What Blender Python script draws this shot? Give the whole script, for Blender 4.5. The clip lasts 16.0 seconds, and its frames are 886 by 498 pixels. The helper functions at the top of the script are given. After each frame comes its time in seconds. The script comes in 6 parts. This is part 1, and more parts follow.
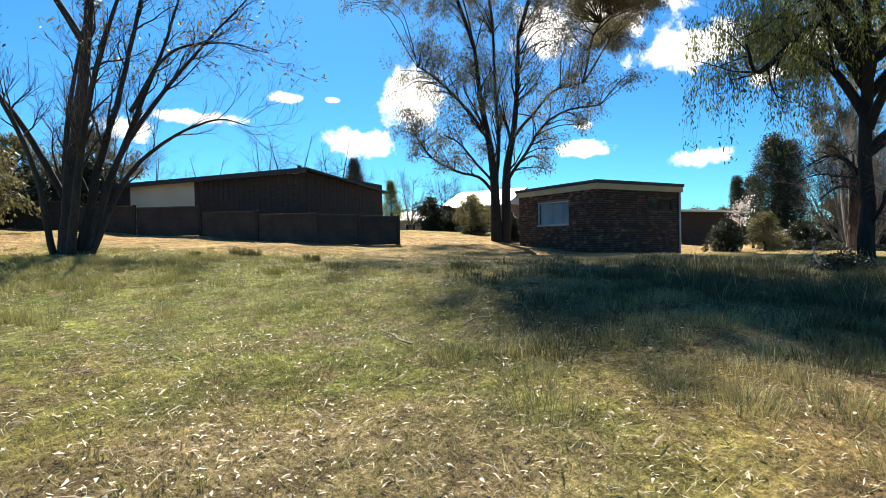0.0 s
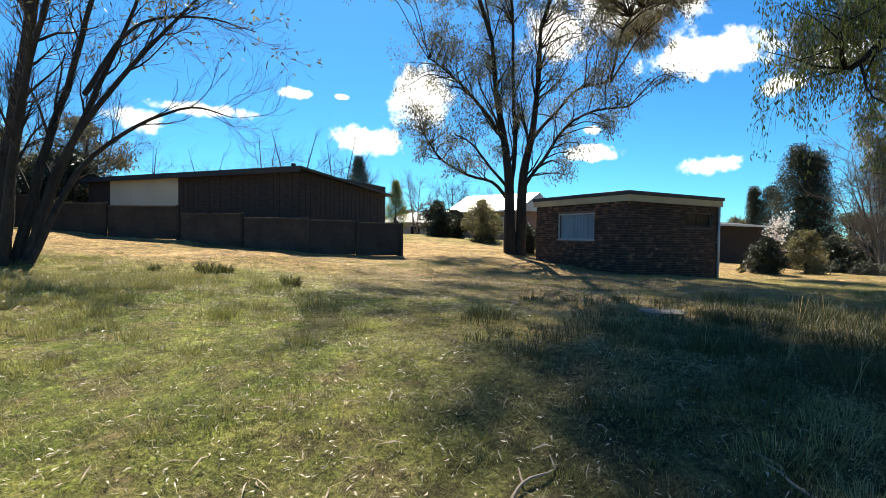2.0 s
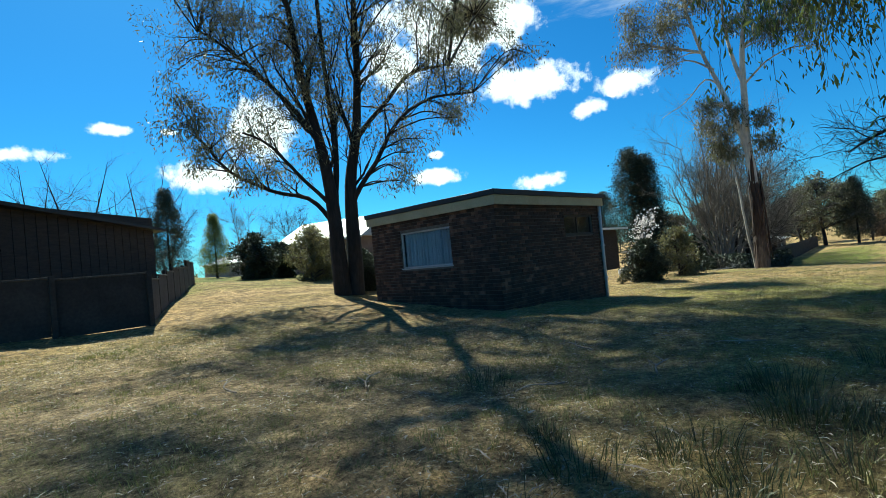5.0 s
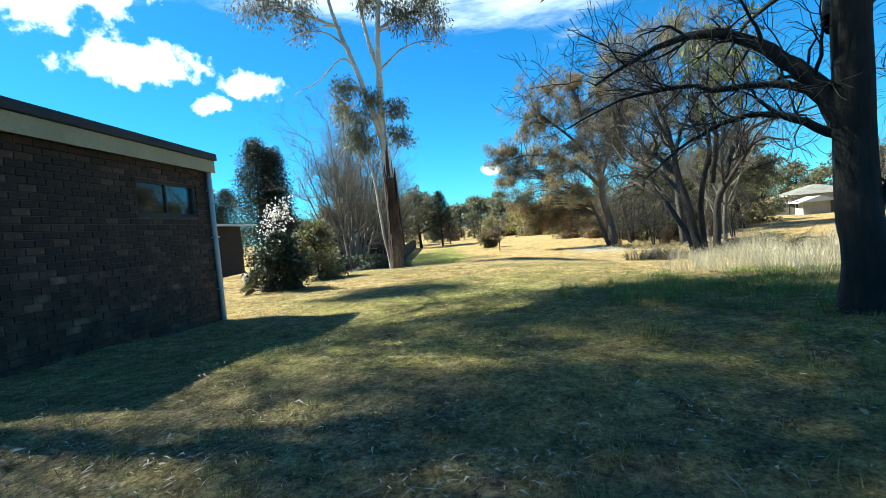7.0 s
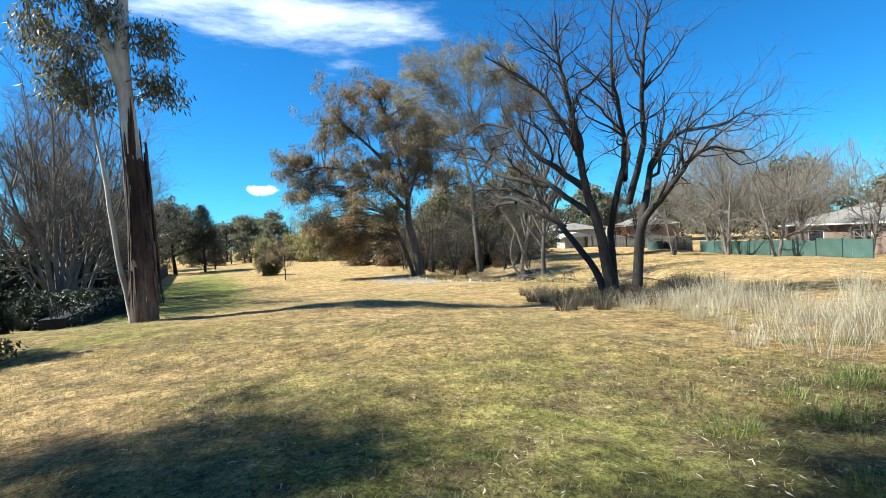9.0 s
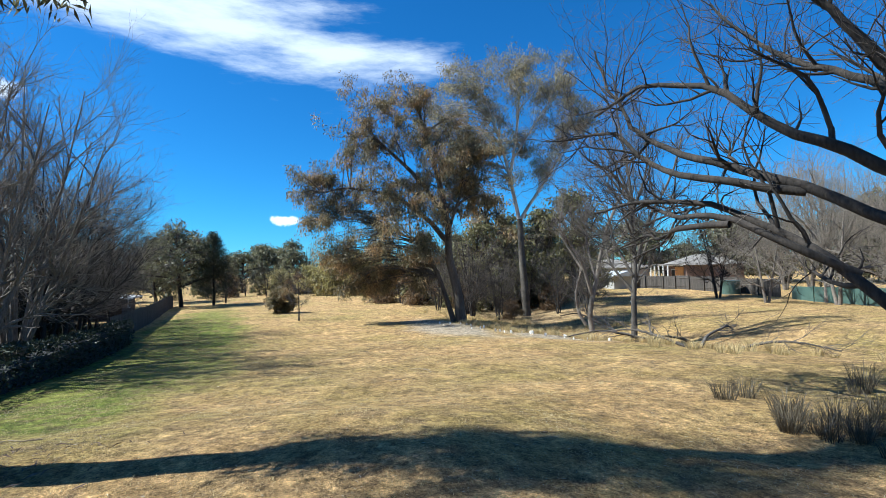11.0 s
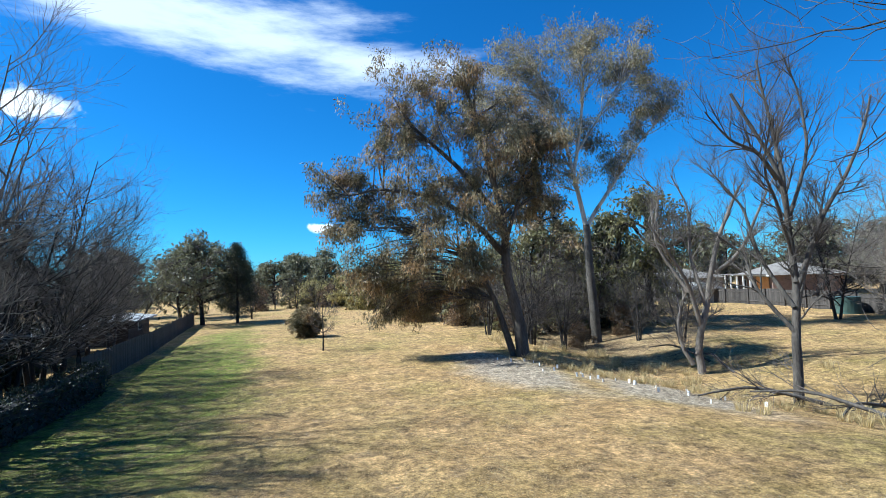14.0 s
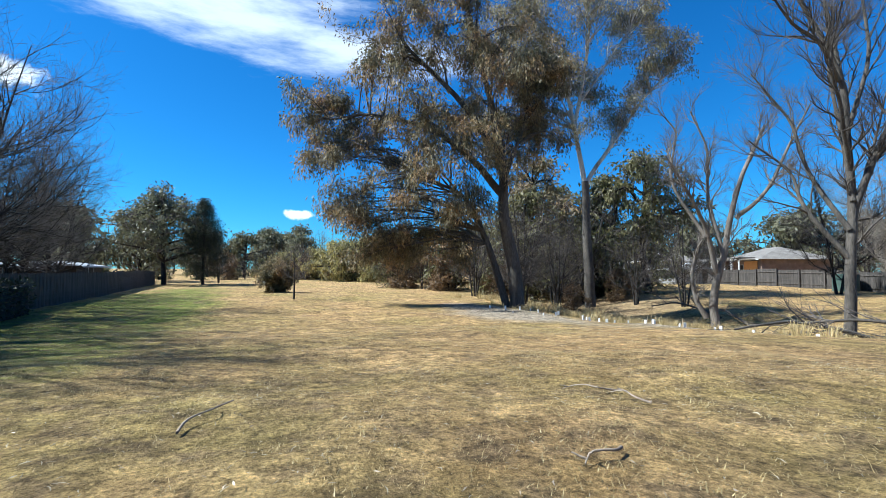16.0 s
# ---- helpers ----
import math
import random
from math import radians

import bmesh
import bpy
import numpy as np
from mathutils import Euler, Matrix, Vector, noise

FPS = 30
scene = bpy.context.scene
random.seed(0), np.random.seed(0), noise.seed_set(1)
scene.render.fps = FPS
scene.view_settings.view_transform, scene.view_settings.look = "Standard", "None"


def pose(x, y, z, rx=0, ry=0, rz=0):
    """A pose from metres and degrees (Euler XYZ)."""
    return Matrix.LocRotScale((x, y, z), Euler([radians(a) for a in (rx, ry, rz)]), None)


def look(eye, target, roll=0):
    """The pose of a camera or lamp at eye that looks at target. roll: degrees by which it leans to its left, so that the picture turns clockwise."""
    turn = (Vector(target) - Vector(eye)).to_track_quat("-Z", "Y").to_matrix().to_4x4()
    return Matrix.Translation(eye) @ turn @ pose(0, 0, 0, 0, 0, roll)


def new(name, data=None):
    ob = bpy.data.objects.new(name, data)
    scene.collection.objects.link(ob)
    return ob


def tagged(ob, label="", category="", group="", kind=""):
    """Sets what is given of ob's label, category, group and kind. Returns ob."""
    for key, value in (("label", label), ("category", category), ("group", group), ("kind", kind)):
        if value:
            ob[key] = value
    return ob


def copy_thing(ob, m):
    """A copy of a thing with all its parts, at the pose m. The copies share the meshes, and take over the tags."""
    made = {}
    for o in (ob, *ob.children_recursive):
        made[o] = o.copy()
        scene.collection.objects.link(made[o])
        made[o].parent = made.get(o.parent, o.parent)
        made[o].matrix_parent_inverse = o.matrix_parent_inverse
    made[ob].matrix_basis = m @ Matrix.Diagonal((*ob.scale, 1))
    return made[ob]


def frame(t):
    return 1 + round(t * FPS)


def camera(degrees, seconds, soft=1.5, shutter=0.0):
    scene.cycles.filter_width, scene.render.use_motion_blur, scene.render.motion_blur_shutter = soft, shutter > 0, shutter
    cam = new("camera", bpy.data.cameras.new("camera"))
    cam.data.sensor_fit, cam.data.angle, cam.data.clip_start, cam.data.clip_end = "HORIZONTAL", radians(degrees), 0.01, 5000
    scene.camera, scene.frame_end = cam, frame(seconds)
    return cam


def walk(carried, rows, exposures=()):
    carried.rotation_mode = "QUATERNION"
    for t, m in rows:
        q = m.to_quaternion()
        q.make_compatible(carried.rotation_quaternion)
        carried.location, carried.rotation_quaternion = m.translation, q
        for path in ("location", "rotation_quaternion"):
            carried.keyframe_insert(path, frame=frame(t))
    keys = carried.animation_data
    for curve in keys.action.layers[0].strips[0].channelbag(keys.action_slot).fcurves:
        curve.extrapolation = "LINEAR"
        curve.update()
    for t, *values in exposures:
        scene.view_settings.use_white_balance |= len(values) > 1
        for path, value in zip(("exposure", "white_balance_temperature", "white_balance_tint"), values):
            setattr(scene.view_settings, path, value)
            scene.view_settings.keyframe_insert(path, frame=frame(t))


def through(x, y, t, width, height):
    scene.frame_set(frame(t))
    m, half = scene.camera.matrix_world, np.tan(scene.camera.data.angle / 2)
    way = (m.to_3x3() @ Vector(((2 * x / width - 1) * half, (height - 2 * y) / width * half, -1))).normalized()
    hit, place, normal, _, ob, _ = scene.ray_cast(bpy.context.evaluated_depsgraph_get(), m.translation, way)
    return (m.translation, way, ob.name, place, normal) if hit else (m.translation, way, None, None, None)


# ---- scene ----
# ---- camera ----
cam = camera(83.4, 16.0, soft=0.5)
ROWS = [
    (0, -14.354, -13.560, 0.711, -29.44, -1.33, -1.08),
    (0.5, -14.159, -13.166, 0.764, -29.38, -1.51, 2.48),
    (1, -13.963, -12.638, 0.853, -28.96, -1.34, -0.21),
    (1.5, -13.735, -12.136, 1.020, -28.73, -1.12, -2.45),
    (2, -13.333, -11.484, 1.153, -28.94, -1.33, 0.78),
    (2.5, -12.862, -10.910, 1.247, -28.40, 0.47, -0.17),
    (3, -12.227, -10.332, 1.384, -28.23, 0.16, 1.58),
    (5.5, -8.062, -6.172, 1.251, -52.18, 0.62, -4.70),
    (6, -7.012, -5.341, 1.132, -61.77, -1.37, -2.34),
    (6.5, -5.416, -5.081, 1.057, -76.04, -2.75, -7.21),
    (7, -3.930, -4.763, 1.050, -86.29, -2.43, -5.31),
    (7.5, -2.510, -4.505, 1.125, -91.10, -1.27, 2.95),
    (8, -0.990, -4.230, 1.190, -96.95, -2.35, -1.85),
    (8.5, 1.460, -3.880, 1.189, -106.85, -2.00, -2.71),
    (9, 3.530, -3.478, 1.145, -112.57, -1.46, -3.14),
    (9.5, 5.444, -3.510, 1.084, -111.89, 0.02, -4.78),
    (12, 13.635, -5.271, 2.003, -108.68, 1.55, 2.20),
    (12.5, 14.642, -5.531, 2.320, -108.05, -0.90, 3.71),
    (13, 15.690, -5.720, 2.537, -107.28, -0.76, 0.36),
    (13.5, 16.719, -5.761, 2.458, -106.88, 4.92, 1.45),
    (14, 17.669, -5.776, 2.326, -106.69, 3.27, -2.16),
    (14.5, 18.564, -5.832, 1.977, -106.89, 2.65, -1.06),
    (15, 19.390, -5.923, 1.397, -107.50, 3.08, -0.42),
    (15.5, 20.080, -5.962, 0.567, -107.08, 4.06, 0.84),
    (16, 20.687, -6.013, -0.264, -109.32, 2.43, 0.40),
]
walk(cam, [(t, pose(x, y, z, 90 + pitch, 0, yaw) @ pose(0, 0, 0, 0, 0, roll)) for t, x, y, z, yaw, pitch, roll in ROWS],
     [(0.0, 1.2, 7100, 6), (3.0, 1.05, 7000, 4), (5.5, 0.70, 5900, -11), (6.5, 1.3, 6100, -11), (7.5, 1.5, 6250, -10), (9.0, 1.24, 6050, -1), (12.0, 0.90, 5560, 2), (14.0, 0.92, 5400, 2), (16.0, 0.95, 5520, 2)])

# ---- light ----
SUN_AZ, SUN_EL = 17.0, 48.0          # degrees from +y towards +x, and above the horizon
sun = new("sun", bpy.data.lights.new("sun", "SUN"))
sun.data.energy, sun.data.angle, sun.data.color = 5.8, radians(0.55), (1.0, 0.94, 0.84)
a, e = radians(SUN_AZ), radians(SUN_EL)
sun.matrix_world = look((0, 0, 60), Vector((0, 0, 60)) - Vector((math.sin(a) * math.cos(e), math.cos(a) * math.cos(e), math.sin(e))))

# bearing, height, half width, half height of each small cloud (degrees, radians)
CUMULUS = [
    (57.2, 18.1, 0.105, 0.042), (63.2, 14.8, 0.034, 0.020), (65.6, 15.7, 0.016, 0.009), (49.0, 25.0, 0.17, 0.085), (41.5, 22.0, 0.068, 0.051),
    (12.3, 15.2, 0.036, 0.011), (17.2, 15.2, 0.016, 0.006), (2.7, 12.7, 0.085, 0.016), (-2.4, 11.1, 0.048, 0.020),
    (20.2, 10.5, 0.074, 0.034), (26.6, 15.4, 0.078, 0.060), (45.0, 9.4, 0.055, 0.019), (45.5, 11.9, 0.026, 0.012), (57.6, 7.6, 0.062, 0.019),
    (67.1, 16.6, 0.060, 0.034), (93.5, 6.0, 0.034, 0.011),
]
# bearing, height, half length, half width, tilt of each thin streak
CIRRUS = [(99.0, 23.6, 0.26, 0.065, 8.0), (87.0, 25.5, 0.32, 0.085, 5.0), (72.0, 27.5, 0.26, 0.08, 0.0)]

world = bpy.data.worlds.new("world")
scene.world = world
world.use_nodes = True
wn, wl = world.node_tree.nodes, world.node_tree.links
wn.clear()


def wnode(kind, operation=""):
    n = wn.new(kind)
    if operation:
        n.operation = operation
    return n


sky = wnode("ShaderNodeTexSky")
sky.sky_type, sky.sun_disc, sky.sun_elevation, sky.sun_rotation = "NISHITA", False, radians(SUN_EL), radians(SUN_AZ)
sky.altitude, sky.air_density, sky.dust_density, sky.ozone_density = 900.0, 1.0, 0.6, 3.0
direction = wnode("ShaderNodeTexCoord").outputs["Generated"]
puff = wnode("ShaderNodeTexNoise")
puff.inputs["Scale"].default_value, puff.inputs["Detail"].default_value, puff.inputs["Roughness"].default_value = 20.0, 8.0, 0.62
wl.new(direction, puff.inputs["Vector"])
wisp_map = wnode("ShaderNodeMapping")
wisp_map.inputs["Rotation"].default_value, wisp_map.inputs["Scale"].default_value = (0.2, 0.35, radians(-20)), (1.2, 1.0, 5.0)
wl.new(direction, wisp_map.inputs["Vector"])
wisp = wnode("ShaderNodeTexNoise")
wisp.inputs["Scale"].default_value, wisp.inputs["Detail"].default_value, wisp.inputs["Roughness"].default_value = 3.2, 7.0, 0.62
wl.new(wisp_map.outputs[0], wisp.inputs["Vector"])


def nearest(rows):
    """The least distance, in half sizes, from the sky's direction to the clouds of the list."""
    found = None
    for bearing, height, wide, high, *tilt in rows:
        b, h = radians(bearing), radians(height)
        m = wnode("ShaderNodeMapping")
        m.vector_type = "TEXTURE"
        m.inputs["Location"].default_value = (math.sin(b) * math.cos(h), math.cos(b) * math.cos(h), math.sin(h))
        turn = Euler((0, 0, -b)).to_matrix() @ Euler((h, 0, 0)).to_matrix() @ Euler((0, radians(tilt[0] if tilt else 0), 0)).to_matrix()
        m.inputs["Rotation"].default_value = turn.to_euler()
        m.inputs["Scale"].default_value = (wide, 0.6, high)
        wl.new(direction, m.inputs["Vector"])
        d = wnode("ShaderNodeVectorMath", operation="LENGTH")
        wl.new(m.outputs[0], d.inputs[0])
        if found is None:
            found = d.outputs["Value"]
        else:
            least = wnode("ShaderNodeMath", operation="MINIMUM")
            wl.new(found, least.inputs[0])
            wl.new(d.outputs["Value"], least.inputs[1])
            found = least.outputs[0]
    return found


def cover(rows, texture, weight, start, end, most):
    """How thickly the listed clouds cover the sky, 0 to most."""
    n = wnode("ShaderNodeMath", operation="MULTIPLY_ADD")
    wl.new(texture, n.inputs[0])
    n.inputs[1].default_value = weight
    wl.new(nearest(rows), n.inputs[2])
    ramp = wnode("ShaderNodeMapRange")
    ramp.interpolation_type = "SMOOTHSTEP"
    wl.new(n.outputs[0], ramp.inputs["Value"])
    for key, value in (("From Min", start), ("From Max", end), ("To Min", most), ("To Max", 0.0)):
        ramp.inputs[key].default_value = value
    return ramp.outputs[0]


vivid = wnode("ShaderNodeHueSaturation")
vivid.inputs["Saturation"].default_value, vivid.inputs["Value"].default_value, vivid.inputs["Hue"].default_value = 1.15, 1.0, 0.5
wl.new(sky.outputs[0], vivid.inputs["Color"])
deep = wnode("ShaderNodeMix")
deep.data_type, deep.blend_type = "RGBA", "MULTIPLY"
deep.inputs["Factor"].default_value = 1.0
deep.inputs[7].default_value = (0.42, 1.09, 1.5, 1)
wl.new(vivid.outputs[0], deep.inputs[6])
layer = deep.outputs[2]
for amount, tone in ((cover(CIRRUS, wisp.outputs["Fac"], 3.2, 1.5, 2.7, 0.8), (12.0, 12.4, 13.2, 1)),
                     (cover(CUMULUS, puff.outputs["Fac"], 2.3, 1.65, 2.15, 0.97), (15.5, 15.5, 15.6, 1))):
    mix = wnode("ShaderNodeMix")
    mix.data_type = "RGBA"
    wl.new(amount, mix.inputs["Factor"])
    wl.new(layer, mix.inputs[6])
    mix.inputs[7].default_value = tone
    layer = mix.outputs[2]
back = wnode("ShaderNodeBackground")
back.inputs["Strength"].default_value = 0.054
wl.new(layer, back.inputs["Color"])
wl.new(back.outputs[0], wnode("ShaderNodeOutputWorld").inputs["Surface"])


# ---- materials ----
def material(name, colors, scale=6.0, rough=0.85, bump=0.0, bump_scale=40.0, fine=0.35, metal=0.0, island=0.0, stretch=(1, 1, 1), random_object=0.0, sheen=0.5, rare=0.0):
    """A mottled surface: colors blend by broad noise, with finer grain over it, relief, and variation from piece to piece."""
    m = bpy.data.materials.new(name)
    m.use_nodes = True
    n, l = m.node_tree.nodes, m.node_tree.links
    b = n["Principled BSDF"]
    b.inputs["Roughness"].default_value, b.inputs["Metallic"].default_value = rough, metal
    b.inputs["Specular IOR Level"].default_value = sheen
    co = n.new("ShaderNodeTexCoord")
    mp = n.new("ShaderNodeMapping")
    mp.inputs["Scale"].default_value = stretch
    l.new(co.outputs["Object"], mp.inputs["Vector"])
    broad = n.new("ShaderNodeTexNoise")
    broad.inputs["Scale"].default_value, broad.inputs["Detail"].default_value = scale, 4.0
    l.new(mp.outputs[0], broad.inputs["Vector"])
    ramp = n.new("ShaderNodeValToRGB")
    steps = ramp.color_ramp.elements
    while len(steps) < len(colors):
        steps.new(0.5)
    for k, c in enumerate(colors):
        steps[k].position = 0.3 + 0.4 * k / max(1, len(colors) - 1)
        steps[k].color = (*c, 1)
    l.new(broad.outputs["Fac"], ramp.inputs["Fac"])
    grain = n.new("ShaderNodeTexNoise")
    grain.inputs["Scale"].default_value, grain.inputs["Detail"].default_value = bump_scale, 5.0
    l.new(mp.outputs[0], grain.inputs["Vector"])
    value = n.new("ShaderNodeMapRange")
    value.inputs["From Min"].default_value, value.inputs["From Max"].default_value = 0.25, 0.75
    value.inputs["To Min"].default_value, value.inputs["To Max"].default_value = 1 - fine, 1 + fine
    l.new(grain.outputs["Fac"], value.inputs["Value"])
    out = value.outputs[0]
    for amount, kind, socket in ((island, "ShaderNodeNewGeometry", "Random Per Island"), (random_object, "ShaderNodeObjectInfo", "Random")):
        if amount:
            src, rng, mul = n.new(kind), n.new("ShaderNodeMapRange"), n.new("ShaderNodeMath")
            rng.inputs["To Min"].default_value, rng.inputs["To Max"].default_value = 1 - amount, 1 + amount
            mul.operation = "MULTIPLY"
            l.new(src.outputs[socket], rng.inputs["Value"])
            l.new(out, mul.inputs[0])
            l.new(rng.outputs[0], mul.inputs[1])
            out = mul.outputs[0]
    if rare:
        # a few pieces much paler than the rest
        geo, info, total, part_of, power, span, mul = (n.new(k) for k in ("ShaderNodeNewGeometry", "ShaderNodeObjectInfo", "ShaderNodeMath", "ShaderNodeMath", "ShaderNodeMath", "ShaderNodeMapRange", "ShaderNodeMath"))
        total.operation, part_of.operation, power.operation, mul.operation = "ADD", "FRACT", "POWER", "MULTIPLY"
        l.new(geo.outputs["Random Per Island"], total.inputs[0])
        l.new(info.outputs["Random"], total.inputs[1])
        l.new(total.outputs[0], part_of.inputs[0])
        l.new(part_of.outputs[0], power.inputs[0])
        power.inputs[1].default_value = 5.0
        span.inputs["To Min"].default_value, span.inputs["To Max"].default_value = 0.6, rare
        l.new(power.outputs[0], span.inputs["Value"])
        l.new(out, mul.inputs[0])
        l.new(span.outputs[0], mul.inputs[1])
        out = mul.outputs[0]
    tint = n.new("ShaderNodeHueSaturation")
    l.new(ramp.outputs[0], tint.inputs["Color"])
    l.new(out, tint.inputs["Value"])
    l.new(tint.outputs[0], b.inputs["Base Color"])
    if bump:
        bp = n.new("ShaderNodeBump")
        bp.inputs["Strength"].default_value, bp.inputs["Distance"].default_value = bump, 0.02
        l.new(grain.outputs["Fac"], bp.inputs["Height"])
        l.new(bp.outputs[0], b.inputs["Normal"])
    return m


def leaf_material(name, colors, amount=0.5, through=0.35):
    """Leaves: colour from leaf to leaf, with some light passing through."""
    m = material(name, colors, scale=0.9, rough=0.55, sheen=0.5, fine=0.2, island=amount, bump_scale=3.0)
    n, l = m.node_tree.nodes, m.node_tree.links
    b, out = n["Principled BSDF"], n["Material Output"]
    color = b.inputs["Base Color"].links[0].from_socket
    thin, mix = n.new("ShaderNodeBsdfTranslucent"), n.new("ShaderNodeMixShader")
    l.new(color, thin.inputs["Color"])
    mix.inputs[0].default_value = through
    l.new(b.outputs[0], mix.inputs[1])
    l.new(thin.outputs[0], mix.inputs[2])
    l.new(mix.outputs[0], out.inputs["Surface"])
    return m


BARK_DARK = material("bark_dark", [(0.016, 0.013, 0.011), (0.045, 0.036, 0.031)], 3.0, 0.95, 0.8, 26.0, 0.5, stretch=(1, 1, 0.25))
BARK_BLACK = material("bark_black", [(0.009, 0.0075, 0.0065), (0.028, 0.022, 0.019)], 3.0, 0.95, 0.9, 18.0, 0.5, stretch=(1, 1, 0.25))
BARK_GREY = material("bark_grey", [(0.10, 0.085, 0.07), (0.21, 0.18, 0.155)], 3.0, 0.95, 0.7, 24.0, 0.4, stretch=(1, 1, 0.25))
BARK_BANK = material("bark_bank", [(0.045, 0.038, 0.032), (0.11, 0.095, 0.08)], 3.0, 0.95, 0.7, 24.0, 0.4, stretch=(1, 1, 0.25))
BARK_TWIG = material("bark_twig", [(0.07, 0.058, 0.05), (0.15, 0.125, 0.11)], 3.0, 0.95, 0.2, 24.0, 0.3)
BARK_TWIG_PALE = material("bark_twig_pale", [(0.13, 0.11, 0.09), (0.24, 0.205, 0.17)], 3.0, 0.95, 0.2, 24.0, 0.3)
BARK_WHITE = material("bark_white", [(0.20, 0.165, 0.14), (0.52, 0.47, 0.41), (0.62, 0.58, 0.52)], 1.6, 0.8, 0.3, 12.0, 0.25, stretch=(1, 1, 0.3))
BARK_RAGGED = material("bark_ragged", [(0.022, 0.013, 0.0095), (0.062, 0.036, 0.026), (0.2, 0.14, 0.105)], 2.4, 0.95, 0.9, 20.0, 0.5, stretch=(1, 1, 0.18))
LEAF_GUM = leaf_material("leaf_gum", [(0.085, 0.086, 0.042), (0.155, 0.145, 0.076), (0.24, 0.20, 0.112)], through=0.33)
LEAF_RUST = leaf_material("leaf_rust", [(0.085, 0.08, 0.042), (0.20, 0.158, 0.08), (0.39, 0.24, 0.11)], through=0.35)
LEAF_TAN = leaf_material("leaf_tan", [(0.14, 0.125, 0.065), (0.25, 0.21, 0.11), (0.37, 0.29, 0.16)], through=0.4)
LEAF_DARK = leaf_material("leaf_dark", [(0.018, 0.026, 0.014), (0.042, 0.052, 0.024)], through=0.15)
LEAF_FAR = leaf_material("leaf_far", [(0.085, 0.088, 0.045), (0.16, 0.145, 0.078)])
LEAF_WILLOW = leaf_material("leaf_willow", [(0.13, 0.16, 0.035), (0.24, 0.25, 0.07)], through=0.5)
LEAF_OLIVE = leaf_material("leaf_olive", [(0.10, 0.10, 0.04), (0.19, 0.165, 0.07)])
LEAF_BROWN = leaf_material("leaf_brown", [(0.10, 0.06, 0.03), (0.21, 0.13, 0.06)])
LEAF_YELLOW = leaf_material("leaf_yellow", [(0.21, 0.185, 0.065), (0.36, 0.30, 0.12)], through=0.5)
BLOSSOM = leaf_material("blossom", [(0.68, 0.60, 0.58), (0.82, 0.78, 0.76)], 0.2)
# ---- building blocks ----
def mesh_of(name, verts, faces, mat=None, smooth=False):
    """A mesh from arrays of corners and of equal-sided faces."""
    verts, faces = np.asarray(verts, np.float32), np.asarray(faces, np.int32)
    me = bpy.data.meshes.new(name)
    sides = faces.shape[1]
    me.vertices.add(len(verts))
    me.vertices.foreach_set("co", verts.ravel())
    me.loops.add(faces.size)
    me.loops.foreach_set("vertex_index", faces.ravel())
    me.polygons.add(len(faces))
    me.polygons.foreach_set("loop_start", np.arange(0, faces.size, sides, dtype=np.int32))
    me.polygons.foreach_set("loop_total", np.full(len(faces), sides, np.int32))
    if smooth:
        me.polygons.foreach_set("use_smooth", np.ones(len(faces), bool))
    me.update(calc_edges=True)
    if mat:
        me.materials.append(mat)
    return me


def attach(ob, parent):
    ob.parent = parent
    return ob


def part(name, bm, mat, parent=None, label="", smooth=False):
    """One bmesh as one mesh object, under a thing or a part."""
    me = bpy.data.meshes.new(name)
    bmesh.ops.recalc_face_normals(bm, faces=bm.faces)
    bm.to_mesh(me)
    bm.free()
    me.materials.append(mat)
    if smooth:
        me.polygons.foreach_set("use_smooth", np.ones(len(me.polygons), bool))
    ob = new(name, me)
    if parent:
        attach(ob, parent)
    return tagged(ob, label)


def thing(name, m, label, category, group="", kind=""):
    ob = new(name)
    ob.empty_display_size = 0.2
    ob.matrix_basis = m
    return tagged(ob, label, category, group, kind)


def box(bm, x0, x1, y0, y1, z0, z1, bevel=0.0, m=None):
    """A block between the given planes, its edges rounded by bevel."""
    r = bmesh.ops.create_cube(bm, size=1.0, matrix=Matrix.Translation(((x0 + x1) / 2, (y0 + y1) / 2, (z0 + z1) / 2)) @ Matrix.Diagonal((x1 - x0, y1 - y0, z1 - z0, 1)))
    if bevel:
        bmesh.ops.bevel(bm, geom=list({e for v in r["verts"] for e in v.link_edges}), offset=bevel, segments=1, affect="EDGES")
    if m is not None:
        bmesh.ops.transform(bm, matrix=m, verts=r["verts"] if not bevel else bm.verts)
    return bm


def block(name, mat, parent, x0, x1, y0, y1, z0, z1, bevel=0.0, label="", m=None):
    return part(name, box(bmesh.new(), x0, x1, y0, y1, z0, z1, bevel, m), mat, parent, label)


def prism(points, y0, y1):
    """A solid with the outline points (x, z) from y0 to y1."""
    bm = bmesh.new()
    front, rear = [bm.verts.new((x, y0, z)) for x, z in points], [bm.verts.new((x, y1, z)) for x, z in points]
    bm.faces.new(front)
    bm.faces.new(rear[::-1])
    for k in range(len(points)):
        j = (k + 1) % len(points)
        bm.faces.new((front[k], front[j], rear[j], rear[k]))
    return bm


def smooth01(v):
    v = np.clip(v, 0.0, 1.0)
    return v * v * (3 - 2 * v)


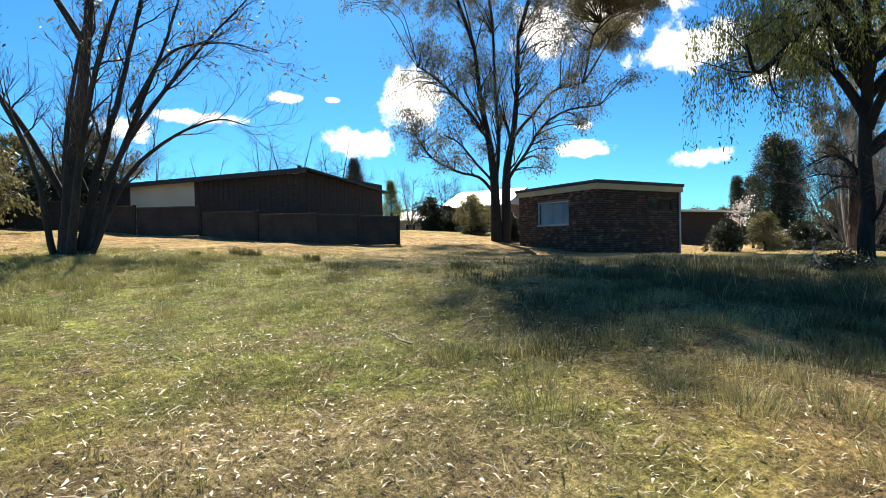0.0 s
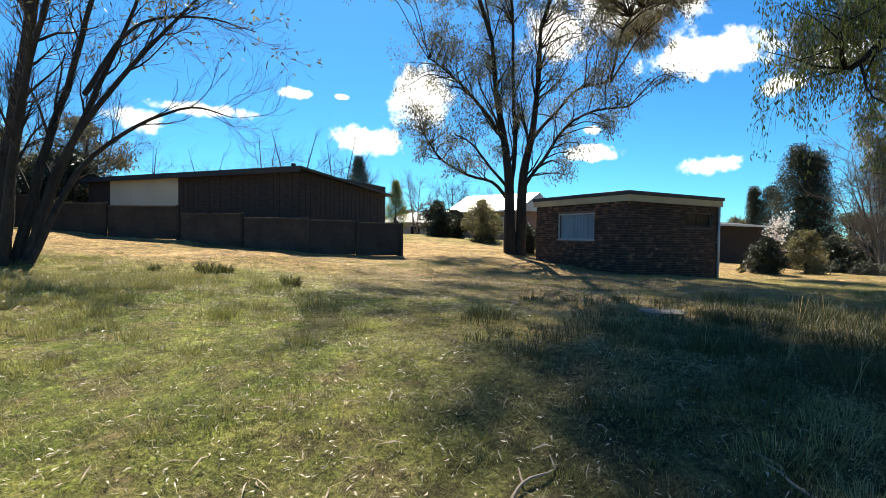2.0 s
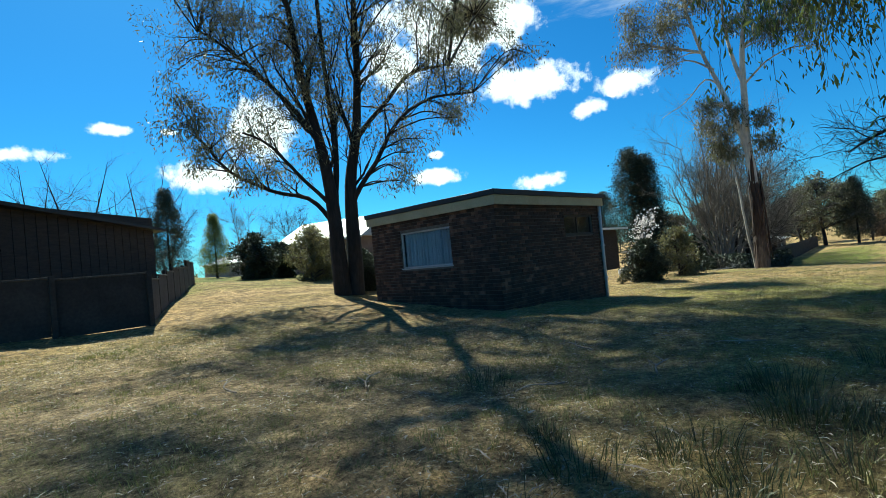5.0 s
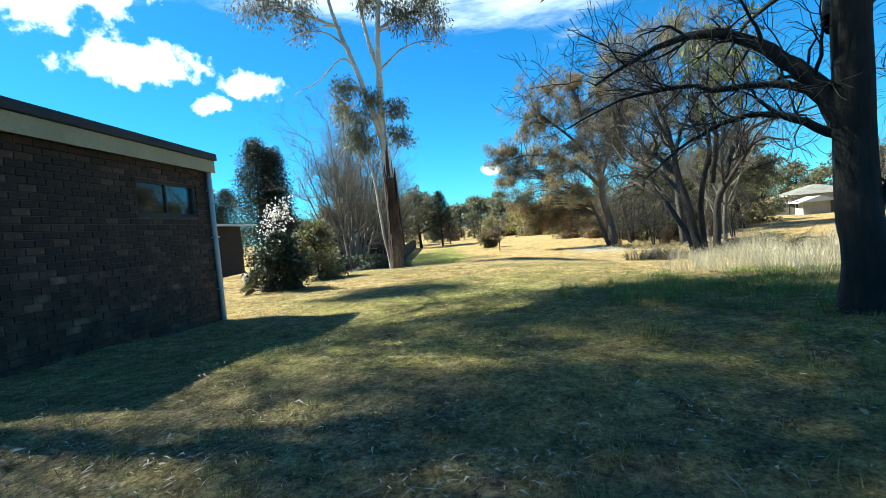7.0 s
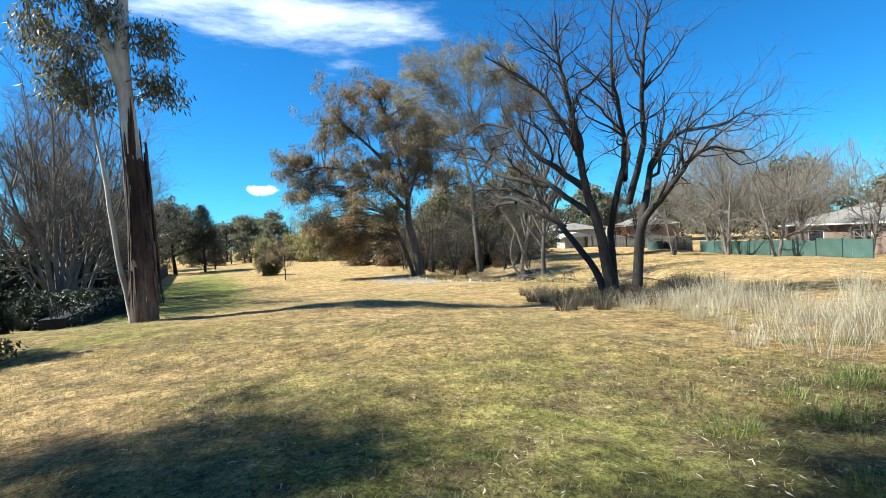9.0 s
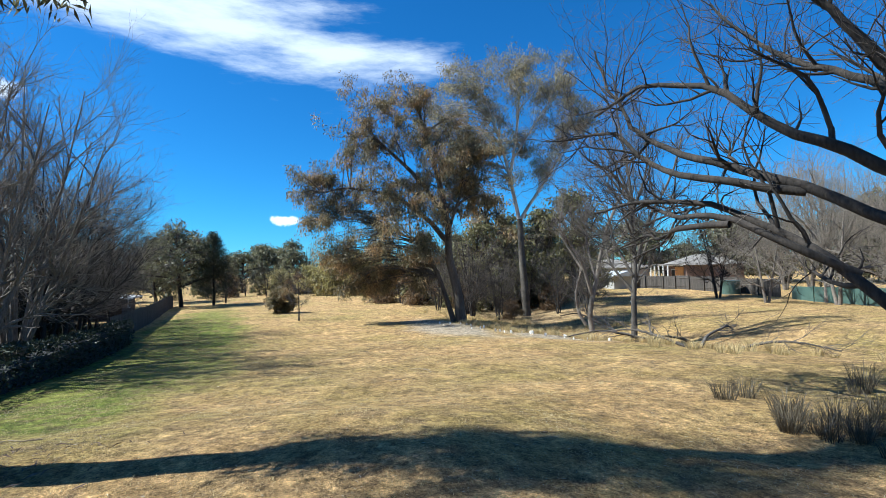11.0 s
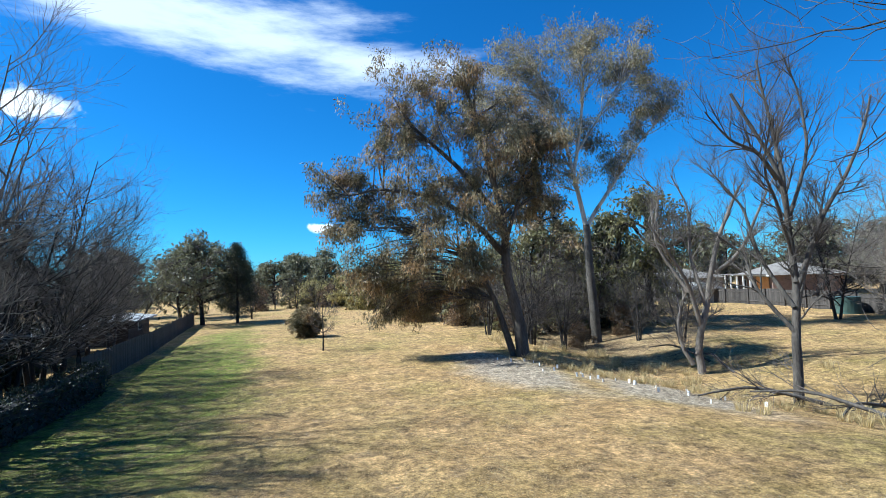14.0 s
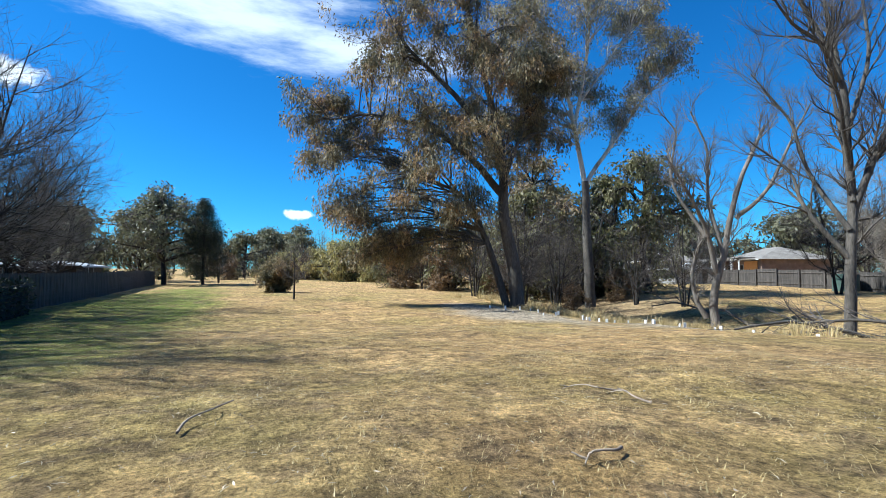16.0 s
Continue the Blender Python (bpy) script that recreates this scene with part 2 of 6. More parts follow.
def land(x, y):
    """The height of the ground."""
    x, y = np.asarray(x, float), np.asarray(y, float)
    u = 0.6 * x + 0.8 * y
    z = -0.055 * np.clip(x, 0.0, 36.0) + 0.028 * np.clip(-x - 3.0, 0.0, 14.0) - 0.085 * np.clip(-u - 10.5, 0.0, 14.0)
    z = z + (0.085 * np.clip(y - 1.0, 0.0, 14.0) + 0.03 * np.clip(y - 15.0, 0.0, 60.0)) * smooth01((30 - x) / 24)
    creek = -24.0 - 0.10 * (x - 34) - 1.5 * np.sin(x * 0.12)
    z = z - 0.75 * np.exp(-(((y - creek) / 4.0) ** 2)) * smooth01((x - 8) / 14) * smooth01((80 - x) / 30)
    z = z + 0.022 * np.clip(-30.0 - y, 0.0, 60.0)
    z = z + 0.45 * smooth01((x - 3.0) / 12) * smooth01((22.5 - x) / 5) * smooth01((y + 11.5) / 6)
    z = z + 0.05 * np.sin(x * 0.9 + 1.3 * np.sin(y * 0.37)) * np.sin(y * 0.8 + 0.7) + 0.025 * np.sin(x * 2.3 + y * 1.1) * np.sin(y * 2.7 - x * 0.6)
    return z


def ground_at(x, y):
    return float(land(x, y))


def spans(stops):
    """Even steps between stops: rows of start, end, step."""
    return np.unique(np.concatenate([np.arange(p, q, s) for p, q, s in stops]))


# ---- wood and leaves ----
class Wood:
    """Collects tapering limbs of a tree, and the tips where leaves grow."""

    def __init__(self, seed):
        self.rng, self.thick, self.thin, self.tips = np.random.RandomState(seed), [], [], []

    def limb(self, points, r0, r1, steps=10, rough=0.05, store=None):
        """A limb through the points, bent evenly, with a little wander. Returns its places and radii."""
        p = np.asarray(points, float)
        q = np.vstack([2 * p[0] - p[1], p, 2 * p[-1] - p[-2]])
        out = []
        per = max(2, steps // (len(p) - 1))
        for k in range(len(p) - 1):
            a, b, c, d = q[k:k + 4]
            t = np.linspace(0, 1, per, endpoint=False)[:, None]
            out.append(0.5 * (2 * b + (c - a) * t + (2 * a - 5 * b + 4 * c - d) * t**2 + (3 * b - a - 3 * c + d) * t**3))
        out = np.vstack(out + [p[-1:]])
        length = np.linalg.norm(np.diff(out, axis=0), axis=1).sum()
        wander = np.cumsum(self.rng.normal(0, rough * length / len(out), out.shape), axis=0)
        wander -= np.linspace(0, 1, len(out))[:, None] * wander[-1]
        out = out + wander
        rad = r0 + (r1 - r0) * np.linspace(0, 1, len(out)) ** 0.85
        (self.thick if store is None else store).append((out, rad))
        return out, rad

    def sprout(self, limb, count, length, spread, levels, up=0.2, first=0.3, taper=0.6, shorter=0.6, droop=0.0, steps=5, wiggle=0.16, fat=1.0):
        """Side branches of a limb, and theirs in turn."""
        pts, rad = limb
        rng = self.rng
        for _ in range(count):
            f = first + (1 - first) * rng.rand() ** 0.8
            k = min(int(f * (len(pts) - 1)), len(pts) - 2)
            start = pts[k] + (pts[k + 1] - pts[k]) * rng.rand()
            along = pts[k + 1] - pts[k]
            along = along / (np.linalg.norm(along) + 1e-9)
            side = rng.normal(size=3)
            side -= along * (side @ along)
            side /= np.linalg.norm(side) + 1e-9
            ang = spread * (0.6 + 0.7 * rng.rand())
            way = along * math.cos(ang) + side * math.sin(ang)
            far = length * (0.55 + 0.75 * rng.rand())
            places, here = [start], start
            for s in range(steps):
                way = way + rng.normal(0, wiggle, 3) + np.array([0, 0, up * 0.3 - droop * (s + 1) / steps * 0.6])
                way /= np.linalg.norm(way)
                here = here + way * far / steps
                places.append(here)
            places = np.array(places)
            r = min(rad[k] * taper, 0.02 * length + 0.012) * fat
            radii = np.linspace(r, max(r * 0.25, 0.003), steps + 1)
            (self.thin if levels <= 1 else self.thick).append((places, radii))
            if levels > 1:
                self.sprout((places, radii), max(2, int(count * 0.7)), length * shorter, spread, levels - 1, up, 0.2, taper, shorter, droop, max(3, steps - 1), wiggle, fat)
            else:
                self.tips.extend((p, way) for p in places[1:])

    def fill(self, blobs, limbs, twigs=14, r0=0.05, weep=0.15, inner=3, low=0.5, high=1.0, split=1):
        """Limbs that reach out to each blob (x, y, z, radius) of a crown, and twigs spread through it."""
        rng = self.rng
        if split > 1:
            blobs = [(x + v[0], y + v[1], z + v[2], r * (0.55 + 0.3 * rng.rand())) for x, y, z, r in blobs for v in rng.uniform(-0.72, 0.72, (split, 3)) * r]
            twigs = max(6, int(twigs / split * 1.6))
        for x, y, z, r in blobs:
            c = np.array([x, y, z])
            best = None
            for pts, rad in limbs:
                k0, k1 = int(len(pts) * low), max(int(len(pts) * low) + 1, int(len(pts) * high))
                for p, q in zip(pts[k0:k1], rad[k0:k1]):
                    d = np.linalg.norm(p - c) + 2.5 * max(0.0, p[2] - z + 0.3 * r)
                    if best is None or d < best[0]:
                        best = (d, p, q)
            _, p, q = best
            mid = (p + c) / 2 + np.array([0, 0, 0.12 * np.linalg.norm(c - p)]) + rng.normal(0, 0.06, 3) * np.linalg.norm(c - p)
            reach = self.limb([p, mid, c], max(min(q * 0.7, r0 * 1.5), r0 * 0.6), r0 * 0.35, 10, 0.06)
            shape = rng.uniform(0.65, 1.35, 3) * (1, 1, 0.8)
            for _ in range(twigs):
                v = rng.normal(size=3)
                v *= r * rng.rand() ** 0.4 / np.linalg.norm(v)
                goal = c + v * shape
                k = rng.randint(len(reach[0]) // 2, len(reach[0]))
                s = reach[0][k]
                bend = (s + goal) / 2 + np.array([0, 0, 0.15 * r])
                branch = self.limb([s, bend, goal], r0 * 0.32, 0.008, 6, 0.08, self.thin)
                for k2 in range(inner):
                    self.tips.append((branch[0][-1 - k2], v))


def tubes(name, limbs, mat, sides):
    """One mesh of all the limbs as round, tapering tubes."""
    verts, faces, at = [], [], 0
    most = sides
    for pts, rad in limbs:
        pts = np.asarray(pts)
        n = len(pts)
        sides = most if np.max(rad) > 0.045 else min(most, 5)
        ring = np.linspace(0, 2 * np.pi, sides, endpoint=False)
        t = np.gradient(pts, axis=0)
        t /= np.linalg.norm(t, axis=1)[:, None] + 1e-9
        ref = np.array([0.0, 0.0, 1.0]) if abs(t[:, 2]).mean() < 0.8 else np.array([1.0, 0.0, 0.0])
        u = np.cross(t, ref)
        u /= np.linalg.norm(u, axis=1)[:, None] + 1e-9
        v = np.cross(t, u)
        circle = u[:, None] * np.cos(ring)[None, :, None] + v[:, None] * np.sin(ring)[None, :, None]
        verts.append((pts[:, None] + circle * np.asarray(rad)[:, None, None]).reshape(-1, 3))
        i = at + np.arange(n - 1)[:, None] * sides + np.arange(sides)[None]
        j = at + np.arange(n - 1)[:, None] * sides + (np.arange(sides)[None] + 1) % sides
        faces.append(np.stack([i, j, j + sides, i + sides], -1).reshape(-1, 4))
        at += n * sides
    return mesh_of(name, np.vstack(verts), np.vstack(faces), mat, True)


def foliage(name, rng, places, ways, mat, size=0.2, width=0.3, hang=0.5, jitter=0.2):
    """Many small leaves, each a bent four-cornered blade."""
    n = len(places)
    way = ways / (np.linalg.norm(ways, axis=1)[:, None] + 1e-9) * 0.5 + rng.normal(0, 0.6, (n, 3)) - np.array([0, 0, hang])
    way /= np.linalg.norm(way, axis=1)[:, None]
    side = np.cross(way, rng.normal(size=(n, 3)))
    side /= np.linalg.norm(side, axis=1)[:, None] + 1e-9
    face = np.cross(way, side)
    long = (size * (0.6 + 0.8 * rng.rand(n)))[:, None]
    p = places + np.clip(rng.normal(0, 1.0, (n, 3)), -1.25, 1.25) * jitter
    mid = p + way * long * 0.45 + face * long * 0.08
    verts = np.stack([p, mid + side * long * width * 0.5, p + way * long, mid - side * long * width * 0.5], 1).reshape(-1, 3)
    return mesh_of(name, verts, np.arange(4 * n).reshape(-1, 4), mat)


def grow(name, wood, m, label, trunk_mat, twig_mat, leaf=None, leaves=4, leaf_size=0.22, width=0.3, hang=0.6, jitter=0.2, category="tree", group="", tight=None):
    """The tree of a Wood: trunk with limbs, twigs, crown of leaves."""
    ob = thing(name, m, label, category, group)
    attach(new("trunk", tubes("trunk", wood.thick, trunk_mat, 8)), ob)
    if wood.thin:
        thin = [(p[pick], r[pick]) for p, r in wood.thin for pick in [np.linspace(0, len(p) - 1, min(len(p), 4)).round().astype(int)]]
        tagged(attach(new("twig_spray", tubes("twig_spray", thin, twig_mat, 3)), ob), kind="stuff")
    if leaf and wood.tips:
        places = np.repeat(np.array([p for p, _ in wood.tips]), leaves, axis=0)
        ways = np.repeat(np.array([w for _, w in wood.tips]), leaves, axis=0)
        if tight is not None:
            # above this height the leaves draw together into clumps with gaps between them
            jitter = np.where(places[:, 2:3] > tight, 0.7 * jitter, jitter)
        attach(new("crown", foliage("crown", wood.rng, places, ways, leaf, leaf_size, width, hang, jitter)), ob)
    return ob


def spot(x, y, turn=0.0, size=1.0, sink=0.05):
    """A pose on the ground."""
    return pose(x, y, ground_at(x, y) - sink, 0, 0, turn) @ Matrix.Diagonal((size, size, size, 1))
# ---- ground ----
def ground_material():
    m = bpy.data.materials.new("dry_grass")
    m.use_nodes = True
    n, l = m.node_tree.nodes, m.node_tree.links
    b = n["Principled BSDF"]
    b.inputs["Roughness"].default_value = 0.95
    b.inputs["Specular IOR Level"].default_value = 0.15
    co = n.new("ShaderNodeTexCoord").outputs["Object"]

    def noise_of(scale, detail=4.0, rough=0.6):
        t = n.new("ShaderNodeTexNoise")
        t.inputs["Scale"].default_value, t.inputs["Detail"].default_value, t.inputs["Roughness"].default_value = scale, detail, rough
        l.new(co, t.inputs["Vector"])
        return t.outputs["Fac"]

    def ranged(value, lo, hi, out0=0.0, out1=1.0):
        r = n.new("ShaderNodeMapRange")
        l.new(value, r.inputs["Value"])
        for key, v in (("From Min", lo), ("From Max", hi), ("To Min", out0), ("To Max", out1)):
            r.inputs[key].default_value = v
        return r.outputs[0]

    def mixed(factor, first, second):
        x = n.new("ShaderNodeMix")
        x.data_type = "RGBA"
        if isinstance(factor, float):
            x.inputs["Factor"].default_value = factor
        else:
            l.new(factor, x.inputs["Factor"])
        for socket, value in ((6, first), (7, second)):
            if isinstance(value, tuple):
                x.inputs[socket].default_value = (*value, 1)
            else:
                l.new(value, x.inputs[socket])
        return x.outputs[2]

    def maths(op, first, second):
        x = n.new("ShaderNodeMath")
        x.operation = op
        for k, value in enumerate((first, second)):
            if isinstance(value, float):
                x.inputs[k].default_value = value
            else:
                l.new(value, x.inputs[k])
        return x.outputs[0]

    def patch(x, y, rx, ry, soft=0.6):
        """1 inside an ellipse of the plan, 0 outside."""
        mp = n.new("ShaderNodeMapping")
        mp.vector_type = "TEXTURE"
        mp.inputs["Location"].default_value, mp.inputs["Scale"].default_value = (x, y, 0), (rx, ry, 1000)
        l.new(co, mp.inputs["Vector"])
        d = n.new("ShaderNodeVectorMath")
        d.operation = "LENGTH"
        l.new(mp.outputs[0], d.inputs[0])
        wobble = maths("MULTIPLY", maths("SUBTRACT", noise_of(0.35), 0.5), 1.4)
        return ranged(maths("ADD", d.outputs["Value"], wobble), 1 + soft / 2, 1 - soft / 2)

    straw = mixed(ranged(noise_of(0.6), 0.35, 0.7), (0.30, 0.19, 0.08), (0.47, 0.305, 0.14))
    green = mixed(ranged(noise_of(1.1), 0.35, 0.7), (0.095, 0.12, 0.02), (0.21, 0.215, 0.046))
    lush = patch(-15.5, -4.5, 6.5, 7.0)
    for place, much in (((2.0, -5.2, 7.0, 3.6), 0.55), ((42.0, -0.1, 26.0, 3.4), 0.82), ((2.0, 30.0, 14.0, 16.0), 0.8)):
        lush = maths("MAXIMUM", lush, maths("MULTIPLY", patch(*place), much))
    thin = ranged(noise_of(0.22, 5.0), 0.42, 0.68, 0.0, 0.42)
    color = mixed(maths("MINIMUM", maths("ADD", lush, thin), 1.0), straw, green)
    bare = maths("MULTIPLY", ranged(noise_of(2.3, 7.0, 0.68), 0.47, 0.62), 0.72)
    color = mixed(bare, color, (0.165, 0.112, 0.062))
    worn = maths("MAXIMUM", maths("MAXIMUM", patch(-5.0, -1.5, 5.0, 4.0), patch(-14.3, -11.6, 1.5, 1.1)), patch(50.0, -27.0, 9.0, 5.0))
    color = mixed(maths("MULTIPLY", worn, 0.7), color, (0.25, 0.18, 0.105))
    # dark soil on the bank and by the willow, its colour deepened for shade
    soil_shade = mixed(ranged(noise_of(2.4, 5.0), 0.4, 0.62), (0.045, 0.036, 0.022), (0.085, 0.072, 0.038))
    color = mixed(maths("MULTIPLY", maths("MAXIMUM", patch(-7.2, -9.2, 4.6, 2.5), maths("MULTIPLY", patch(4.2, -7.6, 3.0, 2.0), 0.6)), 0.85), color, soil_shade)
    mulch = maths("MAXIMUM", patch(39.0, -15.2, 5.5, 1.9), patch(32.5, -18.0, 4.5, 1.3))
    color = mixed(maths("MULTIPLY", mulch, 0.85), color, mixed(ranged(noise_of(7.0), 0.4, 0.62), (0.22, 0.18, 0.135), (0.40, 0.34, 0.265)))
    fine = ranged(noise_of(30.0, 7.0, 0.85), 0.32, 0.68, 0.12, 2.05)
    tuft = ranged(noise_of(8.0, 6.0, 0.78), 0.34, 0.66, 0.4, 1.6)
    mid = maths("MULTIPLY", tuft, ranged(noise_of(2.6, 5.0, 0.7), 0.34, 0.66, 0.62, 1.38))
    tint = n.new("ShaderNodeHueSaturation")
    l.new(color, tint.inputs["Color"])
    l.new(maths("MULTIPLY", fine, mid), tint.inputs["Value"])
    l.new(tint.outputs[0], b.inputs["Base Color"])
    bp = n.new("ShaderNodeBump")
    bp.inputs["Strength"].default_value, bp.inputs["Distance"].default_value = 1.0, 0.07
    l.new(maths("ADD", noise_of(34.0, 6.0, 0.75), noise_of(9.0, 4.0)), bp.inputs["Height"])
    l.new(bp.outputs[0], b.inputs["Normal"])
    return m


gx = spans([(-900, -120, 60), (-120, -40, 8), (-40, -22, 1.5), (-22, 60, 0.4), (60, 140, 2.5), (140, 300, 16), (300, 1500, 80)])
gy = spans([(-1200, -200, 80), (-200, -70, 10), (-70, -32, 1.5), (-32, 20, 0.4), (20, 70, 2.0), (70, 200, 12), (200, 1200, 80)])
mx, my = np.meshgrid(gx, gy, indexing="ij")
idx = np.arange(mx.size).reshape(mx.shape)
quads = np.stack([idx[:-1, :-1], idx[1:, :-1], idx[1:, 1:], idx[:-1, 1:]], -1).reshape(-1, 4)
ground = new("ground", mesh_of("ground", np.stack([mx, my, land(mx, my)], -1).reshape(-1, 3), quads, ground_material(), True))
tagged(ground, "dry winter lawn of straw and green patches", "ground", kind="structure")


# ---- the brick hut ----
BRICK = material("clinker_brick", [(0.03, 0.015, 0.01), (0.062, 0.031, 0.02), (0.14, 0.078, 0.05)], 4.0, 0.85, 0.6, 60.0, 0.35, rare=2.2)
MORTAR = material("mortar", [(0.10, 0.088, 0.078), (0.17, 0.155, 0.14)], 5.0, 0.95, 0.5, 50.0)
FASCIA = material("cream_fascia", [(0.35, 0.285, 0.155), (0.44, 0.365, 0.215)], 1.2, 0.6, 0.1, 30.0, 0.12)
ROOF_EDGE = material("roof_edge", [(0.015, 0.013, 0.013), (0.032, 0.029, 0.028)], 2.0, 0.6, 0.2, 30.0, 0.2)
ROOF_IRON = material("roof_iron", [(0.25, 0.25, 0.25), (0.34, 0.34, 0.33)], 1.5, 0.45, 0.1, 20.0, 0.15, metal=0.4)
PIPE_PAINT = material("pipe_paint", [(0.42, 0.42, 0.43), (0.52, 0.52, 0.53)], 2.0, 0.5, 0.1, 30.0, 0.15)
FRAME_ALU = material("window_frame_paint", [(0.42, 0.42, 0.42), (0.52, 0.52, 0.52)], 2.0, 0.4, 0.0, 30.0, 0.1, metal=0.3)
FRAME_DARK = material("dark_frame", [(0.02, 0.018, 0.017), (0.035, 0.032, 0.03)], 2.0, 0.5)
CURTAIN = material("curtain_cloth", [(0.34, 0.37, 0.42), (0.5, 0.53, 0.57)], 1.5, 0.9, 0.3, 60.0, 0.12)
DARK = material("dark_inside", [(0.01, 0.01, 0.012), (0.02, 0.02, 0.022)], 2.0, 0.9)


def glass_material():
    m = bpy.data.materials.new("pane_glass")
    m.use_nodes = True
    b = m.node_tree.nodes["Principled BSDF"]
    b.inputs["Base Color"].default_value, b.inputs["Roughness"].default_value = (0.92, 0.96, 0.97, 1), 0.02
    b.inputs["Transmission Weight"].default_value, b.inputs["IOR"].default_value = 1.0, 1.45
    return m


GLASS = glass_material()
HUT_X, HUT_Y, BRICK_TOP = 4.95, 4.65, 2.46
LEVEL = -0.3
hut = thing("brick_hut", pose(0, 0, 0), "small dark clinker-brick hut with a cream fascia and flat roof", "hut")
# core walls with window openings; the bricks stand 8 mm proud of them
W1 = (1.46, 3.40, 1.14, 2.12)      # along y, then heights: the curtained window
W2 = (2.95, 4.5, 1.64, 2.18)      # along x: the small high window


def wall_with_hole(name, length, hole, along_x, thick=0.2):
    a0, a1, z0, z1 = hole
    bm = bmesh.new()
    for u0, u1, v0, v1 in ((0, a0, LEVEL - 0.3, BRICK_TOP), (a1, length, LEVEL - 0.3, BRICK_TOP), (a0, a1, LEVEL - 0.3, z0), (a0, a1, z1, BRICK_TOP)):
        if along_x:
            box(bm, u0, u1, 0.012, thick, v0, v1)
        else:
            box(bm, 0.012, thick, u0, u1, v0, v1)
    return part(name, bm, MORTAR, hut)


wall_with_hole("wall", HUT_X, W2, True)
wall_with_hole("wall", HUT_Y, W1, False)
block("wall", MORTAR, hut, HUT_X - 0.2, HUT_X - 0.012, 0.2, HUT_Y, LEVEL - 0.3, BRICK_TOP)
block("wall", MORTAR, hut, 0.2, HUT_X - 0.2, HUT_Y - 0.2, HUT_Y - 0.012, LEVEL - 0.3, BRICK_TOP)
block("floor_slab", MORTAR, hut, 0.2, HUT_X - 0.2, 0.2, HUT_Y - 0.2, LEVEL - 0.2, LEVEL + 0.05)
roof = block("roof", ROOF_EDGE, hut, -0.16, HUT_X + 0.12, -0.16, HUT_Y + 0.12, BRICK_TOP + 0.205, BRICK_TOP + 0.33, 0.01)
block("fascia", FASCIA, hut, -0.12, HUT_X + 0.08, -0.12, -0.09, BRICK_TOP - 0.02, BRICK_TOP + 0.20)
block("fascia", FASCIA, hut, -0.12, -0.09, -0.089, HUT_Y + 0.08, BRICK_TOP - 0.02, BRICK_TOP + 0.20)
block("soffit", FASCIA, hut, -0.085, HUT_X + 0.05, -0.085, HUT_Y + 0.05, BRICK_TOP + 0.01, BRICK_TOP + 0.03)
bm = bmesh.new()
bmesh.ops.create_cone(bm, cap_ends=True, segments=12, radius1=0.045, radius2=0.045, depth=BRICK_TOP - LEVEL + 0.1, matrix=Matrix.Translation((HUT_X - 0.06, -0.06, (BRICK_TOP + LEVEL) / 2 + 0.02)))
pipe = part("downpipe", bm, PIPE_PAINT, hut, "pale painted downpipe", True)
for z in (0.3, 1.25, 2.1):
    block("bracket", PIPE_PAINT, pipe, HUT_X - 0.12, HUT_X + 0.0, -0.115, 0.005, z, z + 0.03)


def window_in(parent, hole, along_x, curtain):
    a0, a1, z0, z1 = hole
    turn = Matrix.Identity(4) if along_x else Matrix(((0, 1, 0, 0), (1, 0, 0, 0), (0, 0, 1, 0), (0, 0, 0, 1)))
    win = attach(new("window"), parent)
    for u0, u1, v0, v1 in ((a0, a1, z0, z0 + 0.045), (a0, a1, z1 - 0.045, z1), (a0, a0 + 0.045, z0 + 0.045, z1 - 0.045), (a1 - 0.045, a1, z0 + 0.045, z1 - 0.045)):
        block("window_frame", FRAME_ALU if curtain else FRAME_DARK, win, u0, u1, 0.05, 0.10, v0, v1, 0.004, m=turn)
    block("window_sill", FRAME_ALU if curtain else FRAME_DARK, win, a0 - 0.03, a1 + 0.03, -0.02, 0.05, z0 - 0.03, z0 - 0.002, 0.004, m=turn)
    pane = block("pane", GLASS, win, a0 + 0.045, a1 - 0.045, 0.072, 0.078, z0 + 0.045, z1 - 0.045, m=turn)
    pane.visible_shadow = False
    if curtain:
        n = 170
        u = np.linspace(a0 + 0.04, a1 - 0.04, n)
        d = 0.15 + 0.034 * np.sin(u * 50 + 1.5 * np.sin(u * 7)) + 0.012 * np.sin(u * 83)
        verts = np.vstack([np.stack([d, u, np.full(n, z)], 1) for z in (z0 + 0.03, z1)])
        faces = np.stack([np.arange(n - 1), np.arange(1, n), np.arange(1, n) + n, np.arange(n - 1) + n], 1)
        attach(new("curtain", mesh_of("curtain", verts, faces, CURTAIN, True)), win)
    else:
        block("mullion", FRAME_DARK, win, (a0 + a1) / 2 - 0.02, (a0 + a1) / 2 + 0.02, 0.05, 0.10, z0 + 0.045, z1 - 0.045, m=turn)
    return win


window_in(hut, W1, False, True)
window_in(hut, W2, True, False)


